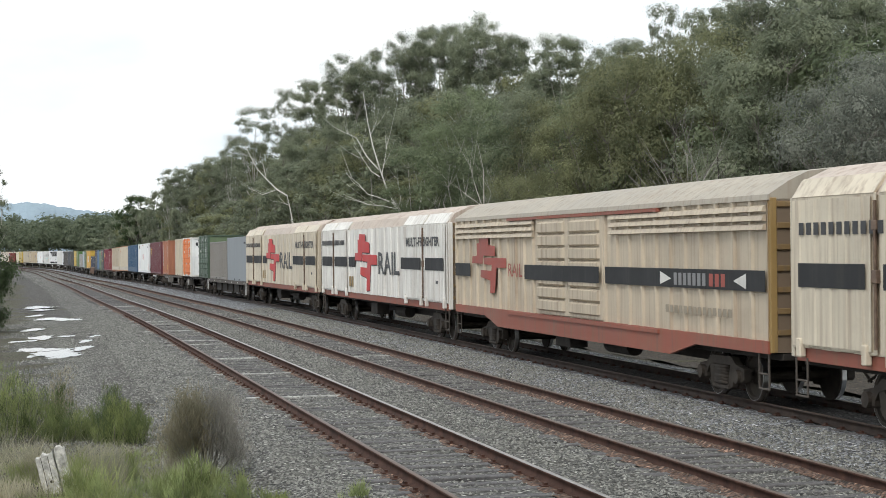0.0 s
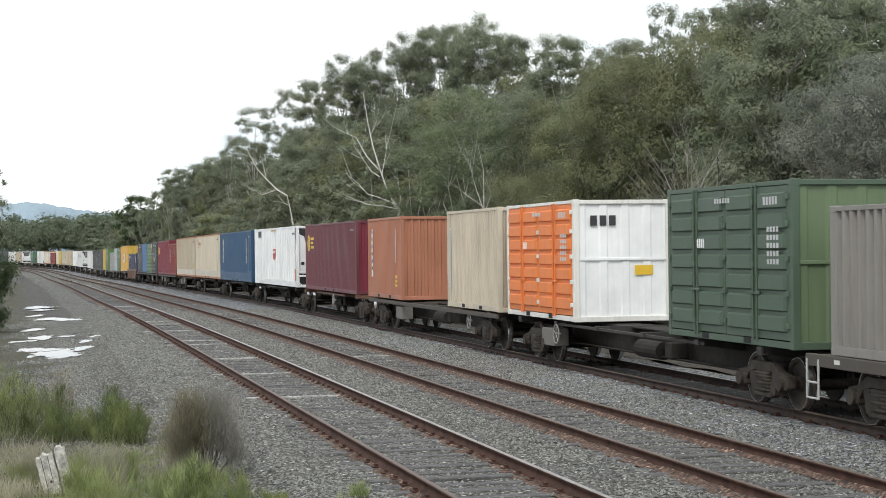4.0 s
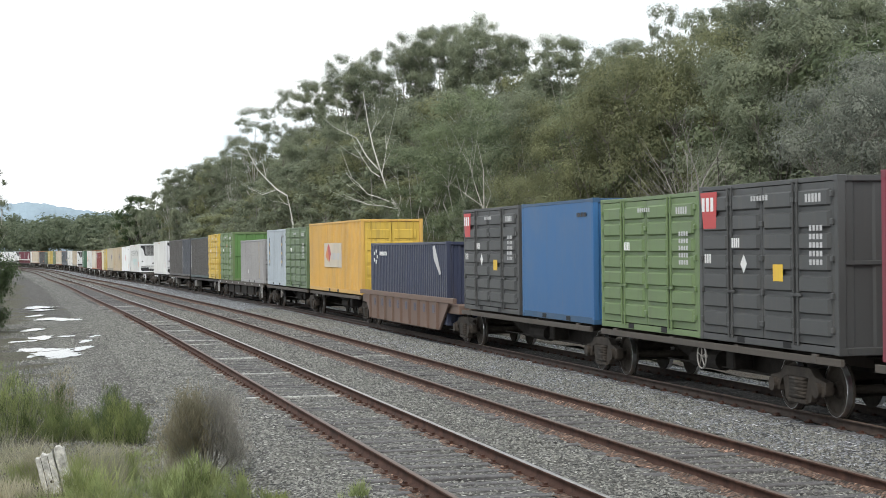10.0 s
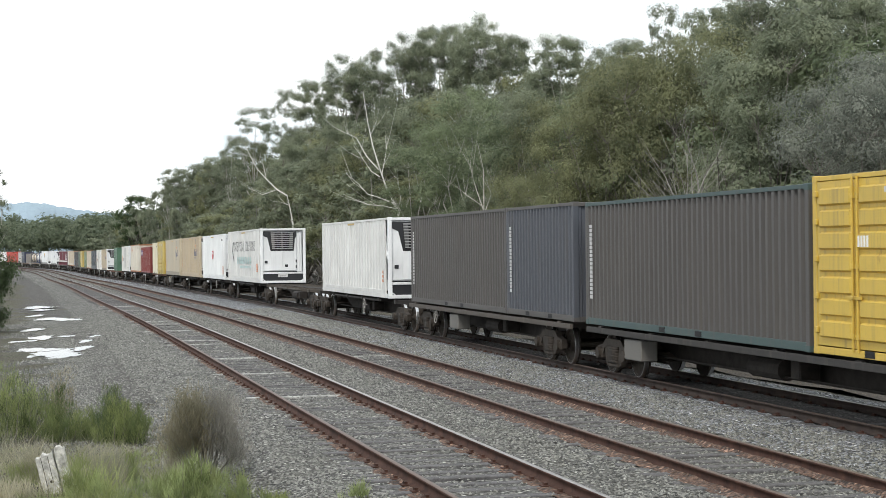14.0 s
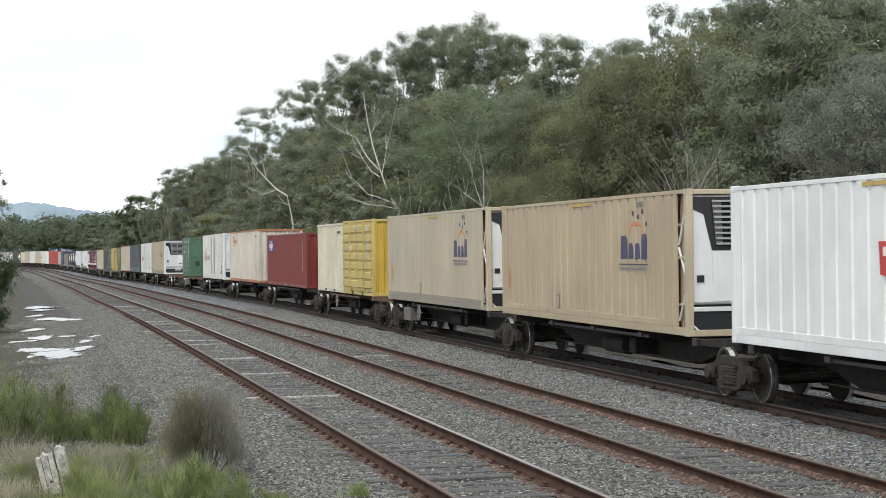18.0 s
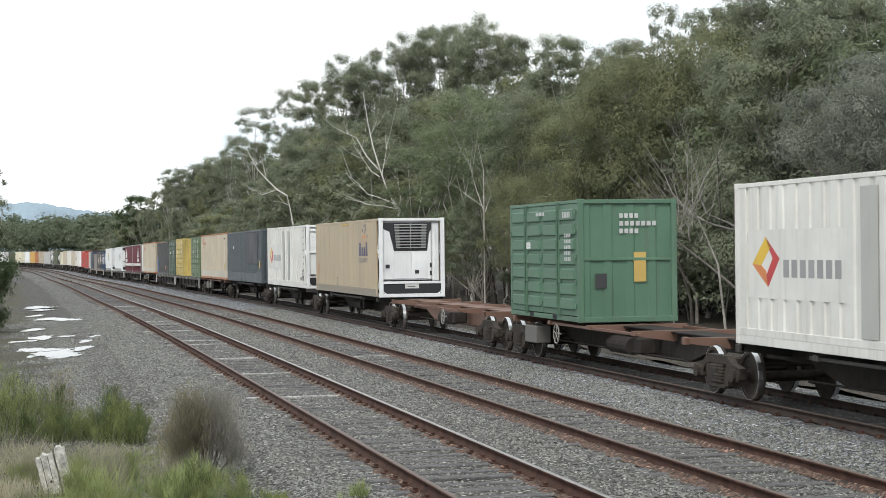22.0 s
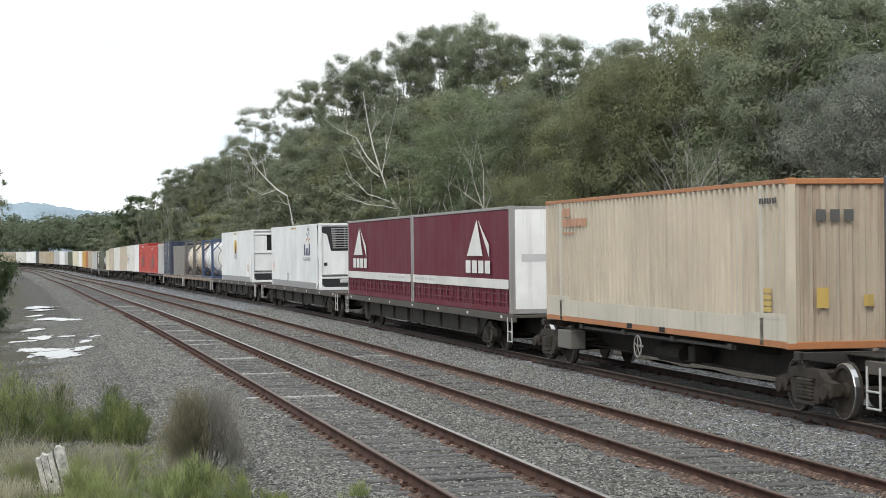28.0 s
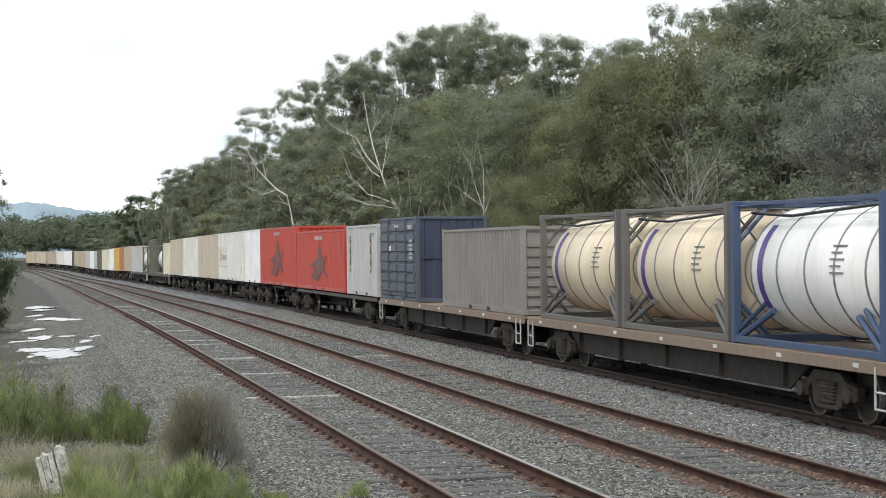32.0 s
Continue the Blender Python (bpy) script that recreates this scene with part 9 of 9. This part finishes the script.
def loose_stones():
    rng = np.random.default_rng(91)
    n = 95000
    s = 5 + 75 * rng.uniform(0, 1, n) ** 1.5
    lat = np.where(rng.random(n) < 0.2, -11.5 - np.abs(rng.normal(0, 1.6, n)), rng.uniform(-12.0, 3.2, n))
    # few lie on the sleepers between the rails
    lat = np.where((lat > -0.5) & (lat < 2.1), rng.uniform(-6.3, -0.6, n), lat)
    lat = np.where((np.abs(lat - MID_A) < 1.25) & (rng.random(n) < 0.55), rng.uniform(-12.5, -8.9, n), lat)
    lat = np.where((np.abs(lat - MID_B) < 1.2) & (rng.random(n) < 0.5), rng.uniform(-2.4, -0.7, n), lat)
    x, y, _ = line(s, lat)
    dry = np.ones(n, bool)
    for px, py, pa, pb in PUDDLES:
        dry &= ((x - px) / pa) ** 2 + ((y - py) / pb) ** 2 > 1.3
    s, lat, x, y = s[dry], lat[dry], x[dry], y[dry]
    n = len(s)
    z = np.interp(lat, [-16, -12.2, -10.72, -9.9, -9.5, -8.6, -2.8, -2.2, -1.5, -0.75, -0.3, 1.2, 1.9, 2.4, 3.2], [-0.375, -0.365, -0.36, -0.28, -0.19, -0.165, -0.165, -0.175, -0.115, -0.11, -0.15, -0.15, -0.12, -0.1, -0.24])
    c = np.stack([x, y, z], 1)
    base = np.array([(1, 0, -0.2), (0, 1, -0.2), (-1, 0, -0.2), (0, -1, -0.2), (0.25, -0.2, 0.72)])
    size = rng.uniform(0.015, 0.034, (n, 1, 1)) * (0.9 + 0.006 * s[:, None, None])
    v = (base[None] * rng.uniform(0.6, 1.3, (n, 5, 3)) * size)
    a = rng.uniform(0, 6.283, n)
    ca, sa = np.cos(a)[:, None], np.sin(a)[:, None]
    v = np.stack([v[:, :, 0] * ca - v[:, :, 1] * sa, v[:, :, 0] * sa + v[:, :, 1] * ca, v[:, :, 2]], 2) + c[:, None]
    f = np.array([(0, 1, 4), (1, 2, 4), (2, 3, 4), (3, 0, 4)])
    f = (np.arange(n)[:, None, None] * 5 + f[None]).reshape(-1, 3)
    tagged(new("loose_stones", bulk("loose_stones", v.reshape(-1, 3), f, M_STONE)), "loose angular grey ballast stones", "stones", kind="stuff")


M_STONE = bpy.data.materials.new("loose_stone")
_t, _n, _l, _b = nodes_of(M_STONE)
_g = _n.new("ShaderNodeNewGeometry")
_l.new(mix_node(_t, _g.outputs["Random Per Island"], (0.04, 0.04, 0.037), (0.27, 0.27, 0.24)), _b.inputs["Base Color"])
_b.inputs["Roughness"].default_value = 0.85
loose_stones()


# ---- movement ----
def motions():
    times = [float(t) for t in range(33)]
    for ob, ua, ub, offset in MOVERS:
        rows = []
        for t in times:
            m = ride(ua, ub, t)
            rows.append((t, m if offset is None else m @ offset))
        walk(ob, rows)
    # wheels turn while they pass the camera
    for w, u, place in WHEELS:
        t0, t1 = (u - 80.0) / 23.72, (u - 4.0) / 23.72
        k0, k1 = max(0, int(t0 * FPS)), min(32 * FPS, int(t1 * FPS))
        if k1 - k0 < 3:
            walk(w, [(0.0, pose(*place)), (32.0, pose(*place))])
            continue
        rows = [(0.0, pose(*place))] if k0 > 0 else []
        for k in range(k0, k1 + 1):
            rows.append((k / FPS, pose(*place) @ Matrix.Rotation(radians(88.0 * (k - k0)), 4, "Y")))
        if k1 < 32 * FPS:
            rows.append((32.0, rows[-1][1]))
        walk(w, rows)


motions()
